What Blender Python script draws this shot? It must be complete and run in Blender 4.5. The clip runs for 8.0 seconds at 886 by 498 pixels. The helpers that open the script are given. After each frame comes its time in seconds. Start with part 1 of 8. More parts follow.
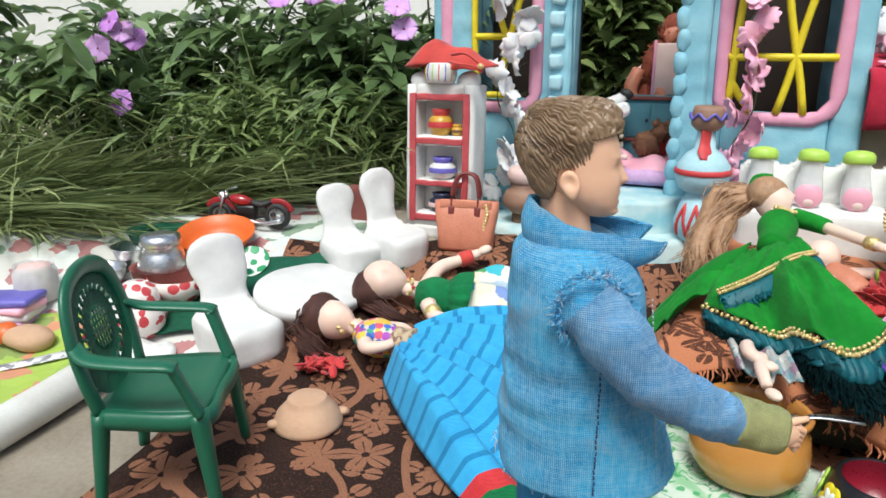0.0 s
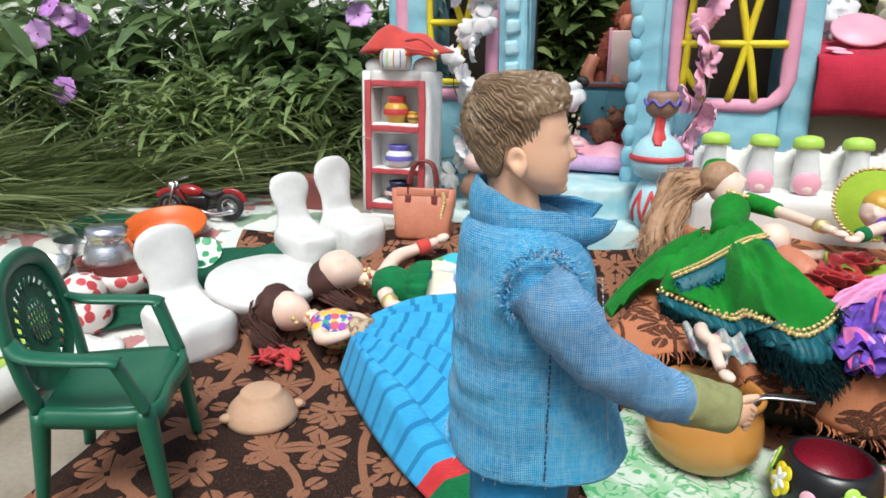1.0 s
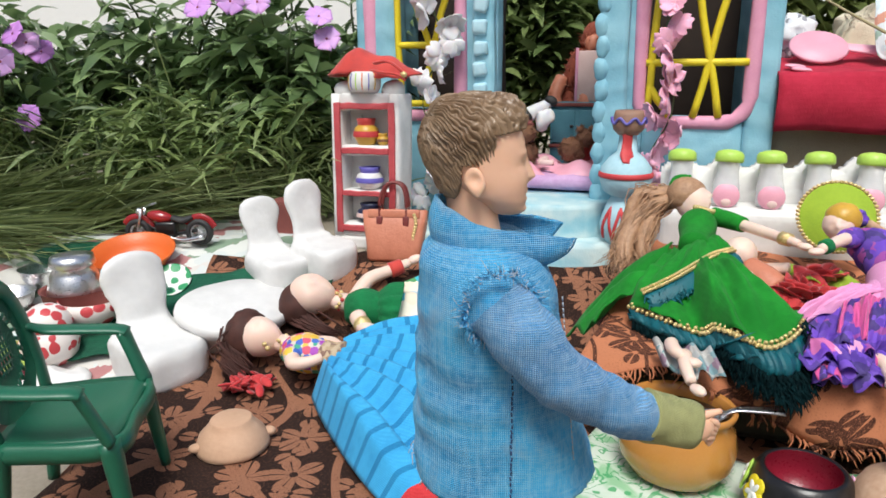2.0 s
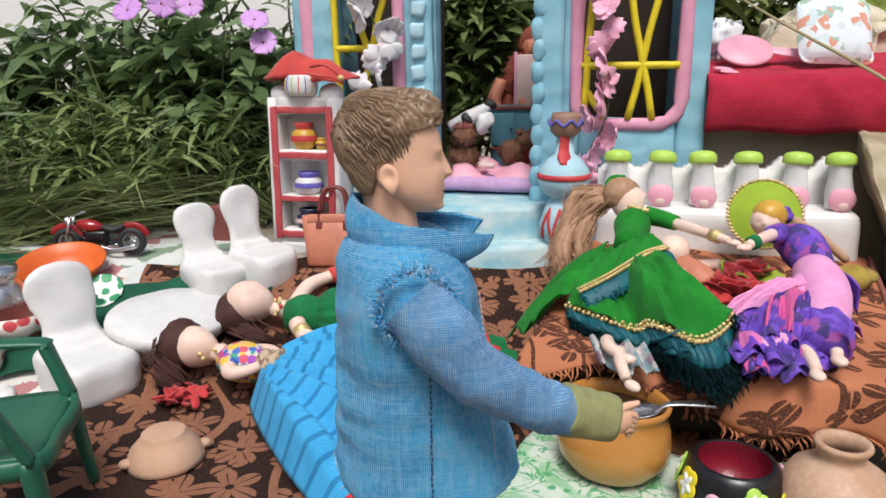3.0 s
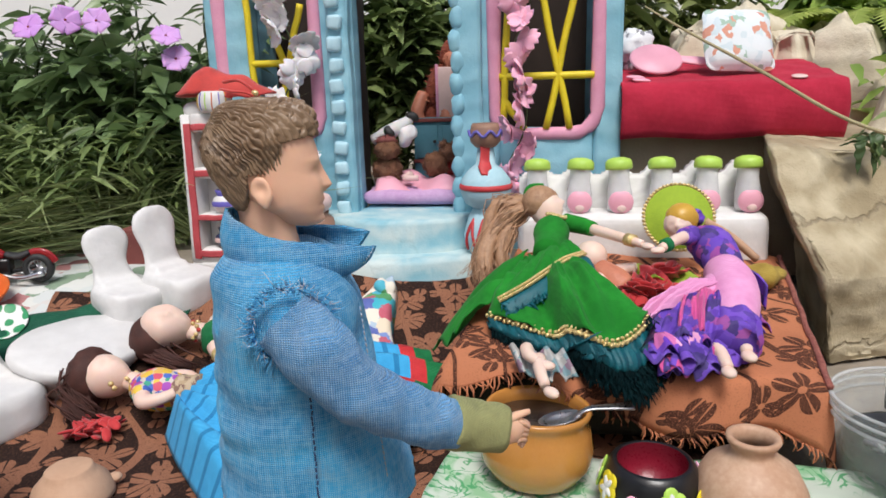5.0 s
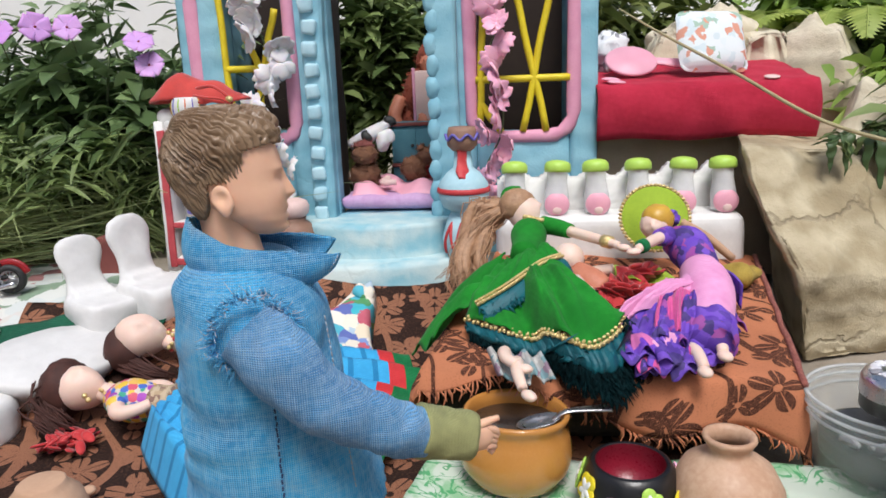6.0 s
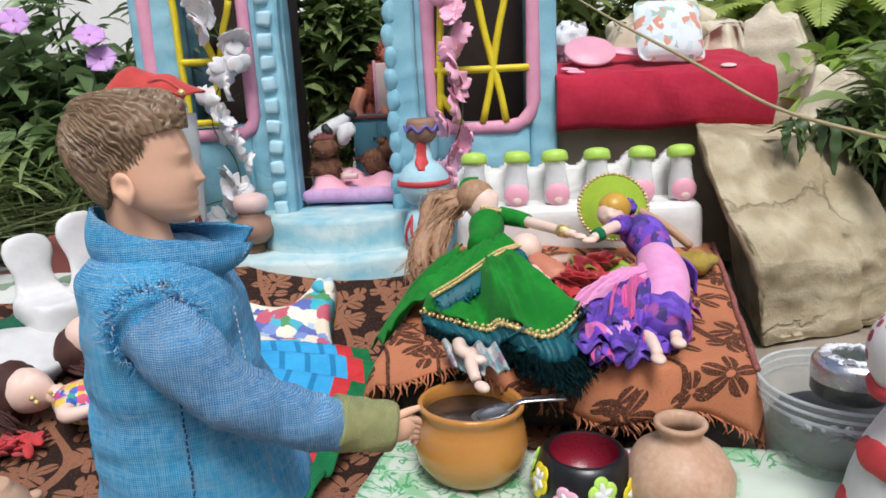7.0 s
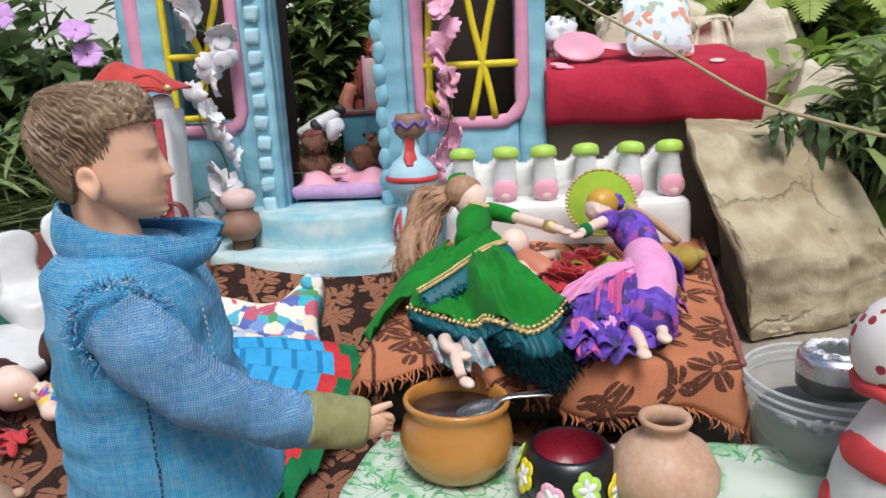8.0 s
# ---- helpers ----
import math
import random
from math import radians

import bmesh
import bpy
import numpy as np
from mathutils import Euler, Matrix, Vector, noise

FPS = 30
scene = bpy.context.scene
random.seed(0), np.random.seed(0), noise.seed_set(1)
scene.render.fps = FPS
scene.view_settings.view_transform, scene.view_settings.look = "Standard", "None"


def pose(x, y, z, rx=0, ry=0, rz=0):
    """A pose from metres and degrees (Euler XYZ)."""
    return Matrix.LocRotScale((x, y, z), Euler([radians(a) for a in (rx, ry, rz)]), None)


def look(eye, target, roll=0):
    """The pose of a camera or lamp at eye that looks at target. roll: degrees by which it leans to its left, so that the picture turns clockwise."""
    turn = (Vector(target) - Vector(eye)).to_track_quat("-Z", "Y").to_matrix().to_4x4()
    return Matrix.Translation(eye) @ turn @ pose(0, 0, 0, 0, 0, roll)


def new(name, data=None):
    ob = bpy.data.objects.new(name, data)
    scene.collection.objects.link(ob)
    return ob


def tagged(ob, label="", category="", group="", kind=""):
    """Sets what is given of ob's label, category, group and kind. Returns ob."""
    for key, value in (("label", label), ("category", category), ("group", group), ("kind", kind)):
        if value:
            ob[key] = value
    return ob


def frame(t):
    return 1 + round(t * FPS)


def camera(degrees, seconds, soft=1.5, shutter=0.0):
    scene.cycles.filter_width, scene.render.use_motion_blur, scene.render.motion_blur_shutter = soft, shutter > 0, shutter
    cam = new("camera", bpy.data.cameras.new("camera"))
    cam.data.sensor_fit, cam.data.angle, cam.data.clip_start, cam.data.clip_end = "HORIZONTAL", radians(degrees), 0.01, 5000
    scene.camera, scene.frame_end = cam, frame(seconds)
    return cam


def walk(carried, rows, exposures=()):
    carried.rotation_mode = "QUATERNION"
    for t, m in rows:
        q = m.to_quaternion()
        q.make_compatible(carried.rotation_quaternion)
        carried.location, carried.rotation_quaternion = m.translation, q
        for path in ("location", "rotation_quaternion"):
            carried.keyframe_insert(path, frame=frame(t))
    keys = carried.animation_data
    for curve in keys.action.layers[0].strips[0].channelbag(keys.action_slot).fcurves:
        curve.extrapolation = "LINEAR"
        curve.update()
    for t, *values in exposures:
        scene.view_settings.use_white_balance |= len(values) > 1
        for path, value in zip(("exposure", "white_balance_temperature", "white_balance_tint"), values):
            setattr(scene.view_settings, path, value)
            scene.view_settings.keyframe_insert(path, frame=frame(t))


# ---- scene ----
cam = camera(64.6, 8.0, soft=1.65)
METRES, EYE, TILT, LEAN, TURN = 0.08, 0.298, -16.0, 0.0, 0.0
ROWS = [
    (0.0, 0.0, 0.0, 0.0, -0.0, 0.0, 0.0),
    (0.5, 0.0455, 0.0606, -0.0443, -1.85, -0.14, -0.52),
    (1.0, 0.067, 0.099, -0.0418, -3.1, -0.71, 0.73),
    (1.5, 0.0884, 0.104, -0.0268, -3.52, 0.16, 1.48),
    (3.0, 0.2653, 0.1309, -0.0748, -8.99, 1.2, 3.26),
    (3.5, 0.323, 0.1398, -0.0606, -9.72, 1.0, 4.17),
    (4.0, 0.3706, 0.1496, -0.0736, -11.16, 1.84, 4.73),
    (4.5, 0.4108, 0.1551, -0.0985, -11.82, 1.71, 5.04),
    (5.0, 0.4935, 0.1591, -0.0976, -13.81, 1.94, 5.61),
    (6.5, 0.6503, 0.1645, -0.0915, -15.89, 1.95, 7.11),
    (7.0, 0.7825, 0.1742, -0.1497, -17.08, 1.42, 7.6),
    (7.5, 0.7982, 0.1579, -0.1685, -17.24, 1.22, 7.44),
    (8.0, 0.8667, 0.1719, -0.1653, -17.51, 1.06, 7.74),
]
walk(cam, [(t, pose(0, 0, EYE, TILT, LEAN, TURN) @ pose(METRES * x, METRES * y, METRES * z, 90 + pitch, roll, yaw)) for t, x, y, z, yaw, pitch, roll in ROWS], [(0.0, 0.38, 6300, 2), (1.5, 0.35, 6350, 4), (3.0, 0.16, 6500, 9), (5.0, 0.11, 6450, 10), (6.5, 0.16, 6250, 9), (8.0, 0.13, 6200, 8)])

# ---------- world and light: an overcast garden day ----------
world = bpy.data.worlds.new("overcast_sky")
scene.world = world
world.use_nodes = True
wn = world.node_tree
sky = wn.nodes.new("ShaderNodeTexSky")
sky.sky_type = "NISHITA"
sky.sun_disc = False
sky.sun_elevation = radians(58)
sky.sun_rotation = radians(192)
sky.air_density, sky.dust_density, sky.ozone_density = 1.0, 3.6, 1.0
back = wn.nodes["Background"]
back.inputs["Strength"].default_value = 0.100
wn.links.new(sky.outputs["Color"], back.inputs["Color"])
sun = new("sun", bpy.data.lights.new("sun", "SUN"))
sun.data.energy, sun.data.angle, sun.data.color = 2.35, radians(22), (1.0, 0.98, 0.96)
sun.matrix_world = look((-0.22, -0.86, 1.9), (0, 0.2, 0))

# ---------- materials ----------


def nodes_of(name):
    m = bpy.data.materials.new(name)
    m.use_nodes = True
    nt = m.node_tree
    return m, nt, nt.nodes["Principled BSDF"]


def calc(nt, op, a, b=None):
    n = nt.nodes.new("ShaderNodeMath")
    n.operation = op
    for i, v in enumerate((a, b)):
        if v is None:
            continue
        if isinstance(v, (int, float)):
            n.inputs[i].default_value = v
        else:
            nt.links.new(v, n.inputs[i])
    return n.outputs[0]


def blend(nt, fac, a, b):
    n = nt.nodes.new("ShaderNodeMix")
    n.data_type = "RGBA"
    for sock, v in ((n.inputs[0], fac), (n.inputs[6], a), (n.inputs[7], b)):
        if isinstance(v, (int, float)):
            sock.default_value = v
        elif isinstance(v, tuple):
            sock.default_value = (*v[:3], 1)
        else:
            nt.links.new(v, sock)
    return n.outputs[2]


def step_of(nt, value, lo, hi):
    n = nt.nodes.new("ShaderNodeMapRange")
    n.interpolation_type = "SMOOTHSTEP"
    nt.links.new(value, n.inputs[0])
    n.inputs[1].default_value, n.inputs[2].default_value = lo, hi
    return n.outputs[0]


def grain(nt, scale, detail=3.0, distortion=0.0, vec=None):
    n = nt.nodes.new("ShaderNodeTexNoise")
    n.inputs["Scale"].default_value, n.inputs["Detail"].default_value = scale, detail
    n.inputs["Distortion"].default_value = distortion
    if vec is None:
        vec = nt.nodes.new("ShaderNodeTexCoord").outputs["Object"]
    nt.links.new(vec, n.inputs["Vector"])
    return n.outputs[0]


def relief(nt, bsdf, height, strength, depth=0.001):
    b = nt.nodes.new("ShaderNodeBump")
    b.inputs["Strength"].default_value, b.inputs["Distance"].default_value = strength, depth
    nt.links.new(height, b.inputs["Height"])
    nt.links.new(b.outputs[0], bsdf.inputs["Normal"])


def surface(name, c1, c2=None, scale=60, rough=0.6, metal=0.0, bump=0.25, fine=500, spread=0.28, coat=0.0, sheen=0.0, thin=0.0):
    """A plain painted, moulded or woven surface with two scales of variation."""
    m, nt, b = nodes_of(name)
    c2 = c2 or tuple(v * 0.72 for v in c1)
    big, small = grain(nt, scale, 4), grain(nt, fine, 3)
    f = step_of(nt, calc(nt, "ADD", calc(nt, "MULTIPLY", big, 0.7), calc(nt, "MULTIPLY", small, 0.3)), 0.5 - spread, 0.5 + spread)
    nt.links.new(blend(nt, f, c2, c1), b.inputs["Base Color"])
    r = calc(nt, "ADD", calc(nt, "MULTIPLY", small, 0.2), rough - 0.1)
    nt.links.new(r, b.inputs["Roughness"])
    b.inputs["Metallic"].default_value = metal
    b.inputs["Coat Weight"].default_value = coat
    b.inputs["Sheen Weight"].default_value = sheen
    relief(nt, b, calc(nt, "ADD", small, calc(nt, "MULTIPLY", big, 0.8)), bump)
    if thin:
        b.inputs["Subsurface Weight"].default_value = thin
        b.inputs["Subsurface Radius"].default_value = (0.004, 0.002, 0.001)
    return m


def weave(name, c1, c2, thread=900, scale=40, rough=0.9, fade=None, bump=0.5, mixing=0.28):
    """Woven cloth: crossing threads over a mottled colour."""
    m, nt, b = nodes_of(name)
    co = nt.nodes.new("ShaderNodeTexCoord").outputs["Object"]
    waves = []
    for d in ("X", "Z"):
        w = nt.nodes.new("ShaderNodeTexWave")
        w.bands_direction = d
        w.inputs["Scale"].default_value, w.inputs["Distortion"].default_value = thread / 3, 1.5
        w.inputs["Detail Scale"].default_value = 4.0
        nt.links.new(co, w.inputs["Vector"])
        waves.append(w.outputs["Fac"])
    th = calc(nt, "MULTIPLY", waves[0], waves[1])
    big, mid = grain(nt, scale, 4, vec=co), grain(nt, scale * 6, 3, vec=co)
    f = step_of(nt, calc(nt, "ADD", calc(nt, "MULTIPLY", big, 0.65), calc(nt, "MULTIPLY", mid, 0.35)), 0.3, 0.72)
    col = blend(nt, f, c2, c1)
    col = blend(nt, calc(nt, "MULTIPLY", th, calc(nt, "MULTIPLY", step_of(nt, grain(nt, scale * 2.2, 3, vec=co), 0.3, 0.7), mixing)), col, fade or tuple(min(1, v * 1.7 + 0.05) for v in c1))
    nt.links.new(col, b.inputs["Base Color"])
    b.inputs["Roughness"].default_value = rough
    b.inputs["Sheen Weight"].default_value = 0.05
    b.inputs["Specular IOR Level"].default_value = 0.2
    relief(nt, b, calc(nt, "ADD", th, mid), bump, 0.0006)
    return m


def denim_cloth(name, deep, dark, thread, worn):
    """Loosely woven denim: pale and deep threads crossing, with worn patches."""
    m, nt, b = nodes_of(name)
    co = nt.nodes.new("ShaderNodeTexCoord").outputs["Object"]
    lines = []
    for d in ("X", "Z"):
        w = nt.nodes.new("ShaderNodeTexWave")
        w.bands_direction = d
        w.inputs["Scale"].default_value, w.inputs["Distortion"].default_value = 530 if d == "Z" else 490, 0.7
        w.inputs["Detail Scale"].default_value = 1.5
        nt.links.new(co, w.inputs["Vector"])
        lines.append(w.outputs["Fac"])
    th = calc(nt, "MULTIPLY", lines[1], lines[0])
    streaks = []
    for stretch in ((900.0, 900.0, 45.0), (60.0, 60.0, 1100.0)):
        far = nt.nodes.new("ShaderNodeVectorMath")
        far.operation = "MULTIPLY"
        nt.links.new(co, far.inputs[0])
        far.inputs[1].default_value = stretch
        streaks.append(step_of(nt, grain(nt, 1.0, 2, vec=far.outputs[0]), 0.42, 0.70))
    slub = grain(nt, 420, 2, vec=co)
    patch = step_of(nt, grain(nt, 42, 4, vec=co), 0.36, 0.66)
    col = blend(nt, patch, dark, deep)
    col = blend(nt, calc(nt, "MULTIPLY", calc(nt, "MULTIPLY", th, step_of(nt, slub, 0.25, 0.65)), 1.0), col, thread)
    for st in streaks:
        col = blend(nt, calc(nt, "MULTIPLY", st, 0.26), col, thread)
    col = blend(nt, calc(nt, "MULTIPLY", step_of(nt, grain(nt, 62, 5, 0.4, vec=co), 0.52, 0.76), 0.55), col, worn)
    nt.links.new(col, b.inputs["Base Color"])
    b.inputs["Roughness"].default_value = 0.9
    b.inputs["Specular IOR Level"].default_value = 0.2
    b.inputs["Sheen Weight"].default_value = 0.1
    relief(nt, b, calc(nt, "ADD", th, calc(nt, "MULTIPLY", slub, 0.8)), 1.0, 0.0008)
    return m


def flowered(name, base, flower, size=0.055, leafy=False):
    """Jacquard cloth: five-petalled flowers, leaves and running vines woven in a second colour."""
    m, nt, b = nodes_of(name)
    co = nt.nodes.new("ShaderNodeTexCoord").outputs["Object"]
    sep = nt.nodes.new("ShaderNodeSeparateXYZ")
    nt.links.new(co, sep.inputs[0])
    flat = nt.nodes.new("ShaderNodeCombineXYZ")
    nt.links.new(sep.outputs[0], flat.inputs[0])
    nt.links.new(calc(nt, "ADD", sep.outputs[1], sep.outputs[2]), flat.inputs[1])

    def petals(scale, n, shift, lo, r0, sharp):
        vec = nt.nodes.new("ShaderNodeVectorMath")
        vec.operation = "MULTIPLY_ADD"
        nt.links.new(flat.outputs[0], vec.inputs[0])
        vec.inputs[1].default_value, vec.inputs[2].default_value = (scale,) * 3, (shift, shift * 0.7, 0)
        v = nt.nodes.new("ShaderNodeTexVoronoi")
        v.voronoi_dimensions = "2D"
        v.inputs["Scale"].default_value, v.inputs["Randomness"].default_value = 1.0, 0.55
        nt.links.new(vec.outputs[0], v.inputs["Vector"])
        d = nt.nodes.new("ShaderNodeVectorMath")
        d.operation = "SUBTRACT"
        nt.links.new(vec.outputs[0], d.inputs[0])
        nt.links.new(v.outputs["Position"], d.inputs[1])
        s = nt.nodes.new("ShaderNodeSeparateXYZ")
        nt.links.new(d.outputs[0], s.inputs[0])
        turn = nt.nodes.new("ShaderNodeSeparateColor")
        nt.links.new(v.outputs["Color"], turn.inputs[0])
        ang = calc(nt, "ADD", calc(nt, "ARCTAN2", s.outputs[1], s.outputs[0]), calc(nt, "MULTIPLY", turn.outputs[0], 6.0))
        lobe = calc(nt, "POWER", calc(nt, "ABSOLUTE", calc(nt, "COSINE", calc(nt, "MULTIPLY", ang, n / 2))), sharp)
        edge = calc(nt, "MULTIPLY", calc(nt, "ADD", calc(nt, "MULTIPLY", lobe, 1 - lo), lo), r0)
        r = v.outputs["Distance"]
        inside = calc(nt, "LESS_THAN", r, edge)
        vein = calc(nt, "GREATER_THAN", calc(nt, "ABSOLUTE", calc(nt, "SINE", calc(nt, "MULTIPLY", ang, n / 2))), 0.10)
        core = calc(nt, "GREATER_THAN", r, r0 * 0.14)
        return calc(nt, "MULTIPLY", calc(nt, "MULTIPLY", inside, vein), core)

    k = 1 / size
    f1 = petals(k, 5, 3.1, 0.18 if leafy else 0.25, 0.38 if leafy else 0.42, 0.9 if leafy else 0.65)
    f2 = petals(k * (1.1 if leafy else 1.35), 3 if leafy else 2, 7.7, 0.05, 0.30 if leafy else 0.36, 1.2)
    w = nt.nodes.new("ShaderNodeTexWave")
    w.inputs["Scale"].default_value, w.inputs["Distortion"].default_value = 5.0, 9.0
    w.inputs["Detail"].default_value, w.inputs["Detail Scale"].default_value = 1.0, 1.1
    nt.links.new(co, w.inputs["Vector"])
    vine = calc(nt, "GREATER_THAN", w.outputs["Fac"], 0.985 if leafy else 0.965)
    mask = calc(nt, "MAXIMUM", calc(nt, "MAXIMUM", f1, f2), vine)
    fuzz = grain(nt, 1500, 2, vec=co)
    mask = calc(nt, "MULTIPLY", mask, step_of(nt, fuzz, 0.25, 0.5))
    big = grain(nt, 12, 4, vec=co)
    base_c = blend(nt, big, tuple(v * 0.75 for v in base), tuple(v * 1.25 for v in base))
    base_c = blend(nt, calc(nt, "MULTIPLY", step_of(nt, grain(nt, 700, 2, vec=co), 0.5, 0.8), 0.3), base_c, flower)
    flow_c = blend(nt, big, tuple(v * 0.8 for v in flower), tuple(v * 1.15 for v in flower))
    nt.links.new(blend(nt, mask, base_c, flow_c), b.inputs["Base Color"])
    b.inputs["Roughness"].default_value = 0.95
    b.inputs["Specular IOR Level"].default_value = 0.15
    relief(nt, b, calc(nt, "ADD", fuzz, mask), 0.5, 0.0008)
    return m


def patched(name, colours, size=0.02, rough=0.85):
    """Printed cloth: irregular patches of several colours."""
    m, nt, b = nodes_of(name)
    co = nt.nodes.new("ShaderNodeTexCoord").outputs["Object"]
    v = nt.nodes.new("ShaderNodeTexVoronoi")
    v.inputs["Scale"].default_value = 1 / size
    warp = nt.nodes.new("ShaderNodeVectorMath")
    warp.operation = "MULTIPLY_ADD"
    n = nt.nodes.new("ShaderNodeTexNoise")
    n.inputs["Scale"].default_value = 1.3 / size
    nt.links.new(co, n.inputs["Vector"])
    nt.links.new(n.outputs["Color"], warp.inputs[0])
    warp.inputs[1].default_value = (size * 0.9,) * 3
    nt.links.new(co, warp.inputs[2])
    nt.links.new(warp.outputs[0], v.inputs["Vector"])
    s = nt.nodes.new("ShaderNodeSeparateColor")
    nt.links.new(v.outputs["Color"], s.inputs[0])
    ramp = nt.nodes.new("ShaderNodeValToRGB")
    ramp.color_ramp.interpolation = "CONSTANT"
    e = ramp.color_ramp.elements
    e[0].color, e[0].position = (*colours[0], 1), 0.0
    e[1].color, e[1].position = (*colours[1], 1), 1 / len(colours)
    for i, c in enumerate(colours[2:], 2):
        e.new(i / len(colours)).color = (*c, 1)
    nt.links.new(s.outputs[0], ramp.inputs[0])
    fold = grain(nt, 120, 3, vec=co)
    nt.links.new(blend(nt, calc(nt, "MULTIPLY", fold, 0.12), ramp.outputs[0], (0.75, 0.72, 0.70)), b.inputs["Base Color"])
    b.inputs["Roughness"].default_value = rough
    relief(nt, b, grain(nt, 900, 2, vec=co), 0.3, 0.0006)
    return m


def scribbled(name, base, ink, pale, size):
    """White cotton printed with loose curling flowers in one ink."""
    m, nt, b = nodes_of(name)
    co = nt.nodes.new("ShaderNodeTexCoord").outputs["Object"]
    big = step_of(nt, grain(nt, 0.35 / size, 2, 0.5, co), 0.36, 0.50)
    curl = calc(nt, "ABSOLUTE", calc(nt, "SUBTRACT", grain(nt, 1.2 / size, 1.5, 1.6, co), 0.5))
    line = calc(nt, "SUBTRACT", 1.0, step_of(nt, curl, 0.018, 0.045))
    wash = step_of(nt, grain(nt, 0.8 / size, 3, 0.8, co), 0.46, 0.62)
    col = blend(nt, calc(nt, "MULTIPLY", wash, calc(nt, "MULTIPLY", big, 0.8)), base, pale)
    col = blend(nt, calc(nt, "MULTIPLY", line, calc(nt, "MULTIPLY", big, 0.9)), col, ink)
    nt.links.new(col, b.inputs["Base Color"])
    b.inputs["Roughness"].default_value = 0.9
    relief(nt, b, grain(nt, 900, 2, vec=co), 0.4, 0.0006)
    return m


def spangled(name, colours, size):
    """Round dots of many colours on pale cloth."""
    m, nt, b = nodes_of(name)
    co = nt.nodes.new("ShaderNodeTexCoord").outputs["Object"]
    v = nt.nodes.new("ShaderNodeTexVoronoi")
    v.inputs["Scale"].default_value, v.inputs["Randomness"].default_value = 1 / size, 0.25
    nt.links.new(co, v.inputs["Vector"])
    split = nt.nodes.new("ShaderNodeSeparateColor")
    nt.links.new(v.outputs["Color"], split.inputs[0])
    ramp = nt.nodes.new("ShaderNodeValToRGB")
    ramp.color_ramp.interpolation = "CONSTANT"
    e = ramp.color_ramp.elements
    e[0].color, e[0].position = (*colours[0], 1), 0.0
    e[1].color, e[1].position = (*colours[1], 1), 1 / len(colours)
    for i, c in enumerate(colours[2:], 2):
        e.new(i / len(colours)).color = (*c, 1)
    nt.links.new(split.outputs[0], ramp.inputs[0])
    f = calc(nt, "LESS_THAN", v.outputs["Distance"], 0.60)
    nt.links.new(blend(nt, f, (0.62, 0.55, 0.48), ramp.outputs[0]), b.inputs["Base Color"])
    b.inputs["Roughness"].default_value = 0.6
    relief(nt, b, grain(nt, 900, 2, vec=co), 0.3, 0.0006)
    return m


def dotted(name, base, dot, size=0.018, radius=0.3, rough=0.4):
    """Glazed or printed round dots."""
    m, nt, b = nodes_of(name)
    co = nt.nodes.new("ShaderNodeTexCoord").outputs["Object"]
    v = nt.nodes.new("ShaderNodeTexVoronoi")
    v.inputs["Scale"].default_value, v.inputs["Randomness"].default_value = 1 / size, 0.45
    nt.links.new(co, v.inputs["Vector"])
    f = calc(nt, "LESS_THAN", v.outputs["Distance"], calc(nt, "ADD", calc(nt, "MULTIPLY", grain(nt, 90, 2, vec=co), 0.2), radius - 0.1))
    nt.links.new(blend(nt, f, base, dot), b.inputs["Base Color"])
    b.inputs["Roughness"].default_value = rough
    relief(nt, b, grain(nt, 300, 2, vec=co), 0.2)
    return m


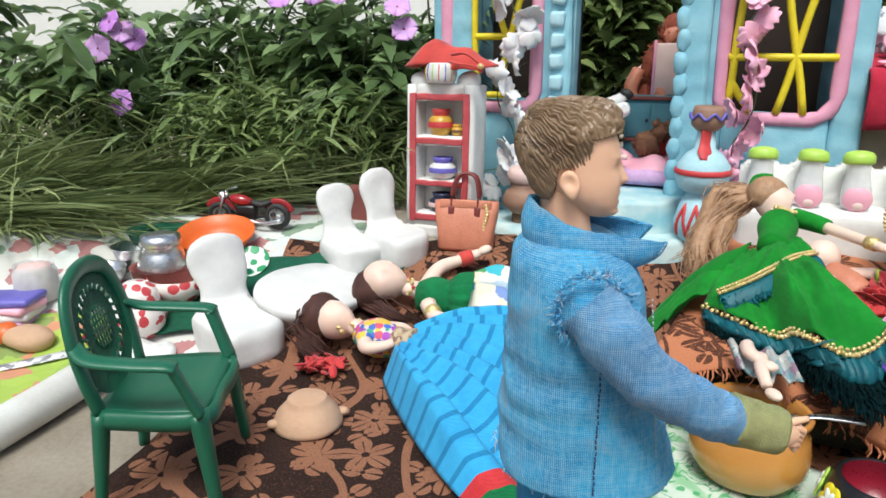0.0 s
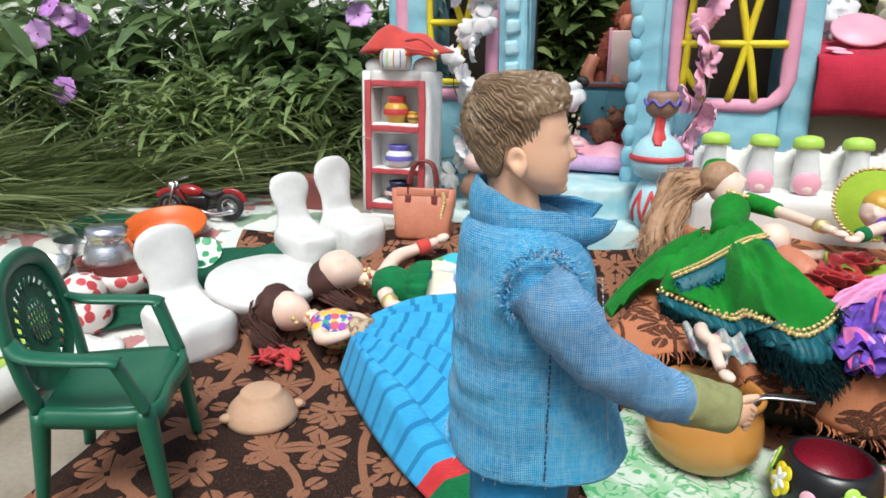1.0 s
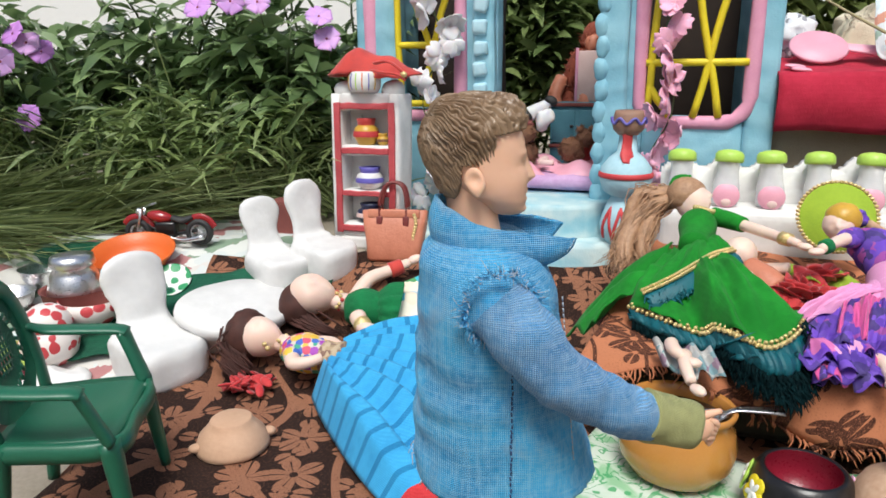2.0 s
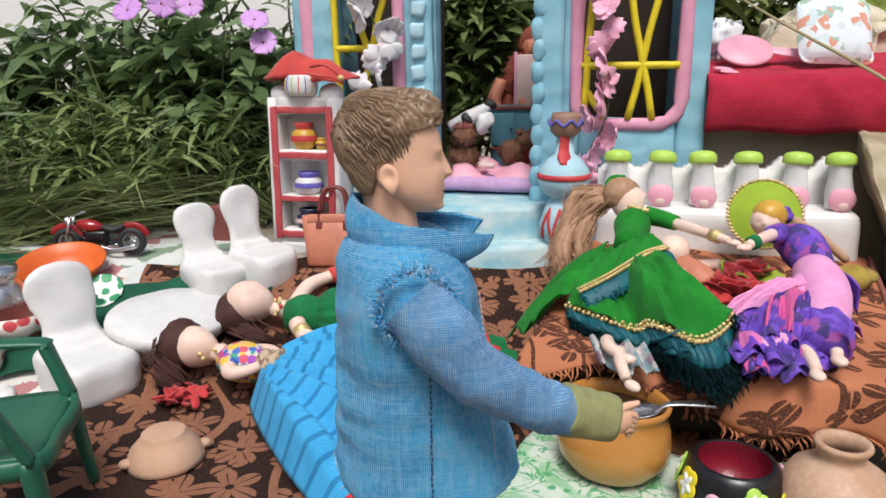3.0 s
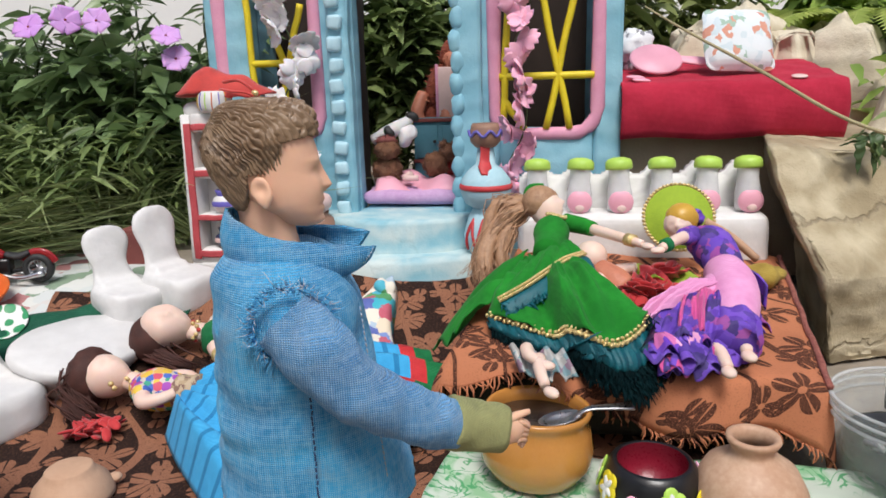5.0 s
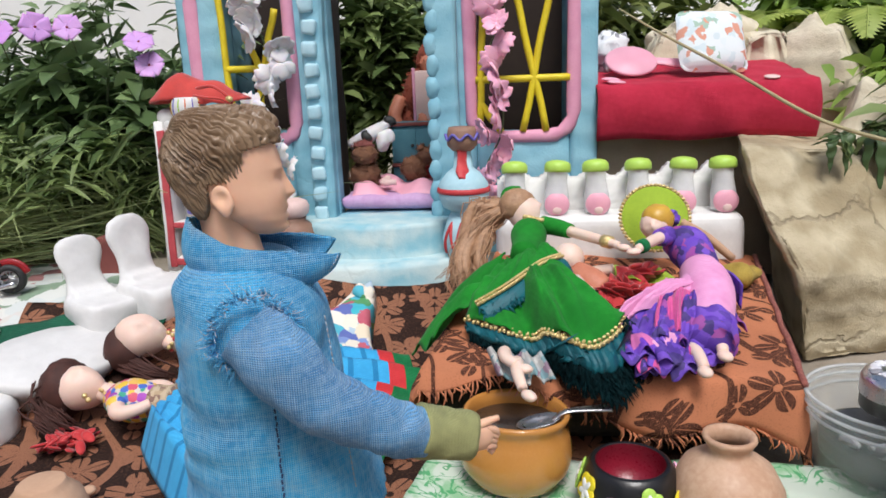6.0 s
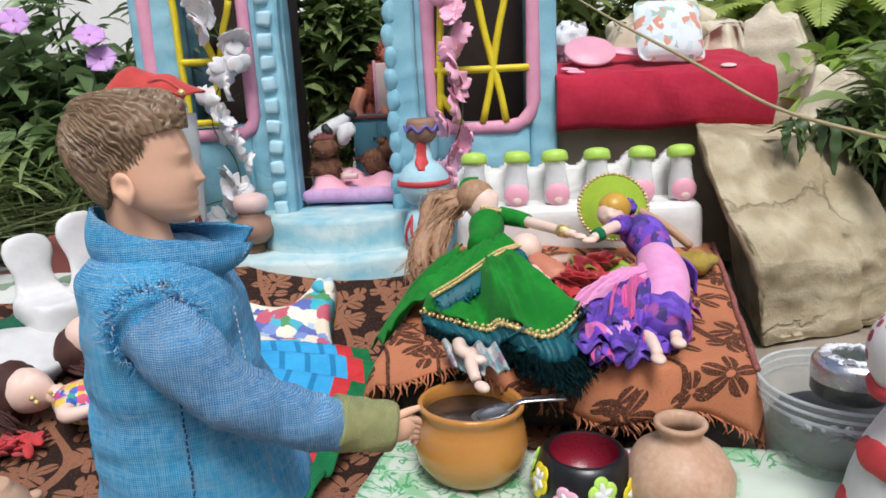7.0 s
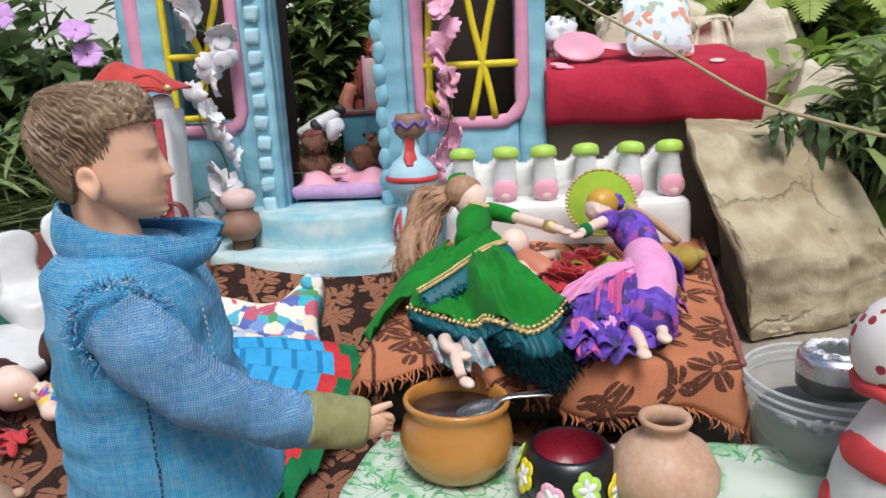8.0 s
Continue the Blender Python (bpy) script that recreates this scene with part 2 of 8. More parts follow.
def rocky(name, c1, c2, crack, depth=0.004, much=0.8, rough=0.92):
    """Bedded sandstone: mottling, strata and fine cracks."""
    m, nt, b = nodes_of(name)
    co = nt.nodes.new("ShaderNodeTexCoord").outputs["Object"]
    big, mid, fine = grain(nt, 9, 5, 0.6, co), grain(nt, 45, 5, 0.3, co), grain(nt, 420, 3, 0, co)
    v = nt.nodes.new("ShaderNodeTexVoronoi")
    v.feature = "DISTANCE_TO_EDGE"
    v.inputs["Scale"].default_value = 7.0
    warp = nt.nodes.new("ShaderNodeVectorMath")
    warp.operation = "MULTIPLY_ADD"
    n = nt.nodes.new("ShaderNodeTexNoise")
    n.inputs["Scale"].default_value, n.inputs["Detail"].default_value = 14.0, 5.0
    nt.links.new(co, n.inputs["Vector"])
    nt.links.new(n.outputs["Color"], warp.inputs[0])
    warp.inputs[1].default_value = (0.10, 0.10, 0.10)
    nt.links.new(co, warp.inputs[2])
    nt.links.new(warp.outputs[0], v.inputs["Vector"])
    line = calc(nt, "SUBTRACT", 1.0, step_of(nt, v.outputs["Distance"], 0.004, 0.022))
    line = calc(nt, "MULTIPLY", line, step_of(nt, grain(nt, 6, 2, 0, co), 0.42, 0.58))
    w = nt.nodes.new("ShaderNodeTexWave")
    w.bands_direction = "Z"
    w.inputs["Scale"].default_value, w.inputs["Distortion"].default_value, w.inputs["Detail"].default_value = 9.0, 6.0, 4.0
    nt.links.new(co, w.inputs["Vector"])
    f = step_of(nt, calc(nt, "ADD", calc(nt, "MULTIPLY", big, 0.6), calc(nt, "ADD", calc(nt, "MULTIPLY", mid, 0.3), calc(nt, "MULTIPLY", w.outputs["Fac"], 0.12))), 0.36, 0.68)
    col = blend(nt, calc(nt, "MULTIPLY", line, much), blend(nt, f, c2, c1), crack)
    nt.links.new(col, b.inputs["Base Color"])
    b.inputs["Roughness"].default_value = rough
    h = calc(nt, "ADD", calc(nt, "ADD", mid, calc(nt, "MULTIPLY", fine, 0.3)), calc(nt, "SUBTRACT", calc(nt, "MULTIPLY", w.outputs["Fac"], 0.5), calc(nt, "MULTIPLY", line, 1.5 * much)))
    relief(nt, b, h, 0.9, depth)
    return m


def leaf_paint(name, c1, c2, rough=0.45):
    m, nt, b = nodes_of(name)
    g = nt.nodes.new("ShaderNodeNewGeometry")
    f = calc(nt, "ADD", calc(nt, "MULTIPLY", g.outputs["Random Per Island"], 0.75), calc(nt, "MULTIPLY", grain(nt, 30, 3), 0.35))
    nt.links.new(blend(nt, f, c1, c2), b.inputs["Base Color"])
    b.inputs["Roughness"].default_value = rough
    t = nt.nodes.new("ShaderNodeBsdfTranslucent")
    nt.links.new(blend(nt, f, c1, c2), t.inputs["Color"])
    mix = nt.nodes.new("ShaderNodeMixShader")
    mix.inputs[0].default_value = 0.3
    nt.links.new(b.outputs[0], mix.inputs[1])
    nt.links.new(t.outputs[0], mix.inputs[2])
    nt.links.new(mix.outputs[0], nt.nodes["Material Output"].inputs[0])
    return m


def petal_paint(name, c1, c2):
    """Petals that differ from flower to flower, paler toward one colour."""
    m, nt, b = nodes_of(name)
    each = nt.nodes.new("ShaderNodeObjectInfo")
    f = calc(nt, "ADD", calc(nt, "MULTIPLY", each.outputs["Random"], 0.75), calc(nt, "MULTIPLY", grain(nt, 90, 3), 0.3))
    nt.links.new(blend(nt, f, c1, c2), b.inputs["Base Color"])
    b.inputs["Roughness"].default_value = 0.65
    b.inputs["Subsurface Weight"].default_value = 0.2
    b.inputs["Subsurface Radius"].default_value = (0.004, 0.002, 0.002)
    relief(nt, b, grain(nt, 500, 2), 0.15)
    return m


def clear(name, tint=(0.9, 0.92, 0.92), rough=0.12, see=0.34):
    """Milky see-through plastic."""
    m, nt, b = nodes_of(name)
    b.inputs["Base Color"].default_value = (*tint, 1)
    b.inputs["Roughness"].default_value = rough
    b.inputs["IOR"].default_value = 1.2
    t = nt.nodes.new("ShaderNodeBsdfTransparent")
    mix = nt.nodes.new("ShaderNodeMixShader")
    nt.links.new(calc(nt, "ADD", calc(nt, "MULTIPLY", grain(nt, 60, 3), 0.3), see), mix.inputs[0])
    nt.links.new(b.outputs[0], mix.inputs[1])
    nt.links.new(t.outputs[0], mix.inputs[2])
    nt.links.new(mix.outputs[0], nt.nodes["Material Output"].inputs[0])
    return m


MAT = {
    "soil": surface("garden_soil", (0.36, 0.31, 0.25), (0.2, 0.165, 0.12), 14, 0.95, bump=0.8, fine=220),
    "rug": flowered("dark_flowered_rug", (0.026, 0.014, 0.011), (0.33, 0.148, 0.086), 0.056),
    "spread": flowered("terracotta_spread", (0.50, 0.19, 0.095), (0.075, 0.03, 0.02), 0.062, True),
    "hemcord": weave("dusky_red_cord", (0.36, 0.13, 0.10), (0.20, 0.06, 0.05), 900, 200),
    # olive cloth, deepened to carry the shade under the mattress
    "under": weave("shaded_olive_cloth", (0.06, 0.055, 0.035), (0.03, 0.027, 0.018)),
    "blue": rocky("sky_blue_paint", (0.33, 0.61, 0.71), (0.21, 0.46, 0.57), (0.16, 0.32, 0.38), 0.0014, 0.12, 0.7),
    "bluelight": surface("pale_blue_paint", (0.50, 0.71, 0.78), (0.34, 0.58, 0.67), 40, 0.7, bump=0.4, fine=200),
    "worn": rocky("worn_blue_step", (0.58, 0.68, 0.66), (0.22, 0.48, 0.57), (0.20, 0.27, 0.27), 0.0012, 0.10, 0.75),
    "pink": surface("pink_paint", (0.80, 0.38, 0.52), (0.70, 0.29, 0.43), 50, 0.6),
    "yellow": surface("yellow_paint", (0.83, 0.68, 0.02), (0.70, 0.54, 0.02), 60, 0.55),
    # near-black brown carries the shade inside the window rooms
    "dark": surface("room_shade_brown", (0.045, 0.028, 0.02), (0.02, 0.012, 0.01), 20, 0.9),
    "white": surface("white_plaster", (0.83, 0.82, 0.80), (0.68, 0.67, 0.65), 35, 0.7, bump=0.45, fine=120),
    "whitegloss": surface("white_glazed_clay", (0.755, 0.745, 0.73), (0.65, 0.64, 0.625), 45, 0.5, bump=0.6, fine=110),
    "red": surface("red_paint", (0.62, 0.055, 0.06), (0.50, 0.04, 0.045), 50, 0.55),
    "redpaint": surface("brushed_red_paint", (0.54, 0.085, 0.095), (0.42, 0.05, 0.06), 90, 0.6, bump=0.5, fine=260),
    "redcloth": surface("red_felt", (0.62, 0.05, 0.035), (0.42, 0.03, 0.025), 40, 0.75, sheen=0.3),
    "maroon": weave("maroon_cloth", (0.50, 0.026, 0.060), (0.38, 0.016, 0.040), 700, 30),
    "stone": rocky("buff_sandstone", (0.61, 0.53, 0.365), (0.36, 0.29, 0.175), (0.10, 0.075, 0.045), 0.0035, 0.35),
    "rockpale": rocky("pale_cream_rock", (0.72, 0.65, 0.50), (0.52, 0.45, 0.32), (0.16, 0.12, 0.08), 0.003, 0.4),
    "mud": surface("mud_plaster", (0.40, 0.32, 0.22), (0.28, 0.22, 0.15), 20, 0.95, bump=0.7),
    "greenplastic": surface("dark_green_plastic", (0.018, 0.135, 0.075), (0.012, 0.10, 0.055), 20, 0.38, bump=0.08),
    "denim": denim_cloth("thin_blue_denim", (0.042, 0.47, 0.87), (0.026, 0.28, 0.62), (0.42, 0.74, 0.92), (0.33, 0.45, 0.62)),
    "sleeve": denim_cloth("sheer_blue_sleeve", (0.115, 0.36, 0.69), (0.07, 0.235, 0.50), (0.44, 0.64, 0.82), (0.40, 0.42, 0.52)),
    "cuff": weave("olive_cuff", (0.33, 0.33, 0.14), (0.24, 0.25, 0.11), 1900, 80, mixing=0.4),
    "thread": surface("navy_thread", (0.02, 0.05, 0.16)),
    "fray": surface("frayed_blue_thread", (0.14, 0.50, 0.80), (0.08, 0.34, 0.62), 200),
    "palethread": surface("pale_thread", (0.55, 0.62, 0.72)),
    "skin": surface("tan_vinyl", (0.83, 0.50, 0.34), (0.78, 0.46, 0.305), 30, 0.5, bump=0.03, thin=0.15),
    "skin2": surface("pale_vinyl", (0.84, 0.63, 0.53), (0.78, 0.55, 0.45), 30, 0.5, bump=0.03, thin=0.15),
    "skin3": surface("cream_vinyl", (0.84, 0.64, 0.53), (0.78, 0.56, 0.46), 30, 0.5, bump=0.03, thin=0.15),
    "hair": surface("brown_moulded_hair", (0.30, 0.205, 0.125), (0.17, 0.10, 0.055), 90, 0.34, bump=0.3, fine=700),
    "hair2": surface("light_brown_hair", (0.50, 0.30, 0.17), (0.29, 0.15, 0.08), 200, 0.5, bump=0.6, fine=900),
    "hair3": surface("dark_red_brown_hair", (0.085, 0.026, 0.017), (0.035, 0.011, 0.008), 90, 0.72, bump=0.6, fine=900),
    "skirtblue": weave("turquoise_cotton", (0.055, 0.38, 0.70), (0.042, 0.31, 0.60), 900, 40, bump=0.3),
    "skirtstripe": weave("teal_stripe", (0.025, 0.22, 0.44), (0.02, 0.18, 0.38), 900, 40, bump=0.3),
    "hemred": weave("red_ribbon", (0.62, 0.045, 0.05), (0.5, 0.03, 0.035), 900),
    "hemgreen": weave("green_ribbon", (0.012, 0.19, 0.06), (0.008, 0.12, 0.04), 900),
    "patch": patched("patchwork_print", [(0.74, 0.63, 0.46), (0.02, 0.42, 0.52), (0.76, 0.67, 0.52), (0.07, 0.11, 0.40), (0.78, 0.72, 0.60), (0.04, 0.40, 0.52), (0.76, 0.66, 0.50), (0.40, 0.52, 0.62), (0.80, 0.74, 0.64), (0.50, 0.07, 0.12), (0.78, 0.70, 0.56), (0.16, 0.26, 0.56), (0.05, 0.28, 0.08), (0.80, 0.74, 0.64)], 0.015),
    "petticoat": patched("pale_print_petticoat", [(0.34, 0.36, 0.36), (0.14, 0.27, 0.30), (0.48, 0.47, 0.44), (0.22, 0.13, 0.19), (0.36, 0.35, 0.33)], 0.006),
    "bead": spangled("bright_dotted_bodice", [(0.75, 0.50, 0.05), (0.34, 0.05, 0.42), (0.62, 0.08, 0.14), (0.05, 0.34, 0.22), (0.75, 0.45, 0.10), (0.06, 0.14, 0.50)], 0.0075),
    "greendress": weave("bright_green_cloth", (0.018, 0.26, 0.025), (0.010, 0.16, 0.016), 900, 30, bump=0.3, mixing=0.05),
    "teal": surface("teal_satin", (0.001, 0.135, 0.17), (0.0006, 0.06, 0.08), 60, 0.55, bump=0.6, fine=500),
    "tealdark": surface("black_teal_fringe", (0.0012, 0.022, 0.026), (0.0004, 0.004, 0.005), 150, 0.85, bump=1.0, fine=900),
    "gold": surface("gold_lace", (0.86, 0.70, 0.36), (0.58, 0.40, 0.13), 300, 0.35, metal=0.5, bump=0.6, fine=900),
    "brocade": patched("beige_brocade", [(0.42, 0.30, 0.17), (0.30, 0.20, 0.11), (0.50, 0.38, 0.24), (0.20, 0.10, 0.07)], 0.004),
    "purple": patched("purple_print_voile", [(0.070, 0.016, 0.30), (0.12, 0.035, 0.46), (0.09, 0.02, 0.36), (0.32, 0.05, 0.32), (0.035, 0.010, 0.17), (0.15, 0.05, 0.50)], 0.008),
    "pinkdress": weave("pink_satin", (0.80, 0.36, 0.60), (0.70, 0.27, 0.50), 1100, 30, bump=0.2),
    "hotpink": surface("hot_pink_voile", (0.72, 0.12, 0.32), (0.55, 0.07, 0.28), 80, 0.7, sheen=0.2),
    "lime": surface("lime_felt", (0.34, 0.48, 0.03), (0.25, 0.38, 0.02), 60, 0.85, sheen=0.2),
    "limecap": surface("lime_plastic_cap", (0.48, 0.72, 0.12), (0.40, 0.64, 0.09), 40, 0.4),
    "rose": surface("red_silk_petal", (0.60, 0.03, 0.03), (0.36, 0.012, 0.02), 80, 0.7, sheen=0.3),
    "ochre": surface("ochre_glazed_clay", (0.55, 0.250, 0.060), (0.48, 0.205, 0.046), 24, 0.22, bump=0.05, coat=0.4),
    "soup": surface("dark_broth", (0.06, 0.045, 0.04), (0.035, 0.025, 0.02), 60, 0.12, bump=0.1),
    "steel": surface("bright_steel", (0.78, 0.78, 0.79), (0.68, 0.68, 0.7), 20, 0.3, metal=1.0, bump=0.05),
    "dullsteel": surface("dull_steel", (0.22, 0.22, 0.21), (0.13, 0.13, 0.12), 40, 0.4, metal=0.8, bump=0.1),
    "black": surface("black_lacquer", (0.012, 0.011, 0.012), (0.008, 0.008, 0.008), 30, 0.32, coat=0.1, bump=0.1),
    "crimson": surface("crimson_glaze", (0.25, 0.012, 0.03), (0.18, 0.008, 0.02), 30, 0.3),
    "jugclay": surface("pale_smoked_terracotta", (0.66, 0.455, 0.315), (0.47, 0.27, 0.165), 20, 0.52, bump=0.14, fine=240, spread=0.20),
    "clay": surface("buff_terracotta", (0.60, 0.385, 0.255), (0.50, 0.30, 0.19), 26, 0.75, bump=0.3, fine=260),
    "claybrown": surface("brown_terracotta", (0.33, 0.19, 0.13), (0.25, 0.135, 0.09), 30, 0.6, bump=0.2),
    "shell": surface("shell_pink_clay", (0.76, 0.56, 0.52), (0.66, 0.46, 0.42), 40, 0.6, bump=0.2),
    "palepink": surface("pale_pink_plastic", (0.84, 0.42, 0.52), (0.78, 0.35, 0.45), 40, 0.45, bump=0.06),
    "petalpink": surface("pink_silk_petal", (0.90, 0.50, 0.63), (0.84, 0.40, 0.55), 60, 0.7, bump=0.15, thin=0.2),
    "petalwhite": surface("white_silk_petal", (0.84, 0.82, 0.82), (0.72, 0.70, 0.72), 60, 0.75, bump=0.15, thin=0.2),
    "petalviolet": petal_paint("violet_petal", (0.42, 0.13, 0.55), (0.70, 0.42, 0.76)),
    "orange": surface("orange_plastic", (0.72, 0.15, 0.03), (0.62, 0.12, 0.02), 30, 0.4),
    "leather": surface("coral_leather", (0.60, 0.23, 0.14), (0.48, 0.16, 0.09), 60, 0.5, bump=0.4, fine=350),
    "leatherdark": surface("oxblood_leather", (0.20, 0.035, 0.03), (0.13, 0.022, 0.02), 60, 0.4),
    "greencloth": weave("dark_green_cloth", (0.015, 0.11, 0.06), (0.01, 0.07, 0.04)),
    "printcloth": scribbled("green_print_cotton", (0.56, 0.64, 0.54), (0.06, 0.34, 0.12), (0.20, 0.47, 0.22), 0.020),
    "voile": patched("pink_voile_with_purple_spots", [(0.74, 0.30, 0.52), (0.12, 0.025, 0.44), (0.76, 0.34, 0.56), (0.62, 0.14, 0.40), (0.14, 0.03, 0.48)], 0.017),
    "sheet": patched("printed_plastic_sheet", [(0.66, 0.68, 0.64), (0.20, 0.30, 0.20), (0.62, 0.60, 0.56), (0.40, 0.16, 0.16), (0.60, 0.64, 0.62)], 0.02),
    "limesheet": patched("lime_print_sheet", [(0.36, 0.50, 0.05), (0.32, 0.46, 0.04), (0.38, 0.52, 0.06), (0.34, 0.48, 0.05), (0.58, 0.24, 0.12), (0.30, 0.45, 0.05), (0.36, 0.50, 0.05), (0.20, 0.28, 0.05)], 0.020),
    "dots": dotted("red_dotted_glaze", (0.80, 0.74, 0.70), (0.55, 0.06, 0.07), 0.017, 0.36),
    "dotsbig": dotted("red_spotted_paint", (0.82, 0.78, 0.75), (0.36, 0.025, 0.04), 0.0105, 0.36),
    "greendots": dotted("green_spotted_plate", (0.78, 0.80, 0.76), (0.04, 0.30, 0.12), 0.026, 0.38),
    "plastic": clear("milky_plastic", (0.58, 0.62, 0.60), 0.15, 0.60),
    "rimplastic": clear("milky_plastic_rim", (0.74, 0.76, 0.75), 0.2, 0.42),
    "jarplastic": clear("clear_jar_plastic", (0.92, 0.93, 0.94), 0.18, 0.30),
    "leafdark": leaf_paint("dark_leaf", (0.038, 0.085, 0.028), (0.15, 0.23, 0.08)),
    "leafmid": leaf_paint("mid_leaf", (0.034, 0.078, 0.020), (0.33, 0.42, 0.15)),
    "leaflight": leaf_paint("light_leaf", (0.15, 0.27, 0.04), (0.42, 0.56, 0.13)),
    "grass": leaf_paint("grass_blade", (0.034, 0.068, 0.018), (0.42, 0.48, 0.21), 0.5),
    "leafgloss": leaf_paint("glossy_leaf", (0.030, 0.072, 0.020), (0.31, 0.43, 0.19), 0.28),
    "leaffern": leaf_paint("yellow_green_fern", (0.24, 0.34, 0.05), (0.52, 0.60, 0.16)),
    "leafolive": leaf_paint("olive_leaf", (0.07, 0.10, 0.025), (0.26, 0.30, 0.09)),
    "stem": surface("green_stem", (0.10, 0.14, 0.05), (0.07, 0.09, 0.04), 50, 0.7),
    "drystem": surface("dry_stalk", (0.42, 0.36, 0.20), (0.32, 0.27, 0.14), 60, 0.8),
    "wood": surface("weathered_wood", (0.24, 0.15, 0.09), (0.15, 0.09, 0.05), 40, 0.8),
    "brickred": surface("brick_red_clay", (0.26, 0.075, 0.06), (0.18, 0.05, 0.045), 40, 0.8),
    "rubber": surface("black_rubber", (0.02, 0.02, 0.02), (0.03, 0.03, 0.03), 50, 0.6),
    "toyred": surface("rust_red_plush", (0.34, 0.085, 0.045), (0.20, 0.04, 0.022), 90, 0.9, bump=1.0, fine=400),
    "bikered": surface("red_enamel", (0.32, 0.015, 0.02), (0.28, 0.012, 0.015), 30, 0.2, coat=0.5, bump=0.03),
    "jarblue": surface("violet_blue_glaze", (0.16, 0.14, 0.52), (0.12, 0.10, 0.42), 40, 0.35),
    "jaryellow": surface("mustard_glaze", (0.65, 0.40, 0.05), (0.55, 0.30, 0.04), 40, 0.35),
    "mustard": weave("mustard_cloth", (0.42, 0.30, 0.06), (0.30, 0.20, 0.04), 800),
    "navy": surface("navy_glaze", (0.03, 0.035, 0.09), (0.02, 0.025, 0.06), 40, 0.35),
    "lilac": weave("lilac_bedding", (0.62, 0.40, 0.62), (0.52, 0.30, 0.52), 800),
    "chest": surface("teal_chest_paint", (0.09, 0.27, 0.34), (0.06, 0.20, 0.26), 40, 0.6),
    "toybrown": surface("brown_plush", (0.22, 0.10, 0.05), (0.12, 0.05, 0.03), 90, 0.9, bump=1.0, fine=500),
    "wallpale": surface("whitewashed_wall", (0.90, 0.90, 0.88), (0.82, 0.82, 0.80), 3, 0.9, fine=40),
    "cushion": patched("leaf_print_cotton", [(0.74, 0.80, 0.82), (0.76, 0.81, 0.83), (0.72, 0.79, 0.81), (0.68, 0.30, 0.20), (0.75, 0.80, 0.82), (0.62, 0.72, 0.76), (0.34, 0.50, 0.40), (0.74, 0.80, 0.82), (0.75, 0.80, 0.82), (0.76, 0.81, 0.83)], 0.008),
    "foil": patched("zebra_foil", [(0.80, 0.80, 0.82), (0.25, 0.25, 0.28), (0.70, 0.70, 0.74), (0.85, 0.85, 0.86)], 0.008, 0.4),
    "pvc": surface("white_pvc_pipe", (0.78, 0.77, 0.74), (0.60, 0.58, 0.53), 30, 0.45, bump=0.1),
}
# loose fibres and thin voile hardly shine
for key in ("tealdark", "purple", "hotpink", "voile"):
    MAT[key].node_tree.nodes["Principled BSDF"].inputs["Specular IOR Level"].default_value = 0.12

# ---------- mesh helpers ----------


def ground_z(x, y):
    u = min(1.0, max(0.0, (y - 0.58) / 0.28))
    return 0.085 * u * u * (3 - 2 * u)


def part(name, bm, material, parent=None, label="", smooth=True):
    """Links a bmesh as one mesh object under a thing or a part."""
    me = bpy.data.meshes.new(name)
    bmesh.ops.recalc_face_normals(bm, faces=bm.faces)
    bm.to_mesh(me)
    bm.free()
    for mt in material if isinstance(material, (list, tuple)) else (material,):
        me.materials.append(MAT[mt])
    for p in me.polygons:
        p.use_smooth = smooth
    ob = new(name, me)
    if parent is not None:
        ob.parent = parent
    if label:
        ob["label"] = label
    return ob


def thing(name, m, label, category, group="", kind=""):
    ob = new(name)
    ob.empty_display_size = 0.01
    ob.matrix_world = m
    return tagged(ob, label, category, group, kind)


def whole(name, bm, material, m, label, category, group="", kind="", smooth=True):
    """A thing that is one mesh."""
    ob = part(name, bm, material, None, "", smooth)
    ob.matrix_world = m
    return tagged(ob, label, category, group, kind)


def add(bm, other, m=None, mi=None):
    """Copies other into bm, moved by m, with the material index mi."""
    m = m or Matrix()
    vs = [bm.verts.new(m @ v.co) for v in other.verts]
    other.verts.index_update()
    for f in other.faces:
        try:
            g = bm.faces.new([vs[v.index] for v in f.verts])
            g.material_index = f.material_index if mi is None else mi
        except ValueError:
            pass
    other.free()
    return bm


def loft(rings, closed=True, caps=True):
    bm = bmesh.new()
    vs = [[bm.verts.new(p) for p in r] for r in rings]
    n = len(rings[0])
    for a, b in zip(vs, vs[1:]):
        for i in range(n if closed else n - 1):
            j = (i + 1) % n
            bm.faces.new((a[i], a[j], b[j], b[i]))
    if caps:
        bm.faces.new(vs[0][::-1])
        bm.faces.new(vs[-1])
    return bm


def revolve(profile, seg=28, caps=True):
    rings = [[Vector((max(r, 1e-5) * math.cos(2 * math.pi * i / seg), max(r, 1e-5) * math.sin(2 * math.pi * i / seg), z)) for i in range(seg)] for r, z in profile]
    return loft(rings, True, caps)


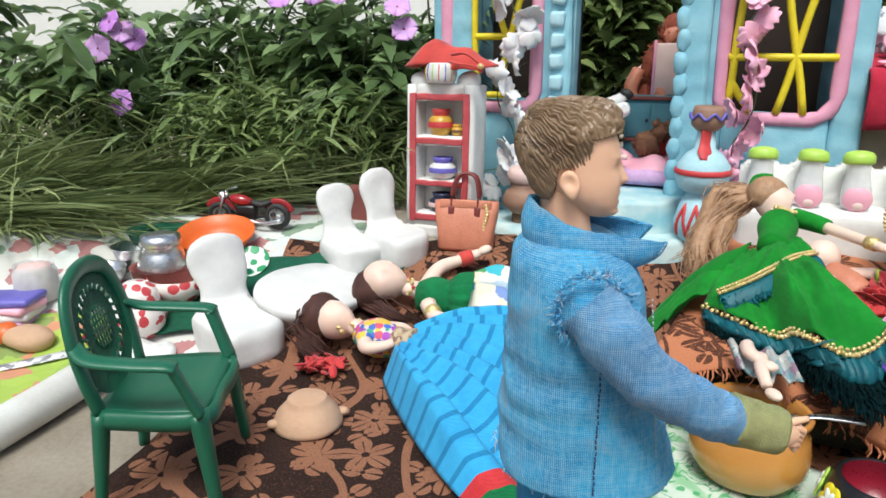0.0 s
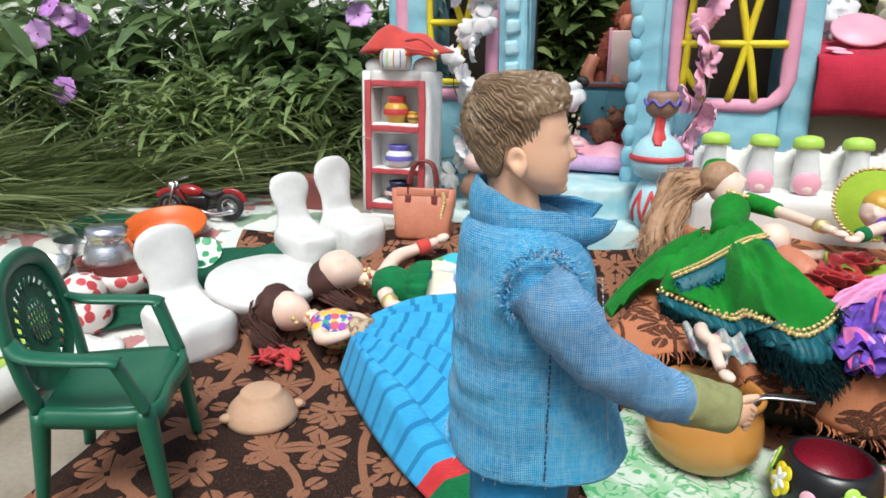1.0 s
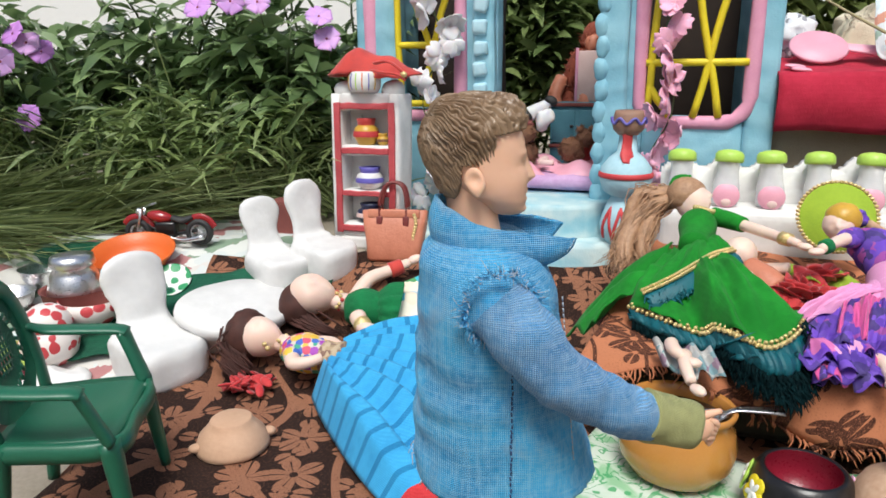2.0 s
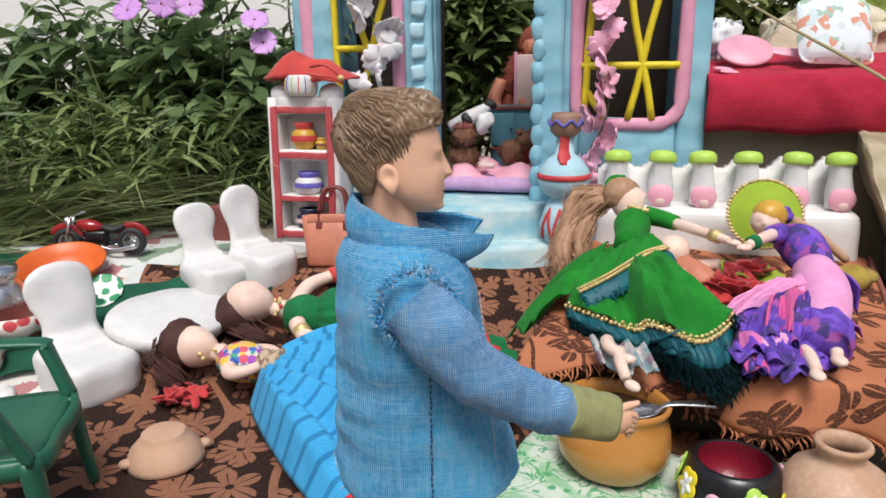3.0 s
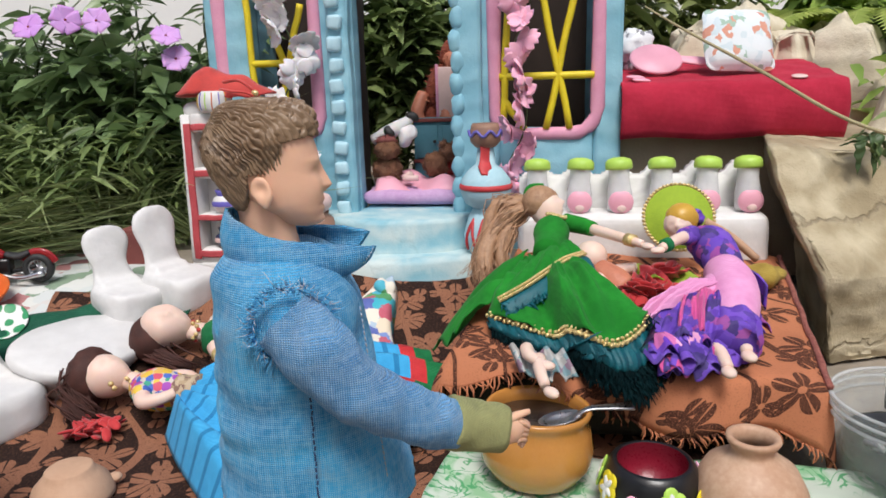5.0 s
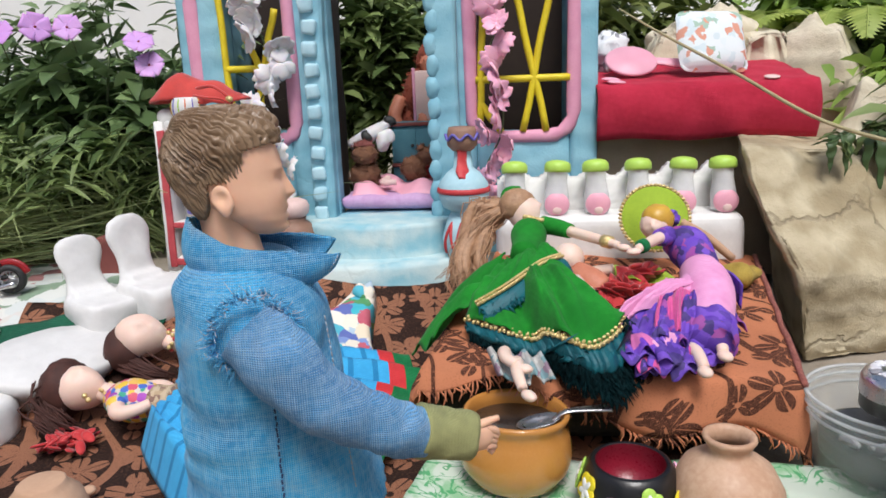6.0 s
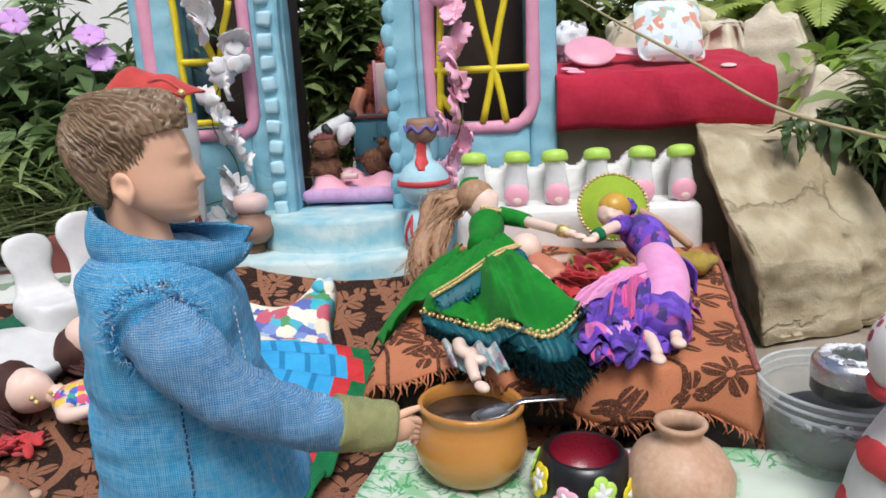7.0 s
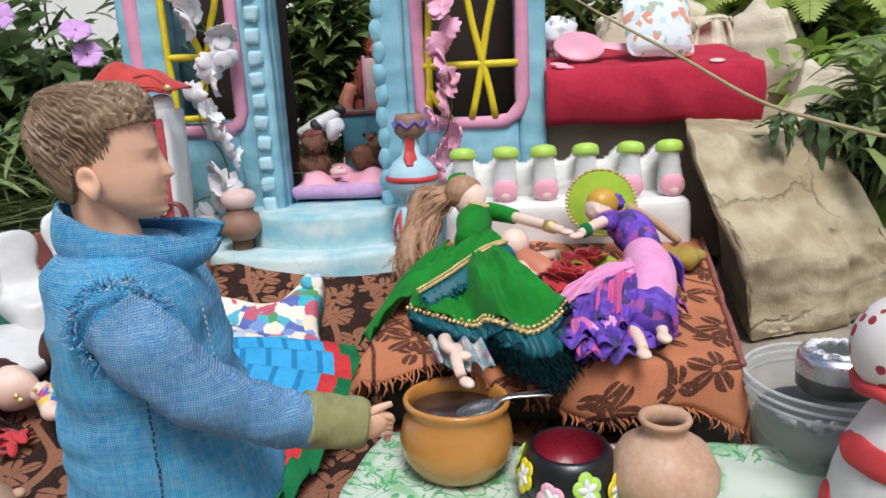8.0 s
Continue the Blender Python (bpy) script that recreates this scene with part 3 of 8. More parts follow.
def smooth_path(pts, n):
    """n points on a smooth curve through pts (Catmull-Rom)."""
    pts = [Vector(p) for p in pts]
    ext = [2 * pts[0] - pts[1], *pts, 2 * pts[-1] - pts[-2]]
    out = []
    for k in range(n):
        u = k / (n - 1) * (len(pts) - 1)
        i = min(int(u), len(pts) - 2)
        t = u - i
        a, b, c, d = ext[i : i + 4]
        out.append(0.5 * (2 * b + (c - a) * t + (2 * a - 5 * b + 4 * c - d) * t * t + (3 * b - a - 3 * c + d) * t ** 3))
    return out


def tube(pts, radii, seg=10, n=0, flat=1.0, up=(0, 0, 1)):
    """A round or flattened tube along pts; radii: one or one a point."""
    k = len(pts)
    radii = list(radii) if isinstance(radii, (list, tuple)) else [radii] * k
    if n:
        rr = [Vector((r, 0, 0)) for r in radii]
        radii = [max(1e-5, v.x) for v in smooth_path(rr, n)]
        pts = smooth_path(pts, n)
    pts = [Vector(p) for p in pts]
    rings = []
    for i, p in enumerate(pts):
        d = (pts[min(i + 1, len(pts) - 1)] - pts[max(i - 1, 0)]).normalized()
        s = d.cross(Vector(up))
        s = (s if s.length > 1e-3 else d.cross(Vector((1, 0, 0)))).normalized()
        w = s.cross(d)
        rings.append([p + radii[i] * (s * math.cos(2 * math.pi * j / seg) + w * flat * math.sin(2 * math.pi * j / seg)) for j in range(seg)])
    return loft(rings)


def box(sx, sy, sz, bevel=0.002, segs=2, cuts=0):
    """A box standing on z = 0, centred in x and y."""
    bm = bmesh.new()
    bmesh.ops.create_cube(bm, size=1.0, matrix=Matrix.Translation((0, 0, sz / 2)) @ Matrix.Diagonal((sx, sy, sz, 1)))
    if bevel:
        bmesh.ops.bevel(bm, geom=bm.edges[:], offset=bevel, segments=segs, affect="EDGES", profile=0.5)
    if cuts:
        bmesh.ops.subdivide_edges(bm, edges=bm.edges[:], cuts=cuts, use_grid_fill=True)
    return bm


def ball(rx, ry, rz, u=20, v=14):
    bm = bmesh.new()
    bmesh.ops.create_uvsphere(bm, u_segments=u, v_segments=v, radius=1.0, matrix=Matrix.Diagonal((rx, ry, rz, 1)))
    return bm


def rough_up(bm, amp, scale, seed=0.0):
    """Lumps the surface along its normals."""
    bm.normal_update()
    for v, nrm in [(v, v.normal.copy()) for v in bm.verts]:
        v.co += nrm * amp * noise.noise(v.co * scale + Vector((seed, seed * 1.7, seed * 0.3)))
    return bm


def moved(bm, m):
    bmesh.ops.transform(bm, matrix=m, verts=bm.verts)
    return bm


def fused(ob, voxel=0.0026, rounds=10):
    """Melts the pieces of a hand-modelled part into one soft body."""
    r = ob.modifiers.new("melt", "REMESH")
    r.mode, r.voxel_size, r.use_smooth_shade = "VOXEL", voxel, True
    s = ob.modifiers.new("soften", "SMOOTH")
    s.factor, s.iterations = 0.5, rounds
    return ob


def sheet(nu, nv, f, thick=0.0015):
    """A cloth or slab: f(u, v) with u, v from 0 to 1 gives its upper face."""
    bm = bmesh.new()
    top = [[bm.verts.new(f(i / nu, j / nv)) for j in range(nv + 1)] for i in range(nu + 1)]
    for i in range(nu):
        for j in range(nv):
            bm.faces.new((top[i][j], top[i + 1][j], top[i + 1][j + 1], top[i][j + 1]))
    bm.normal_update()
    if thick:
        bmesh.ops.solidify(bm, geom=bm.faces[:], thickness=thick)
    return bm


def outline(points, depth, bevel=0.001):
    """A flat plate cut to an outline in x and z, depth thick along y."""
    bm = bmesh.new()
    f = bm.faces.new([bm.verts.new((x, 0, z)) for x, z in points])
    r = bmesh.ops.extrude_face_region(bm, geom=[f])
    bmesh.ops.translate(bm, vec=(0, depth, 0), verts=[e for e in r["geom"] if isinstance(e, bmesh.types.BMVert)])
    bmesh.ops.recalc_face_normals(bm, faces=bm.faces)
    if bevel:
        bmesh.ops.bevel(bm, geom=bm.edges[:], offset=bevel, segments=2, affect="EDGES")
    return bm

# ---------- ground ----------
bm = bmesh.new()
xs = [-80, -20, -6, -2.5, *[-1.2 + 0.06 * i for i in range(41)], 2.5, 6, 20, 80]
ys = [-80, -20, -6, -2, *[-0.8 + 0.06 * i for i in range(54)], 4, 8, 20, 80]
rows_v = [[bm.verts.new((x, y, ground_z(x, y) - 0.004 + (0.003 * noise.noise(Vector((x * 9, y * 9, 0))) if abs(x) < 2 else 0))) for y in ys] for x in xs]
for i in range(len(xs) - 1):
    for j in range(len(ys) - 1):
        bm.faces.new((rows_v[i][j], rows_v[i + 1][j], rows_v[i + 1][j + 1], rows_v[i][j + 1]))
whole("ground", bm, "soil", Matrix(), "pale trodden earth rising toward the toy house", "ground", kind="structure")

# whitewashed yard wall far behind the shrubs
whole("wall_yard", moved(box(9, 0.2, 2.2, 0.01), pose(0, 3.2, 0.05)), "wallpale", Matrix(), "pale whitewashed yard wall behind the shrubs", "wall", kind="structure")
# three unseen walls, added to block low sky light and deepen shadows
for name, sx, sy, x, y in (("unseen_wall_left", 0.2, 8.4, -4.4, -0.9), ("unseen_wall_right", 0.2, 8.4, 4.4, -0.9), ("unseen_wall_back", 9, 0.2, 0, -5.2)):
    whole(name, moved(box(sx, sy, 2.3, 0.01), pose(x, y, -0.05)), "wallpale", Matrix(), "unseen pale wall added to block low sky light", "wall", kind="structure")

# ---------- rug and floor cloths ----------


def rug_edge(v):
    """Left and right ends of the rug at depth v."""
    return -0.285 + 0.11 * v + 0.006 * math.sin(17 * v), 0.34 + 0.06 * (1 - v)


def rug_at(u, v):
    y = 0.18 + 0.62 * v
    a, b = rug_edge(v)
    x = a + (b - a) * u
    y -= 0.10 * max(0, u - 0.7) * v + 0.012 * math.sin(9 * u) * v
    z = ground_z(x, y) + 0.005 + 0.0035 * (noise.noise(Vector((x * 14, y * 14, 3))) + 0.4)
    return Vector((x, y, z))


whole("rug", sheet(70, 70, rug_at, 0.002), "rug", Matrix(), "dark brown rug woven with terracotta flowers and vines", "rug")


def cloth_at(u, v):
    x, y = 0.112 + 0.335 * u, 0.27 + 0.215 * v - 0.13 * u * v
    x += 0.03 * v * (1 - u) + (0.012 * math.sin(v * 8) - 0.02 * (2 * v - 1) ** 4 * -1) * (1 - u) ** 3
    y += 0.008 * math.sin(u * 11) * v
    return Vector((x, y, 0.0125 + 0.004 * noise.noise(Vector((x * 30, y * 30, 5))) + 0.006 * max(0, 1 - 6 * u) * v))


whole("floor_cloth", sheet(50, 30, cloth_at, 0.0012), "printcloth", Matrix(), "white cotton cloth printed in green under the pots", "cloth")


def plastic_at(u, v):
    x, y = -0.75 + 0.66 * u, 0.60 + 0.36 * v
    return Vector((x, y, ground_z(x, y) + 0.003 + 0.002 * noise.noise(Vector((x * 20, y * 20, 1)))))


whole("plastic_sheet", sheet(40, 30, plastic_at, 0.001), "sheet", Matrix(), "pale printed plastic sheet spread under toy utensils", "sheet")


def lime_at(u, v):
    x, y = -0.66 + 0.31 * u + 0.06 * v, 0.46 + 0.22 * v
    return Vector((x, y, ground_z(x, y) + 0.009 + 0.002 * noise.noise(Vector((x * 20, y * 20, 2)))))


whole("lime_mat", sheet(30, 24, lime_at, 0.0015), "limesheet", Matrix(), "lime green mat printed with orange patches", "mat")

for k, (p0, p1) in enumerate((((-0.62, 0.50), (-0.36, 0.62)), ((-0.50, 0.47), (-0.44, 0.66)))):
    def strip_at(u, v, p0=p0, p1=p1):
        d = (Vector(p1) - Vector(p0)).normalized()
        q = Vector(p0).lerp(Vector(p1), u) + Vector((-d.y, d.x)) * (v - 0.5) * 0.012
        return Vector((q.x, q.y, ground_z(q.x, q.y) + 0.0115))
    whole("ribbon", sheet(24, 2, strip_at, 0.0008), "foil", Matrix(), "pale printed ribbon crossing the lime mat", "ribbon", "ribbons on the mat")


def green_at(u, v):
    x, y = -0.30 + 0.23 * u + 0.05 * v, 0.645 + 0.10 * v + 0.045 * u
    return Vector((x, y, ground_z(x, y) + 0.012 + 0.004 * noise.noise(Vector((x * 40, y * 40, 8)))))


whole("green_cloth", sheet(24, 24, green_at, 0.0015), "greencloth", Matrix(), "crumpled dark green cloth on the ground by the white table", "cloth")
pipe = whole("pipe", tube([(-0.40, 0.33, 0.012), (-0.345, 0.49, 0.013), (-0.318, 0.59, 0.014)], 0.016, 20, 14), "pvc", Matrix(), "white plastic pipe lying along the rug's edge", "pipe")

# ---------- toy house ----------
HOUSE = pose(0.03, 0.94, 0, 0, 0, -21.04)
HTOP, HBASE = 0.47, 0.05
house = thing("toy_house", HOUSE, "sky blue painted toy house with pink windows and open doorway", "house")


def wall_piece(u0, u1, z0, z1, y0=0.0, y1=0.035, amp=0.0022):
    b = moved(box(u1 - u0, y1 - y0, z1 - z0, 0.003, 1, 0), pose((u0 + u1) / 2, (y0 + y1) / 2, z0))
    bmesh.ops.subdivide_edges(b, edges=b.edges[:], cuts=5, use_grid_fill=True)
    return rough_up(b, amp, 28, u0)


# front wall, with two window openings and a doorway cut through it
W1, W2, DOOR = (0.012, 0.085, 0.235), (0.316, 0.428, 0.226), (0.140, 0.264, 0.129)
WTOP = 0.405
for u0, u1, z0, z1 in ((-0.045, W1[0], HBASE, HTOP), (W1[0], W1[1], HBASE, W1[2]), (W1[0], W1[1], WTOP, HTOP), (W1[1], DOOR[0], HBASE, HTOP),
                       (DOOR[0], DOOR[1], HBASE, DOOR[2]), (DOOR[0], DOOR[1], 0.425, HTOP), (DOOR[1], W2[0], HBASE, HTOP),
                       (W2[0], W2[1], HBASE, W2[2]), (W2[0], W2[1], WTOP, HTOP), (W2[1], 0.460, HBASE, HTOP)):
    part("wall", wall_piece(u0, u1, z0, z1), "blue", house)
for u in (-0.045, 0.432):
    part("side_wall", wall_piece(u, u + 0.028, HBASE, HTOP, 0.035, 0.20), "blue", house)
# shade of the rooms is put into the dark colour of these walls
part("wall", wall_piece(0.30, 0.434, HBASE, HTOP, 0.17, 0.195), "dark", house, "window room back wall, the room's shade put in its colour")
part("wall", wall_piece(-0.017, 0.11, HBASE, HTOP, 0.17, 0.195), "dark", house, "window room back wall, the room's shade put in its colour")
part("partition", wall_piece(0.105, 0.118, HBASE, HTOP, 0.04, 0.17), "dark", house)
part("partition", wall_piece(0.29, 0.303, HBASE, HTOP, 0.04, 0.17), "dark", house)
part("floor_slab", wall_piece(0.118, 0.29, HBASE, 0.126, 0.036, 0.21, 0.001), "mud", house)

# door posts with a thick wavy edge of daubed knobs
for u0, u1, side in ((0.112, 0.140, -1), (0.264, 0.296, 1)):
    part("door_post", wall_piece(u0, u1, HBASE + 0.07, HTOP - 0.02, -0.022, 0.0, 0.003), "blue", house)
    for i in range(12):
        z = 0.135 + i * 0.0245
        if side < 0:
            knob = rough_up(moved(box(0.017, 0.010, 0.0165, 0.0038, 3), pose(0, 0, -0.008)), 0.0022, 130, i)
            part("knob", moved(knob, pose(u0 + 0.011 + 0.001 * math.sin(i * 3), -0.0225, z, 0, 6 * math.sin(i * 5), 0)), "bluelight", house)
        else:
            knob = rough_up(ball(0.0085, 0.0065, 0.0150, 14, 10), 0.0020, 120, i)
            part("knob", moved(knob, pose(u0 + 0.003 + 0.001 * math.sin(i * 3), -0.0190, z)), "blue", house)


def rounded_frame(u0, u1, z0, z1, r, w, d):
    """A daubed frame round an opening."""
    pts = []
    for cx, cz, a0 in ((u1 - r, z0 + r, -90), (u1 - r, z1 - r, 0), (u0 + r, z1 - r, 90), (u0 + r, z0 + r, 180)):
        for k in range(7):
            a = radians(a0 + 15 * k)
            pts.append(Vector((cx + r * math.cos(a), 0, cz + r * math.sin(a))))
    rings = []
    n = len(pts)
    for i, p in enumerate(pts):
        t = (pts[(i + 1) % n] - pts[i - 1]).normalized()
        s = Vector((t.z, 0, -t.x))
        ww = w * (1 + 0.15 * math.sin(i * 2.3))
        rings.append([p + s * ww * math.cos(a) + Vector((0, -d * math.sin(a), 0)) for a in [2 * math.pi * j / 10 for j in range(10)]])
    rings.append(rings[0])
    return loft(rings, True, False)


def bar(parent, a, b, r=0.0043, y=-0.002):
    (ua, za), (ub, zb) = a, b
    pts = [(ua + (ub - ua) * k / 5 + 0.0008 * math.sin(k * 2.1), y, za + (zb - za) * k / 5) for k in range(6)]
    part("glazing_bar", tube(pts, r, 8, 12), "yellow", parent)


win = part("window", rounded_frame(W2[0] - 0.006, W2[1] + 0.004, W2[2] - 0.006, WTOP + 0.006, 0.030, 0.0080, 0.005), "pink", house, "pink daubed window frame with yellow bars")
cu, cz = 0.386, 0.288
for a, b in (((W2[0], cz), (W2[1], cz)), ((cu - 0.026, WTOP), (cu + 0.014, W2[2])), ((cu + 0.022, WTOP), (cu - 0.014, W2[2])), ((W2[0] + 0.004, 0.235), (W2[0] + 0.012, WTOP)), ((W2[0] + 0.004, 0.262), (W2[0] + 0.03, W2[2]))):
    bar(win, a, b)
win = part("window", rounded_frame(W1[0] - 0.038, W1[1] + 0.008, W1[2] - 0.01, WTOP + 0.006, 0.02, 0.0080, 0.0055), "pink", house, "pink daubed window frame with yellow bars")
for a, b in (((W1[0], 0.312), (W1[1], 0.312)), ((W1[0] + 0.003, 0.24), (W1[0] - 0.002, WTOP)), ((0.052, 0.24), (0.052, 0.303)), ((0.03, 0.38), (0.056, 0.303)), ((0.078, 0.38), (0.056, 0.303)), ((0.005, 0.24), (0.07, 0.24))):
    bar(win, a, b)


def rounded_step(cx, half, out, z0, z1, seed):
    rings = []
    for z, k in ((z0, 1.03), (z0 + 0.3 * (z1 - z0), 1.0), (z1 - 0.006, 0.99), (z1 - 0.001, 0.965), (z1, 0.93)):
        ring = [Vector((cx - half * k, 0.01, z))]
        for i in range(25):
            a = math.pi * (1 - i / 24)
            ring.append(Vector((cx + half * k * math.cos(a), -out * k * max(0.0, math.sin(a)) ** 0.8, z)))
        ring.append(Vector((cx + half * k, 0.01, z)))
        rings.append(ring)
    return rough_up(loft(rings), 0.002, 40, seed)


part("step", rounded_step(0.192, 0.100, 0.082, 0.05, 0.129, 2), "worn", house, "worn pale blue rounded upper step")
part("step", rounded_step(0.18, 0.150, 0.116, 0.03, 0.090, 5), "worn", house, "worn pale blue rounded lower step")

# ---------- low mud wall and maroon day-bed beside the house ----------
whole("mud_wall", rough_up(moved(box(0.36, 0.20, 0.19, 0.008, 2, 6), pose(0.635, 0.12, 0.03)), 0.004, 22, 4), "mud", HOUSE, "buff mud-plaster plinth under the maroon bed", "wall")


def bed_at(u, v):
    x = 0.458 + 0.250 * u
    s = 0.235 * v
    lip = 0.06
    bulge = 0.004 * noise.noise(Vector((u * 9, v * 9, 4)))
    if s < lip:
        y, z = -0.012 - 0.009 * math.sin(s / lip * 3.1) + 0.5 * bulge, 0.212 + 1.06 * s + 0.002 * math.sin(u * 11)
    else:
        y, z = -0.012 + (s - lip) * 1.0, 0.2756 + 0.17 * (s - lip) + 0.7 * bulge
    return Vector((x, y, z))


bed = thing("day_bed", HOUSE, "toy bed covered with a maroon cloth on the mud plinth", "bed")
part("cover", sheet(40, 30, bed_at, 0.004), "maroon", bed)
part("mattress", moved(box(0.240, 0.16, 0.052, 0.008, 2), pose(0.583, 0.085, 0.2205)), "maroon", bed)

# ---------- sandstone block, bank and loose rocks ----------


def boulder(sx, sy, sz, seed, amp=0.012, cuts=9):
    b = box(sx, sy, sz, min(sx, sy, sz) * 0.14, 2)
    bmesh.ops.subdivide_edges(b, edges=b.edges[:], cuts=cuts, use_grid_fill=True)
    rough_up(b, amp, 9, seed)
    rough_up(b, amp * 0.4, 30, seed + 3)
    return rough_up(b, amp * 0.14, 90, seed + 5)


def between(h, steps):
    """The value at height h of a profile of (height, value) steps."""
    for (h0, a), (h1, b) in zip(steps, steps[1:]):
        if h <= h1:
            return a + (b - a) * max(0.0, (h - h0) / (h1 - h0))
    return steps[-1][1]


def slab():
    """A split sandstone slab: upright foot, a ledge, and an upper face leaning back."""
    b = box(1, 1, 1, 0.035, 2)
    bmesh.ops.subdivide_edges(b, edges=b.edges[:], cuts=34, use_grid_fill=True)
    face = ((0.0, 0.545), (0.055, 0.538), (0.100, 0.531), (0.108, 0.536), (0.145, 0.562), (0.182, 0.584), (0.205, 0.596), (0.220, 0.612))
    side = ((0.0, 0.570), (0.055, 0.554), (0.108, 0.543), (0.145, 0.536), (0.182, 0.535), (0.220, 0.544))
    for v in b.verts:
        s, d, h = v.co.x + 0.5, v.co.y + 0.5, v.co.z
        z = h * 0.220
        wob = 0.010 * noise.noise(Vector((s * 3.0, d * 3.0, 4.0)))
        x = between(z, side) + (0.190 + 0.10 * max(0.0, 0.12 - z)) * s + 0.105 * d
        y = between(z + wob, face) + 0.165 * d - 0.008 * s
        z *= 1 - 0.10 * s * s - 0.05 * (1 - d) * (0.5 + 0.5 * math.sin(s * 5))
        # split beds on the face, each set back from the one under it
        for level, depth in ((0.040, 0.0025), (0.074, 0.003), (0.150, 0.004), (0.178, 0.0035)):
            edge = level + 0.012 * noise.noise(Vector((s * 4.5, level * 60, 1.0))) + 0.004 * noise.noise(Vector((s * 15, level * 90, 2.0)))
            y += depth * (1 - d) * max(0.0, min(1.0, (z - edge) / 0.003)) * (1 if noise.noise(Vector((s * 3.5, level * 40, 7.0))) > -0.25 else 0.2)
        crack = 0.66 + 0.05 * noise.noise(Vector((z * 26, 2.0, 0))) + 0.02 * noise.noise(Vector((z * 80, 5.0, 0)))
        if z < 0.107 and d < 0.3:
            y += 0.008 * math.exp(-((s - crack) / 0.014) ** 2) + 0.004 * max(0.0, min(1.0, (s - crack) / 0.02))
        v.co = Vector((x, y, z - 0.002))
    rough_up(b, 0.0055, 14, 3.0)
    rough_up(b, 0.0022, 45, 6.0)
    return rough_up(b, 0.0009, 130, 8.0)


whole("stone_block", slab(), "stone", Matrix(), "cracked buff sandstone block beside the mattress", "stone")
whole("rock", boulder(0.12, 0.10, 0.070, 31, 0.012, 8), "stone", pose(0.815, 0.560, -0.004, 0, 6, 25), "low buff rock at the foot of the sandstone block", "rock", "rocks on the bank")
for x, y, z, s, seed in ((0.66, 0.93, 0.27, 0.09, 1), (0.75, 0.90, 0.27, 0.10, 2), (0.84, 0.86, 0.26, 0.11, 4), (0.96, 0.80, 0.22, 0.14, 6), (0.56, 0.98, 0.26, 0.08, 7)):
    whole("rock", boulder(s, s * 0.8, s * 0.95, seed, 0.02 * s / 0.1, 5), "rockpale", pose(x, y, z - 0.02, 8 * seed, 5 * seed, 33 * seed), "rough buff rock on the bank behind the bed", "rock", "rocks on the bank")
for x, y, z, s, h, seed in ((0.785, 0.680, 0.185, 0.115, 0.085, 11), (0.800, 0.800, 0.0, 0.12, 0.345, 13), (0.738, 0.835, 0.0, 0.10, 0.335, 14), (0.688, 0.860, 0.0, 0.09, 0.365, 16), (0.640, 0.900, 0.0, 0.09, 0.345, 19)):
    crag = boulder(s, s * 0.8, h, seed, 0.020, 8)
    for v in crag.verts:
        up = max(0.0, (v.co.z - h + 0.09) / 0.09)
        v.co.x *= 1 - 0.55 * up ** 1.5
        v.co.y *= 1 - 0.45 * up
        v.co.z += 0.016 * up * noise.noise(v.co * 30 + Vector((seed, 0, 0)))
    whole("rock", crag, "rockpale", pose(x, y, z, 0, 0, 37 * seed), "pale cream rock behind the end of the bed", "rock", "rocks on the bank")
whole("bank", rough_up(moved(box(0.75, 0.5, 0.27, 0.05, 3, 8), pose(0.83, 1.12, 0.0, 0, 0, -21)), 0.02, 12, 9), "soil", Matrix(), "earth bank behind the maroon bed", "bank", kind="structure")

# ---------- mattress with terracotta spread ----------
MFL, MFR, MBR, MBL = Vector((0.160, 0.488)), Vector((0.411, 0.387)), Vector((0.561, 0.621)), Vector((0.305, 0.715))


def mat_top(x, y):
    return 0.072 + 0.11 * max(0.0, y - 0.39) * 0.9


def spread_at(u, v):
    """The spread over the mattress, hanging down in front and on the right side."""
    uu, vv = min(max((u - 0.04) / 0.90, 0), 1), min(max((v - 0.13) / 0.85, 0), 1)
    p = (MFL * (1 - uu) + MFR * uu) * (1 - vv) + (MBL * (1 - uu) + MBR * uu) * vv
    z = mat_top(p.x, p.y) + 0.004 * noise.noise(Vector((p.x * 25, p.y * 25, 2)))
    fx, fy = (MFR - MFL).normalized(), (MBL - MFL).normalized()
    if v < 0.13:
        k = (0.13 - v) / 0.13
        z -= (0.007 + 0.019 * min(1.0, max(0.0, (u - 0.25) / 0.30)) + 0.015 * min(1.0, max(0.0, (u - 0.42) / 0.20)) + 0.006 * math.sin(u * 13 + 1)) * k ** 1.3
        p -= fy * (0.012 * math.sqrt(k) + 0.005 * math.sin(u * 21) * k)
    if u > 0.94:
        k = (u - 0.94) / 0.06
        z -= 0.045 * k
        p += fx * 0.012 * math.sqrt(k)
    if u < 0.04:
        k = (0.04 - u) / 0.04
        z -= 0.05 * k
        p -= fx * 0.012 * math.sqrt(k)
    return Vector((p.x, p.y, z))


bedding = thing("floor_mattress", Matrix(), "low mattress covered with a terracotta spread patterned with dark leaves", "mattress")
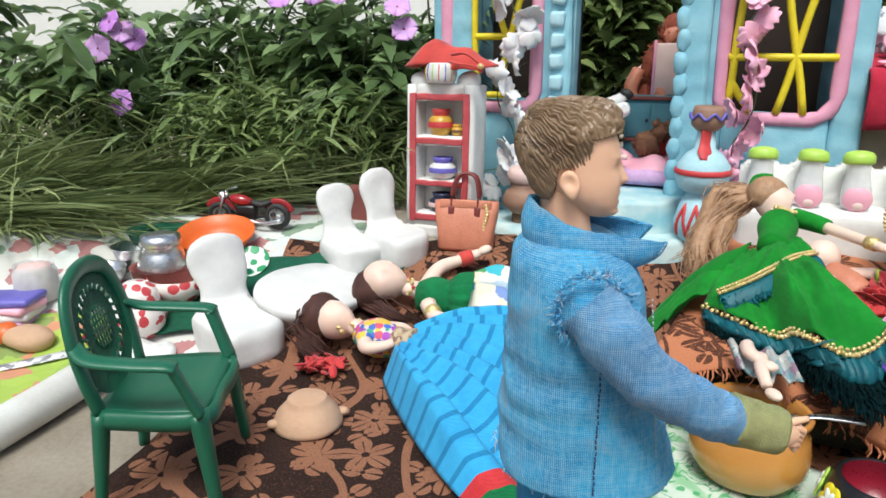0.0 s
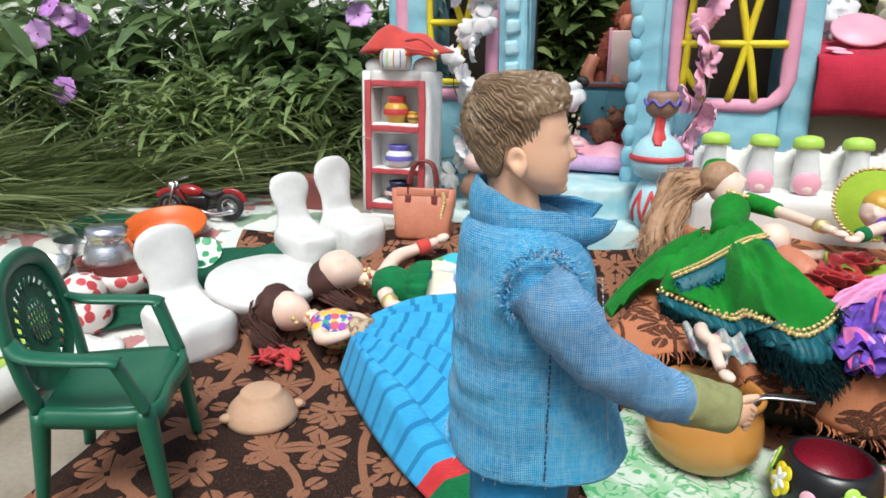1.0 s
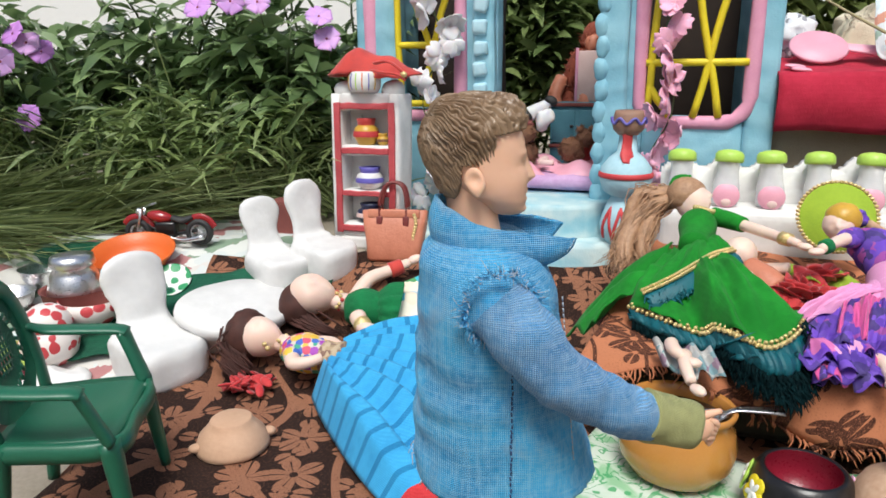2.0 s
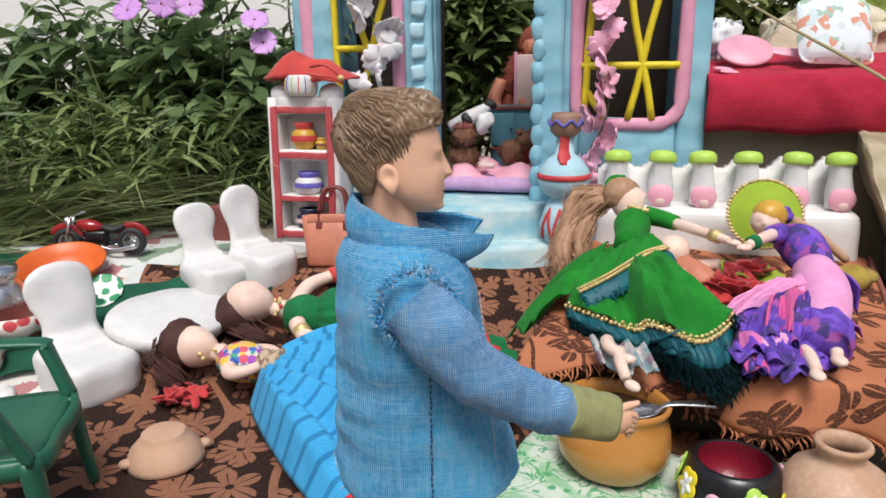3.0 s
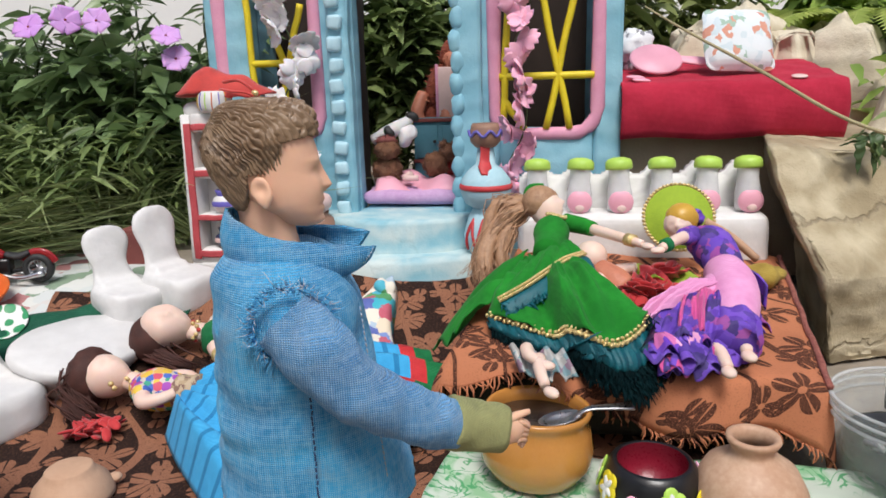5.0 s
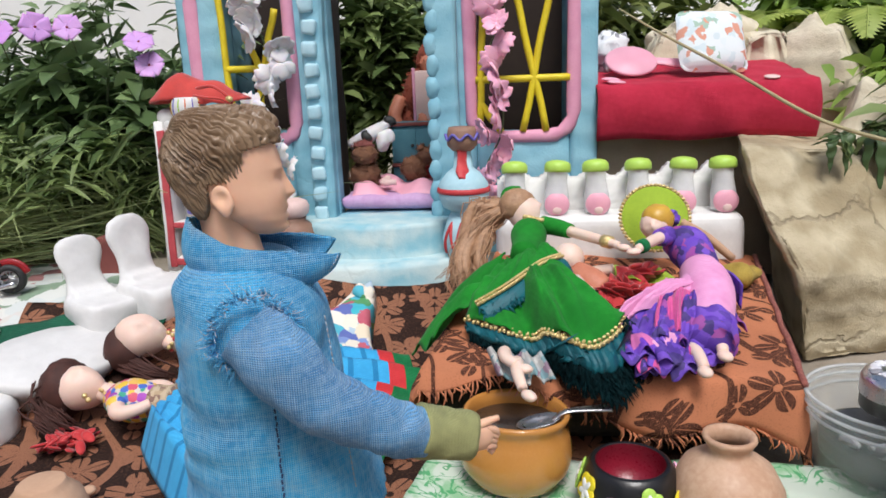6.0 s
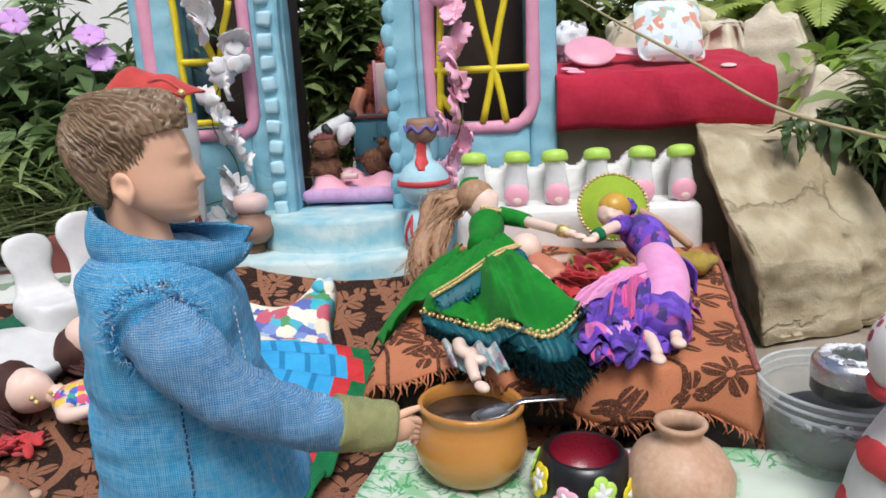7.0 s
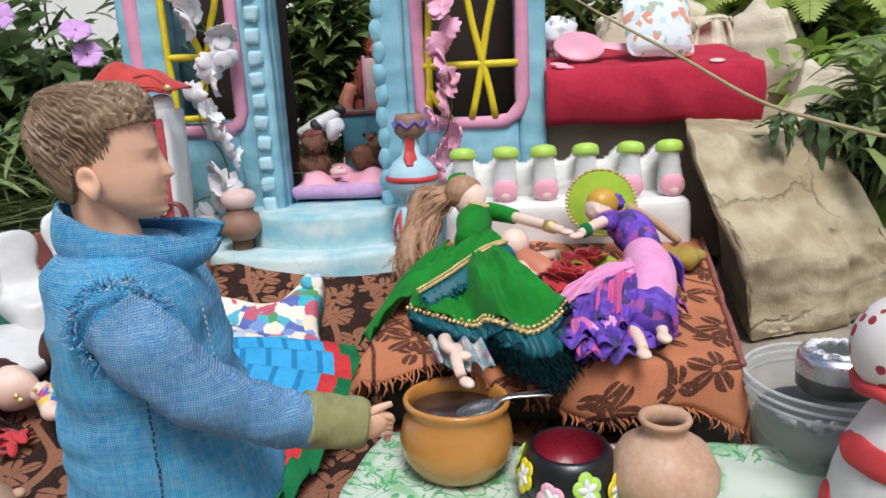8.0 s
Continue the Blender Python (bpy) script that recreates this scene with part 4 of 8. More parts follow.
# dark core juts out on the right, standing in for the gap's shade
core = loft([[Vector((p.x, p.y, z if z < 0.02 else mat_top(p.x, p.y) - 0.008)) for p in (MFL + Vector((0.012, 0.012)), MFR + Vector((0.004, 0.018)), MBR + Vector((0.016, -0.014)), MBL)] for z in (0.012, 0.05)])
bmesh.ops.bevel(core, geom=core.edges[:], offset=0.008, segments=3, affect="EDGES")
part("mattress", core, "under", bedding, "olive mattress with the shade around it put in its colour")
part("spread", sheet(70, 60, spread_at, 0.0022), "spread", bedding, "fringed terracotta spread with dark leaf pattern")
fr = bmesh.new()
rng = random.Random(4)
for i in range(150):
    u = (i + rng.random()) / 150
    p = spread_at(u, 0.0)
    q = p + Vector((rng.uniform(-0.006, 0.006), rng.uniform(-0.008, 0.0), rng.uniform(-0.011, -0.003)))
    add(fr, tube([p, (p + q) / 2 + Vector((0.001, -0.001, 0)), q], [0.0009, 0.0007, 0.0004], 4))
hem_line = [spread_at(0.945, k / 40) + Vector((0.001, 0, 0.0022)) for k in range(5, 41)]
part("hem", rough_up(tube(hem_line, 0.0026, 8), 0.0010, 400), "hemcord", bedding, "dusky braided hem cord")
part("fringe", fr, "spread", bedding, "ragged terracotta fringe")

# ---------- dolls: each one plain mesh ----------


def limb(bm, pts, radii, mi, seg=12, n=14, flat=1.0):
    return add(bm, tube(pts, radii, seg, n, flat), None, mi)


def blob(bm, at, r, mi, rot=(0, 0, 0), amp=0.0, scale=60, u=20, v=14):
    b = ball(*(r if isinstance(r, tuple) else (r, r, r)), u, v)
    if amp:
        rough_up(b, amp, scale, at[0] * 50)
    return add(bm, b, pose(*at, *rot), mi)


def fuzz(bm, count, length, seed, only=None):
    """Short plush fibres standing out from a toy's surface."""
    rg = random.Random(seed)
    faces = [f for f in bm.faces if only is None or f.material_index in only]
    bm.normal_update()
    spots = [(f.calc_center_median(), f.normal.copy(), f.material_index) for f in rg.choices(faces, [f.calc_area() for f in faces], k=count)]
    for c, n, mi in spots:
        j = Vector((rg.gauss(0, 1), rg.gauss(0, 1), rg.gauss(0, 1)))
        side = n.cross(j).normalized() * length * 0.16
        base = c + side.cross(n) * rg.uniform(-3, 3) + side * rg.uniform(-4, 4)
        tip = base + (n + 0.45 * j).normalized() * length * rg.uniform(0.6, 1.3)
        bm.faces.new([bm.verts.new(q) for q in (base - side, base + side, tip)]).material_index = mi


def bump_at(p, c, r):
    return math.exp(-((p[0] - c[0]) ** 2 + (p[1] - c[1]) ** 2 + (p[2] - c[2]) ** 2) / (r * r))


def head(bm, at, size, mi, face, crown):
    """A doll's head in one piece, with a low moulded nose, brow and chin."""
    f = Vector(face).normalized()
    c = Vector(crown)
    c = (c - f * c.dot(f)).normalized()
    s = f.cross(c)
    b = ball(1, 1, 1, 44, 32)
    for v in b.verts:
        a, h, w = v.co.x, v.co.z, v.co.y
        if a > 0:
            a += 0.20 * math.exp(-(w / 0.11) ** 2 - ((h + 0.14) / 0.13) ** 2) + 0.09 * math.exp(-(w / 0.10) ** 2 - ((h - 0.06) / 0.18) ** 2)
            a += 0.07 * math.exp(-(w / 0.22) ** 2 - ((h + 0.47) / 0.09) ** 2) + 0.07 * math.exp(-(w / 0.2) ** 2 - ((h + 0.78) / 0.14) ** 2)
            for e in (-0.36, 0.36):
                a -= 0.09 * math.exp(-((w - e) / 0.17) ** 2 - ((h - 0.04) / 0.11) ** 2)
        w *= (1 + 0.30 * h) if h < 0 else 1
        v.co = Vector(at) + f * a * size[0] + s * w * size[1] + c * h * size[2]
    return add(bm, b, None, mi)


def standing_doll():
    """A male fashion doll facing +x, feet at z = 0."""
    SKIN, HAIR, DENIM, SLEEVE, CUFF, THREAD, FRAY, PALE, TROUSER, SHOE = range(10)
    bm = bmesh.new()
    rng = random.Random(7)
    whole_doll = bm
    bm = bmesh.new()
    # head built in slices: height, front, back, half width, in thousandths of a head's height
    cm = 0.0000765
    slices = [(-253, 195, 118, 40), (-246, 213, 82, 64), (-231, 227, 52, 88), (-210, 225, 25, 108), (-185, 229, -5, 126), (-160, 231, -50, 139), (-135, 233, -75, 147), (-85, 233, -125, 156), (-25, 227, -155, 160),
              (45, 223, -175, 163), (95, 211, -180, 162), (145, 185, -175, 155), (195, 135, -145, 135), (225, 75, -95, 95), (240, 25, -45, 30)]
    prof_a = smooth_path([Vector(q[:3]) for q in slices], 130)
    prof_b = smooth_path([Vector((q[3], 0, 0)) for q in slices], 130)
    rings = []
    for i, q in enumerate(prof_a):
        z, xf, xb, hw = q.x, q.y, q.z, prof_b[i].x
        ring = []
        xm = (xf + xb) / 2 - 0.05 * (xf - xb)
        for j in range(120):
            an = 2 * math.pi * j / 120
            ca, sa = math.cos(an), math.sin(an)
            x = xm + (xf - xm if ca > 0 else xm - xb) * math.copysign(abs(ca) ** (0.86 if ca > 0 else 1.0), ca)
            y = hw * math.copysign(abs(sa) ** 0.9, sa)
            if ca > 0:
                def at(y0, z0, ry, rz):
                    return math.exp(-((y - y0) / ry) ** 2 - ((z - z0) / rz) ** 2)
                ridge = max(0.0, min(1.0, (20 - z) / 110)) if z > -90 else max(0.0, 1 - (-90 - z) / 32)
                x += 40 * ridge * math.exp(-(y / (13 + 13 * ridge)) ** 2)
                x += 6 * at(0, -146, 36, 14) + 7 * at(0, -186, 32, 14) - 4 * at(0, -166, 44, 7) + 7 * at(0, -230, 40, 24)
                for sd in (-1, 1):
                    x += 7 * at(sd * 66, 22, 46, 14) - 17 * at(sd * 62, -28, 34, 20) + 9 * at(sd * 64, -30, 22, 13) + 7 * at(sd * 100, -95, 48, 45)
            ring.append(Vector((x * cm, y * cm, z * cm)))
        rings.append(ring)
    add(bm, loft(rings), None, SKIN)
    for s in (-1, 1):
        ear = ball(0.0034, 0.0015, 0.0049, 22, 16)
        for v in ear.verts:
            c = v.co
            c.y -= s * 0.0017 * bump_at(c, (0.0004, s * 0.0015, 0.0008), 0.0021)
            if c.z < 0:
                c.x = c.x * (1 + 70 * c.z) + 0.0004
        add(bm, ear, pose(-0.0005, s * 0.0134, -0.0066, 0, -10, s * 24), SKIN)
    # moulded hair: ridges that run from the forehead back to the crown
    def hair_low(x):
        marks = [(-300, -180), (-136, -178), (-85, -165), (-64, -95), (-58, -22), (28, -18), (36, -46), (56, -44), (78, 14), (88, 98), (112, 106), (200, 122), (300, 128)]
        for (x0, y0), (x1, y1) in zip(marks, marks[1:]):
            if x0 <= x <= x1:
                return y0 + (y1 - y0) * (x - x0) / (x1 - x0)
        return 100
    hslices = [(-178, 60, -128, 118), (-130, 90, -165, 150), (-85, 110, -190, 162), (-25, 130, -214, 169), (45, 150, -228, 176), (95, 212, -230, 180), (145, 226, -215, 174), (185, 222, -190, 156), (222, 208, -172, 136), (245, 186, -138, 104), (260, 140, -85, 64), (267, 70, -20, 18)]
    ha = smooth_path([Vector(q[:3]) for q in hslices], 190)
    hb = smooth_path([Vector((q[3], 0, 0)) for q in hslices], 190)

    def hair_ring(i, an):
        q = ha[i]
        ca, sa = math.cos(an), math.sin(an)
        xm = -10
        x = xm + (q.y - xm if ca > 0 else xm - q.z) * math.copysign(abs(ca) ** 0.95, ca)
        return Vector((x, hb[i].x * math.copysign(abs(sa) ** 0.9, sa), q.x))
    rings = []
    for i in range(190):
        ring = []
        for j in range(400):
            p = hair_ring(i, 2 * math.pi * j / 400)
            d = Vector((p.x + 10, p.y, p.z - 20)).normalized()
            n1 = noise.noise(p * 0.010 + Vector((3, 0, 0)))
            n2 = noise.noise(p * 0.021)
            n3 = noise.noise(p * 0.042 + Vector((0, 7, 0)))
            off = p - Vector((-170, -25, 150))
            way = math.atan2(off.y, 0.8 * off.x + 0.6 * off.z)
            side = way * 10.0 + off.length * 0.005 + 1.3 * n1 + 0.9 * n2 + 0.28 * n3
            lock, at = divmod(side, 1.0)
            own = noise.noise(Vector((lock * 1.73, 5.1, 3.0)))
            along = (off.length / 120 + 2.4 * own + 0.5 * n2) % 1.0
            ridge = math.sin(math.pi * at) ** 0.6
            step = min(1.0, along * 2.2) * min(1.0, (1 - along) * 7)
            fine = abs(math.sin(side * 9.4 + 3 * n2)) ** 0.7
            calm = max(0.35, min(1.0, (p.z + 150) / 190))
            h = (24 * ridge * (0.45 + 0.55 * step) + 8 * own + 1.6 * fine * ridge) * calm + 5 * noise.noise(p * 0.016)
            ring.append((p + d * (h - 14)) * cm)
        rings.append(ring)
    hr = loft(rings)
    drop = [v for v in hr.verts if v.co.z / cm < hair_low(v.co.x / cm) + 3 * math.sin(v.co.x / cm * 0.35) - (8 if abs(v.co.y) / cm < 60 else 0)]
    bmesh.ops.delete(hr, geom=drop, context="VERTS")
    rim = bmesh.ops.extrude_edge_only(hr, edges=[e for e in hr.edges if e.is_boundary])["geom"]
    for v in rim:
        if isinstance(v, bmesh.types.BMVert):
            v.co -= Vector((v.co.x + 10 * cm, v.co.y, 0)).normalized() * 0.0022
    add(bm, hr, None, HAIR)
    add(whole_doll, bm, pose(0.0, 0, 0.2700))
    limb(whole_doll, [(0.003, 0, 0.230), (0.0000, 0, 0.249), (-0.0015, 0, 0.266)], [0.0100, 0.0084, 0.0088], SKIN, 28)
    bm = bmesh.new()
    # jacket body
    prof = [(0.150, 0.0325, 0.0355, 0.005), (0.158, 0.0315, 0.0352, 0.0042), (0.170, 0.0292, 0.0343, 0.0028), (0.185, 0.0262, 0.0335, 0.001), (0.200, 0.0248, 0.0338, 0.0), (0.213, 0.0235, 0.0345, -0.001),
            (0.221, 0.0222, 0.0335, -0.0020), (0.2275, 0.0202, 0.0290, -0.003), (0.2315, 0.0172, 0.0220, -0.003), (0.234, 0.0140, 0.0150, -0.003)]
    path = smooth_path([(z, rx, ry) for z, rx, ry, _ in prof], 70)
    offs = smooth_path([(o, 0, 0) for *_, o in prof], 70)
    rings = []
    for i, p in enumerate(path):
        ring = []
        for j in range(110):
            a = 2 * math.pi * j / 110
            ca, sa = math.cos(a), math.sin(a)
            e = 0.82
            q = Vector((offs[i].x + p.y * math.copysign(abs(ca) ** e, ca), p.z * math.copysign(abs(sa) ** e, sa), p.x))
            w = noise.noise(Vector((q.x * 60, q.y * 60, q.z * 75))) * 0.0016 + noise.noise(Vector((q.x * 200, q.y * 200, q.z * 70))) * 0.0005
            w += 0.0008 * math.sin(q.z * 420 + 2.5 * noise.noise(q * 60)) * max(0, 1 - abs(q.z - 0.185) / 0.035)
            if i < 3:
                w += 0.0007 * noise.noise(q * 500)
            q += Vector((ca, sa, 0)) * w
            ring.append(q)
        rings.append(ring)
    add(bm, loft(rings), None, DENIM)
    # folded shirt collar, open at the front with two points
    def collar(u, v):
        a = radians(-142 + 284 * u)
        c, s = -math.cos(a), math.sin(a)
        f = max(0.0, min(1.0, (abs(a) - 1.25) / 1.2))
        f = f * f * (3 - 2 * f)
        low = Vector((-0.0030 + (0.0142 if c < 0 else 0.0150) * c + 0.0075 * f, 0.0172 * s, 0.2290 - 0.0040 * f))
        high = Vector((-0.0045 + (0.0128 if c < 0 else 0.0135) * c + 0.0205 * f, (0.0128 + 0.0045 * f) * s, 0.2462 - 0.0085 * min(1.0, (c + 1)) - 0.0035 * f))
        p = low.lerp(high, v)
        b = math.sin(math.pi * v) * 0.0024
        return p + Vector((c, s, 0)) * b + Vector((0, 0, 0.0006 * noise.noise(p * 200)))
    add(bm, sheet(80, 14, collar, 0.0012), None, DENIM)
    for sgn in (-1, 1):
        for k in range(9):
            w0, w1 = collar(0.02 if sgn < 0 else 0.98, k / 9), collar(0.02 if sgn < 0 else 0.98, k / 9 + 0.07)
            off = Vector((0.001, sgn * 0.0008, 0))
            add(bm, tube([w0 + off, w1 + off], 0.00022, 4), None, PALE)
    # sleeves, cuffs and hands
    arm = bmesh.new()
    near = [(-0.001, -0.0330, 0.2195), (0.008, -0.0380, 0.2095), (0.020, -0.0405, 0.1985), (0.035, -0.0400, 0.1895), (0.050, -0.0370, 0.1835)]
    sl = tube(near, [0.0102, 0.0108, 0.0098, 0.0089, 0.0078], 36, 60)
    rough_up(sl, 0.0016, 110, 3)
    for v in sl.verts:
        v.co += Vector((0.4, -0.5, 0.6)) * 0.0006 * math.sin(v.co.x * 700 + 3 * noise.noise(v.co * 90))
    add(arm, sl, None, SLEEVE)
    cf = tube([(0.0485, -0.0373, 0.1842), (0.056, -0.0355, 0.1812), (0.0665, -0.0330, 0.1775)], [0.0083, 0.0080, 0.0075], 30, 16)
    add(arm, rough_up(cf, 0.0008, 200, 5), None, CUFF)
    blob(arm, (0.0695, -0.0322, 0.1765), (0.0062, 0.0034, 0.0050), SKIN, (0, 18, 12))
    for k in range(4):
        z = 0.1792 - 0.0021 * k
        limb(arm, [(0.0722, -0.0325, z), (0.0762, -0.0312 + 0.0006 * k, z - 0.0022), (0.0775 - 0.001 * k, -0.0296, z - 0.0046)], [0.0014, 0.0013, 0.0010], SKIN, 8, 8)
    limb(arm, [(0.0685, -0.0335, 0.1802), (0.0730, -0.0328, 0.1812), (0.0772, -0.0320, 0.1816)], [0.0016, 0.0013, 0.0009], SKIN, 8, 8)
    add(bm, arm, Matrix.Diagonal((0.925, 1, 1, 1)))
    far = tube([(-0.001, 0.0330, 0.2205), (0.006, 0.0395, 0.205), (0.010, 0.0405, 0.185), (0.016, 0.0385, 0.165)], [0.0112, 0.0115, 0.010, 0.0085], 24, 30)
    add(bm, rough_up(far, 0.0012, 110, 8), None, SLEEVE)
    blob(bm, (0.019, 0.0378, 0.157), (0.0045, 0.0036, 0.0068), SKIN, (0, -20, 0))
    # frayed armhole, side seam and front edge stitching
    for s in (-1, 1):
        for k in range(460):
            a = rng.uniform(-0.5, 4.4)
            r = rng.uniform(0.0100, 0.0122)
            d = Vector((math.cos(a), 0.0, math.sin(a)))
            p = Vector((0.0005, s * (0.0338 + 0.0022 * math.cos(a - 2.6)), 0.2180)) + d * r
            q = p + d * rng.uniform(-0.0010, 0.0040) + Vector((rng.gauss(0, 0.0013), s * rng.uniform(-0.0004, 0.0030), rng.gauss(-0.0004, 0.0013)))
            mid = (p + q) / 2 + Vector((rng.gauss(0, 0.0003), s * 0.0007, rng.gauss(0, 0.0003)))
            add(bm, tube([p, mid, q], [0.00017, 0.00014, 0.00008], 4), None, PALE if k % 5 == 0 else FRAY)
    for k in range(30):
        z = 0.207 - k * 0.0019
        w = 0.0355 + 0.0006 * math.sin(k)
        add(bm, tube([(0.004 + 0.0002 * (k % 3), -w, z), (0.0042, -w - 0.0003, z - 0.0012)], 0.00030, 5), None, THREAD)
        add(bm, tube([(0.0205 + 0.00018 * k, -0.0262 - 0.00005 * k, z + 0.012), (0.0207 + 0.00018 * k, -0.0262 - 0.00005 * k, z + 0.0106)], 0.00022, 4), None, PALE)
    for k in range(70):
        a = rng.uniform(0, 2 * math.pi)
        p = Vector((0.002 + 0.0302 * math.cos(a), 0.0352 * math.sin(a), 0.1508))
        add(bm, tube([p, p + Vector((rng.uniform(-0.002, 0.002), rng.uniform(-0.002, 0.002), -rng.uniform(0.001, 0.004)))], 0.00018, 4), None, PALE)
    add(whole_doll, bm, pose(0.0055, 0, 0.0105))
    bm = whole_doll
    # trousers and shoes
    for s in (-1, 1):
        limb(bm, [(0.006, s * 0.013, 0.176), (0.003, s * 0.0145, 0.12), (0.002, s * 0.0145, 0.075), (0.0, s * 0.0145, 0.02), (0.0, s * 0.0145, 0.009)], [0.0185, 0.0160, 0.0125, 0.0105, 0.0108], TROUSER, 20, 30)
        blob(bm, (0.007, s * 0.0145, 0.006), (0.0170, 0.0068, 0.0062), SHOE)
    return bm


whole("male_doll", standing_doll(), ("skin", "hair", "denim", "sleeve", "cuff", "thread", "fray", "palethread", "skirtstripe", "rubber"), pose(0.0405, 0.226, 0.0075, 0, 0, -4) @ Matrix.Scale(0.948, 4),
      "brown-haired male doll in a frayed blue denim jacket", "doll")


def striped_skirt_doll():
    """A doll lying on the rug with its wide turquoise skirt spread out."""
    SKIN, HAIR, BODICE, CLOTH, STRIPE, RED, GREEN, GOLD, ROSE, WAIST = range(10)
    bm = bmesh.new()
    head(bm, (-0.105, 0.633, 0.045), (0.0195, 0.0180, 0.0225), SKIN, (0.05, -0.30, 0.95), (-0.9, 0.35, 0.1))
    blob(bm, (-0.1185, 0.642, 0.0440), (0.0195, 0.0240, 0.0250), HAIR, (0, 0, -28), 0.002, 120)
    rng = random.Random(5)
    for k in range(110):
        a, b, c = rng.gauss(0, 0.7), rng.gauss(0, 0.7), rng.gauss(0, 0.7)
        limb(bm, [(-0.130 + 0.008 * a, 0.642 + 0.010 * b, 0.046 + 0.008 * c), (-0.131 + 0.009 * b, 0.625 + 0.006 * a, 0.036 + 0.006 * c), (-0.126 + 0.008 * c, 0.616 + 0.005 * b, 0.026 + 0.004 * a), (-0.120 + 0.009 * a, 0.609 + 0.005 * c, 0.019 + 0.003 * b)], [0.0008, 0.0009, 0.0008, 0.0002], HAIR, 5, 8)
    limb(bm, [(-0.090, 0.628, 0.042), (-0.078, 0.621, 0.040)], [0.0075, 0.009], SKIN, 12, 4)
    limb(bm, [(-0.080, 0.622, 0.036), (-0.064, 0.613, 0.036), (-0.050, 0.606, 0.035), (-0.036, 0.598, 0.034)], [0.011, 0.0185, 0.0165, 0.0125], BODICE, 22, 18)
    limb(bm, [(-0.071, 0.602, 0.040), (-0.070, 0.585, 0.038), (-0.055, 0.582, 0.040), (-0.045, 0.585, 0.042)], [0.007, 0.0065, 0.005, 0.0045], SKIN, 12, 16)
    limb(bm, [(-0.074, 0.604, 0.040), (-0.071, 0.592, 0.040)], [0.0085, 0.0082], BODICE, 12, 5)
    limb(bm, [(-0.060, 0.635, 0.036), (-0.040, 0.628, 0.038), (-0.030, 0.612, 0.040)], [0.007, 0.006, 0.0045], SKIN, 12, 12)
    for k in range(12):
        a = k * 0.52
        blob(bm, (-0.083 + 0.0045 * math.cos(a), 0.623 + 0.008 * math.sin(a), 0.044 + 0.003 * math.sin(a * 2)), 0.0018, GOLD, u=8, v=6)
    for dx in (0, 0.003):
        blob(bm, (-0.098 + dx, 0.612 - dx, 0.046 - dx), 0.0024, GOLD, u=10, v=8)
    for k in range(34):
        a = k * 2.4
        r = 0.003 + 0.0006 * k
        blob(bm, (-0.112 + r * math.cos(a), 0.596 + r * 0.7 * math.sin(a), 0.016 + 0.004 * math.sin(k)), (0.007, 0.004, 0.0015), ROSE, (30 * math.sin(k), 40 * math.cos(k), 57 * a), u=10, v=6)
    limb(bm, [(-0.043, 0.602, 0.035), (-0.034, 0.597, 0.035), (-0.026, 0.593, 0.036)], [0.0152, 0.0150, 0.0160], WAIST, 22, 8)
    W = Vector((-0.042, 0.600, 0))

    def pleat(u, vv):
        """Which fold a place lies in, and how far up its slope."""
        q = 6.4 * vv ** 0.85 + 0.30 * noise.noise(Vector((u * 2.2, vv * 4, 0.5))) + 0.25 * u * math.sin(vv * 9)
        t = q % 1.0
        h = t / 0.26 if t < 0.26 else (1 - t) / 0.74
        return int(q), h * h * (3 - 2 * h)

    def skirt(u, v):
        vv = min(max((v - 0.05) / 0.90, 0), 1)
        a0, a1 = radians(-4 + 22 * (1 - u) ** 1.3), radians(-70 - 8 * (1 - u))
        i, h = pleat(u, vv)
        a = a0 + (a1 - a0) * vv + 0.030 * h * min(1, 2.5 * u)
        r = 0.012 + u * (0.202 + 0.006 * math.sin(i * 2.3) + 0.006 * math.sin(vv * 9))
        p = W + Vector((0.004 - 0.006 * vv, 0.014 - 0.030 * vv, 0)) + Vector((math.cos(a), math.sin(a), 0)) * r
        rise = 0.024 * (1 - vv) ** 1.5 + 0.010
        z = 0.040 * (1 - u) + rise * u + 0.016 * math.sin(math.pi * u ** 0.8) * (1 - 0.45 * vv) + (0.0045 + 0.0065 * math.sin(math.pi * min(1, u * 0.8))) * h
        z += 0.0012 * noise.noise(Vector((u * 9, vv * 24, 7))) + (0.0016 * math.sin(vv * 95) * max(0.0, (u - 0.90) / 0.10))
        floor = ground_z(p.x, p.y) + 0.012
        edge = max((0.05 - v) / 0.05, (v - 0.95) / 0.05, 0.0)
        z = max(floor, z)
        z = z * (1 - edge) + floor * edge
        if edge:
            p += Vector((-math.sin(a), math.cos(a), 0)) * (0.012 * edge * (1 if v < 0.5 else -1))
        return Vector((p.x, p.y, z))

    N, M = 90, 150
    sk = sheet(N, M, skirt, 0)
    sk.faces.ensure_lookup_table()
    for i in range(N):
        for j in range(M):
            f = sk.faces[i * M + j]
            fold = pleat((i + 0.5) / N, min(max(((j + 0.5) / M - 0.05) / 0.90, 0), 1))[0]
            k = N - 1 - i
            m = k + round(1.6 * math.sin(fold * 2.1))
            f.material_index = GREEN if k < 7 else RED if k < 13 else STRIPE if m % 9 in (0, 1) else CLOTH
    bmesh.ops.solidify(sk, geom=sk.faces[:], thickness=0.0012)
    add(bm, sk)
    return bm


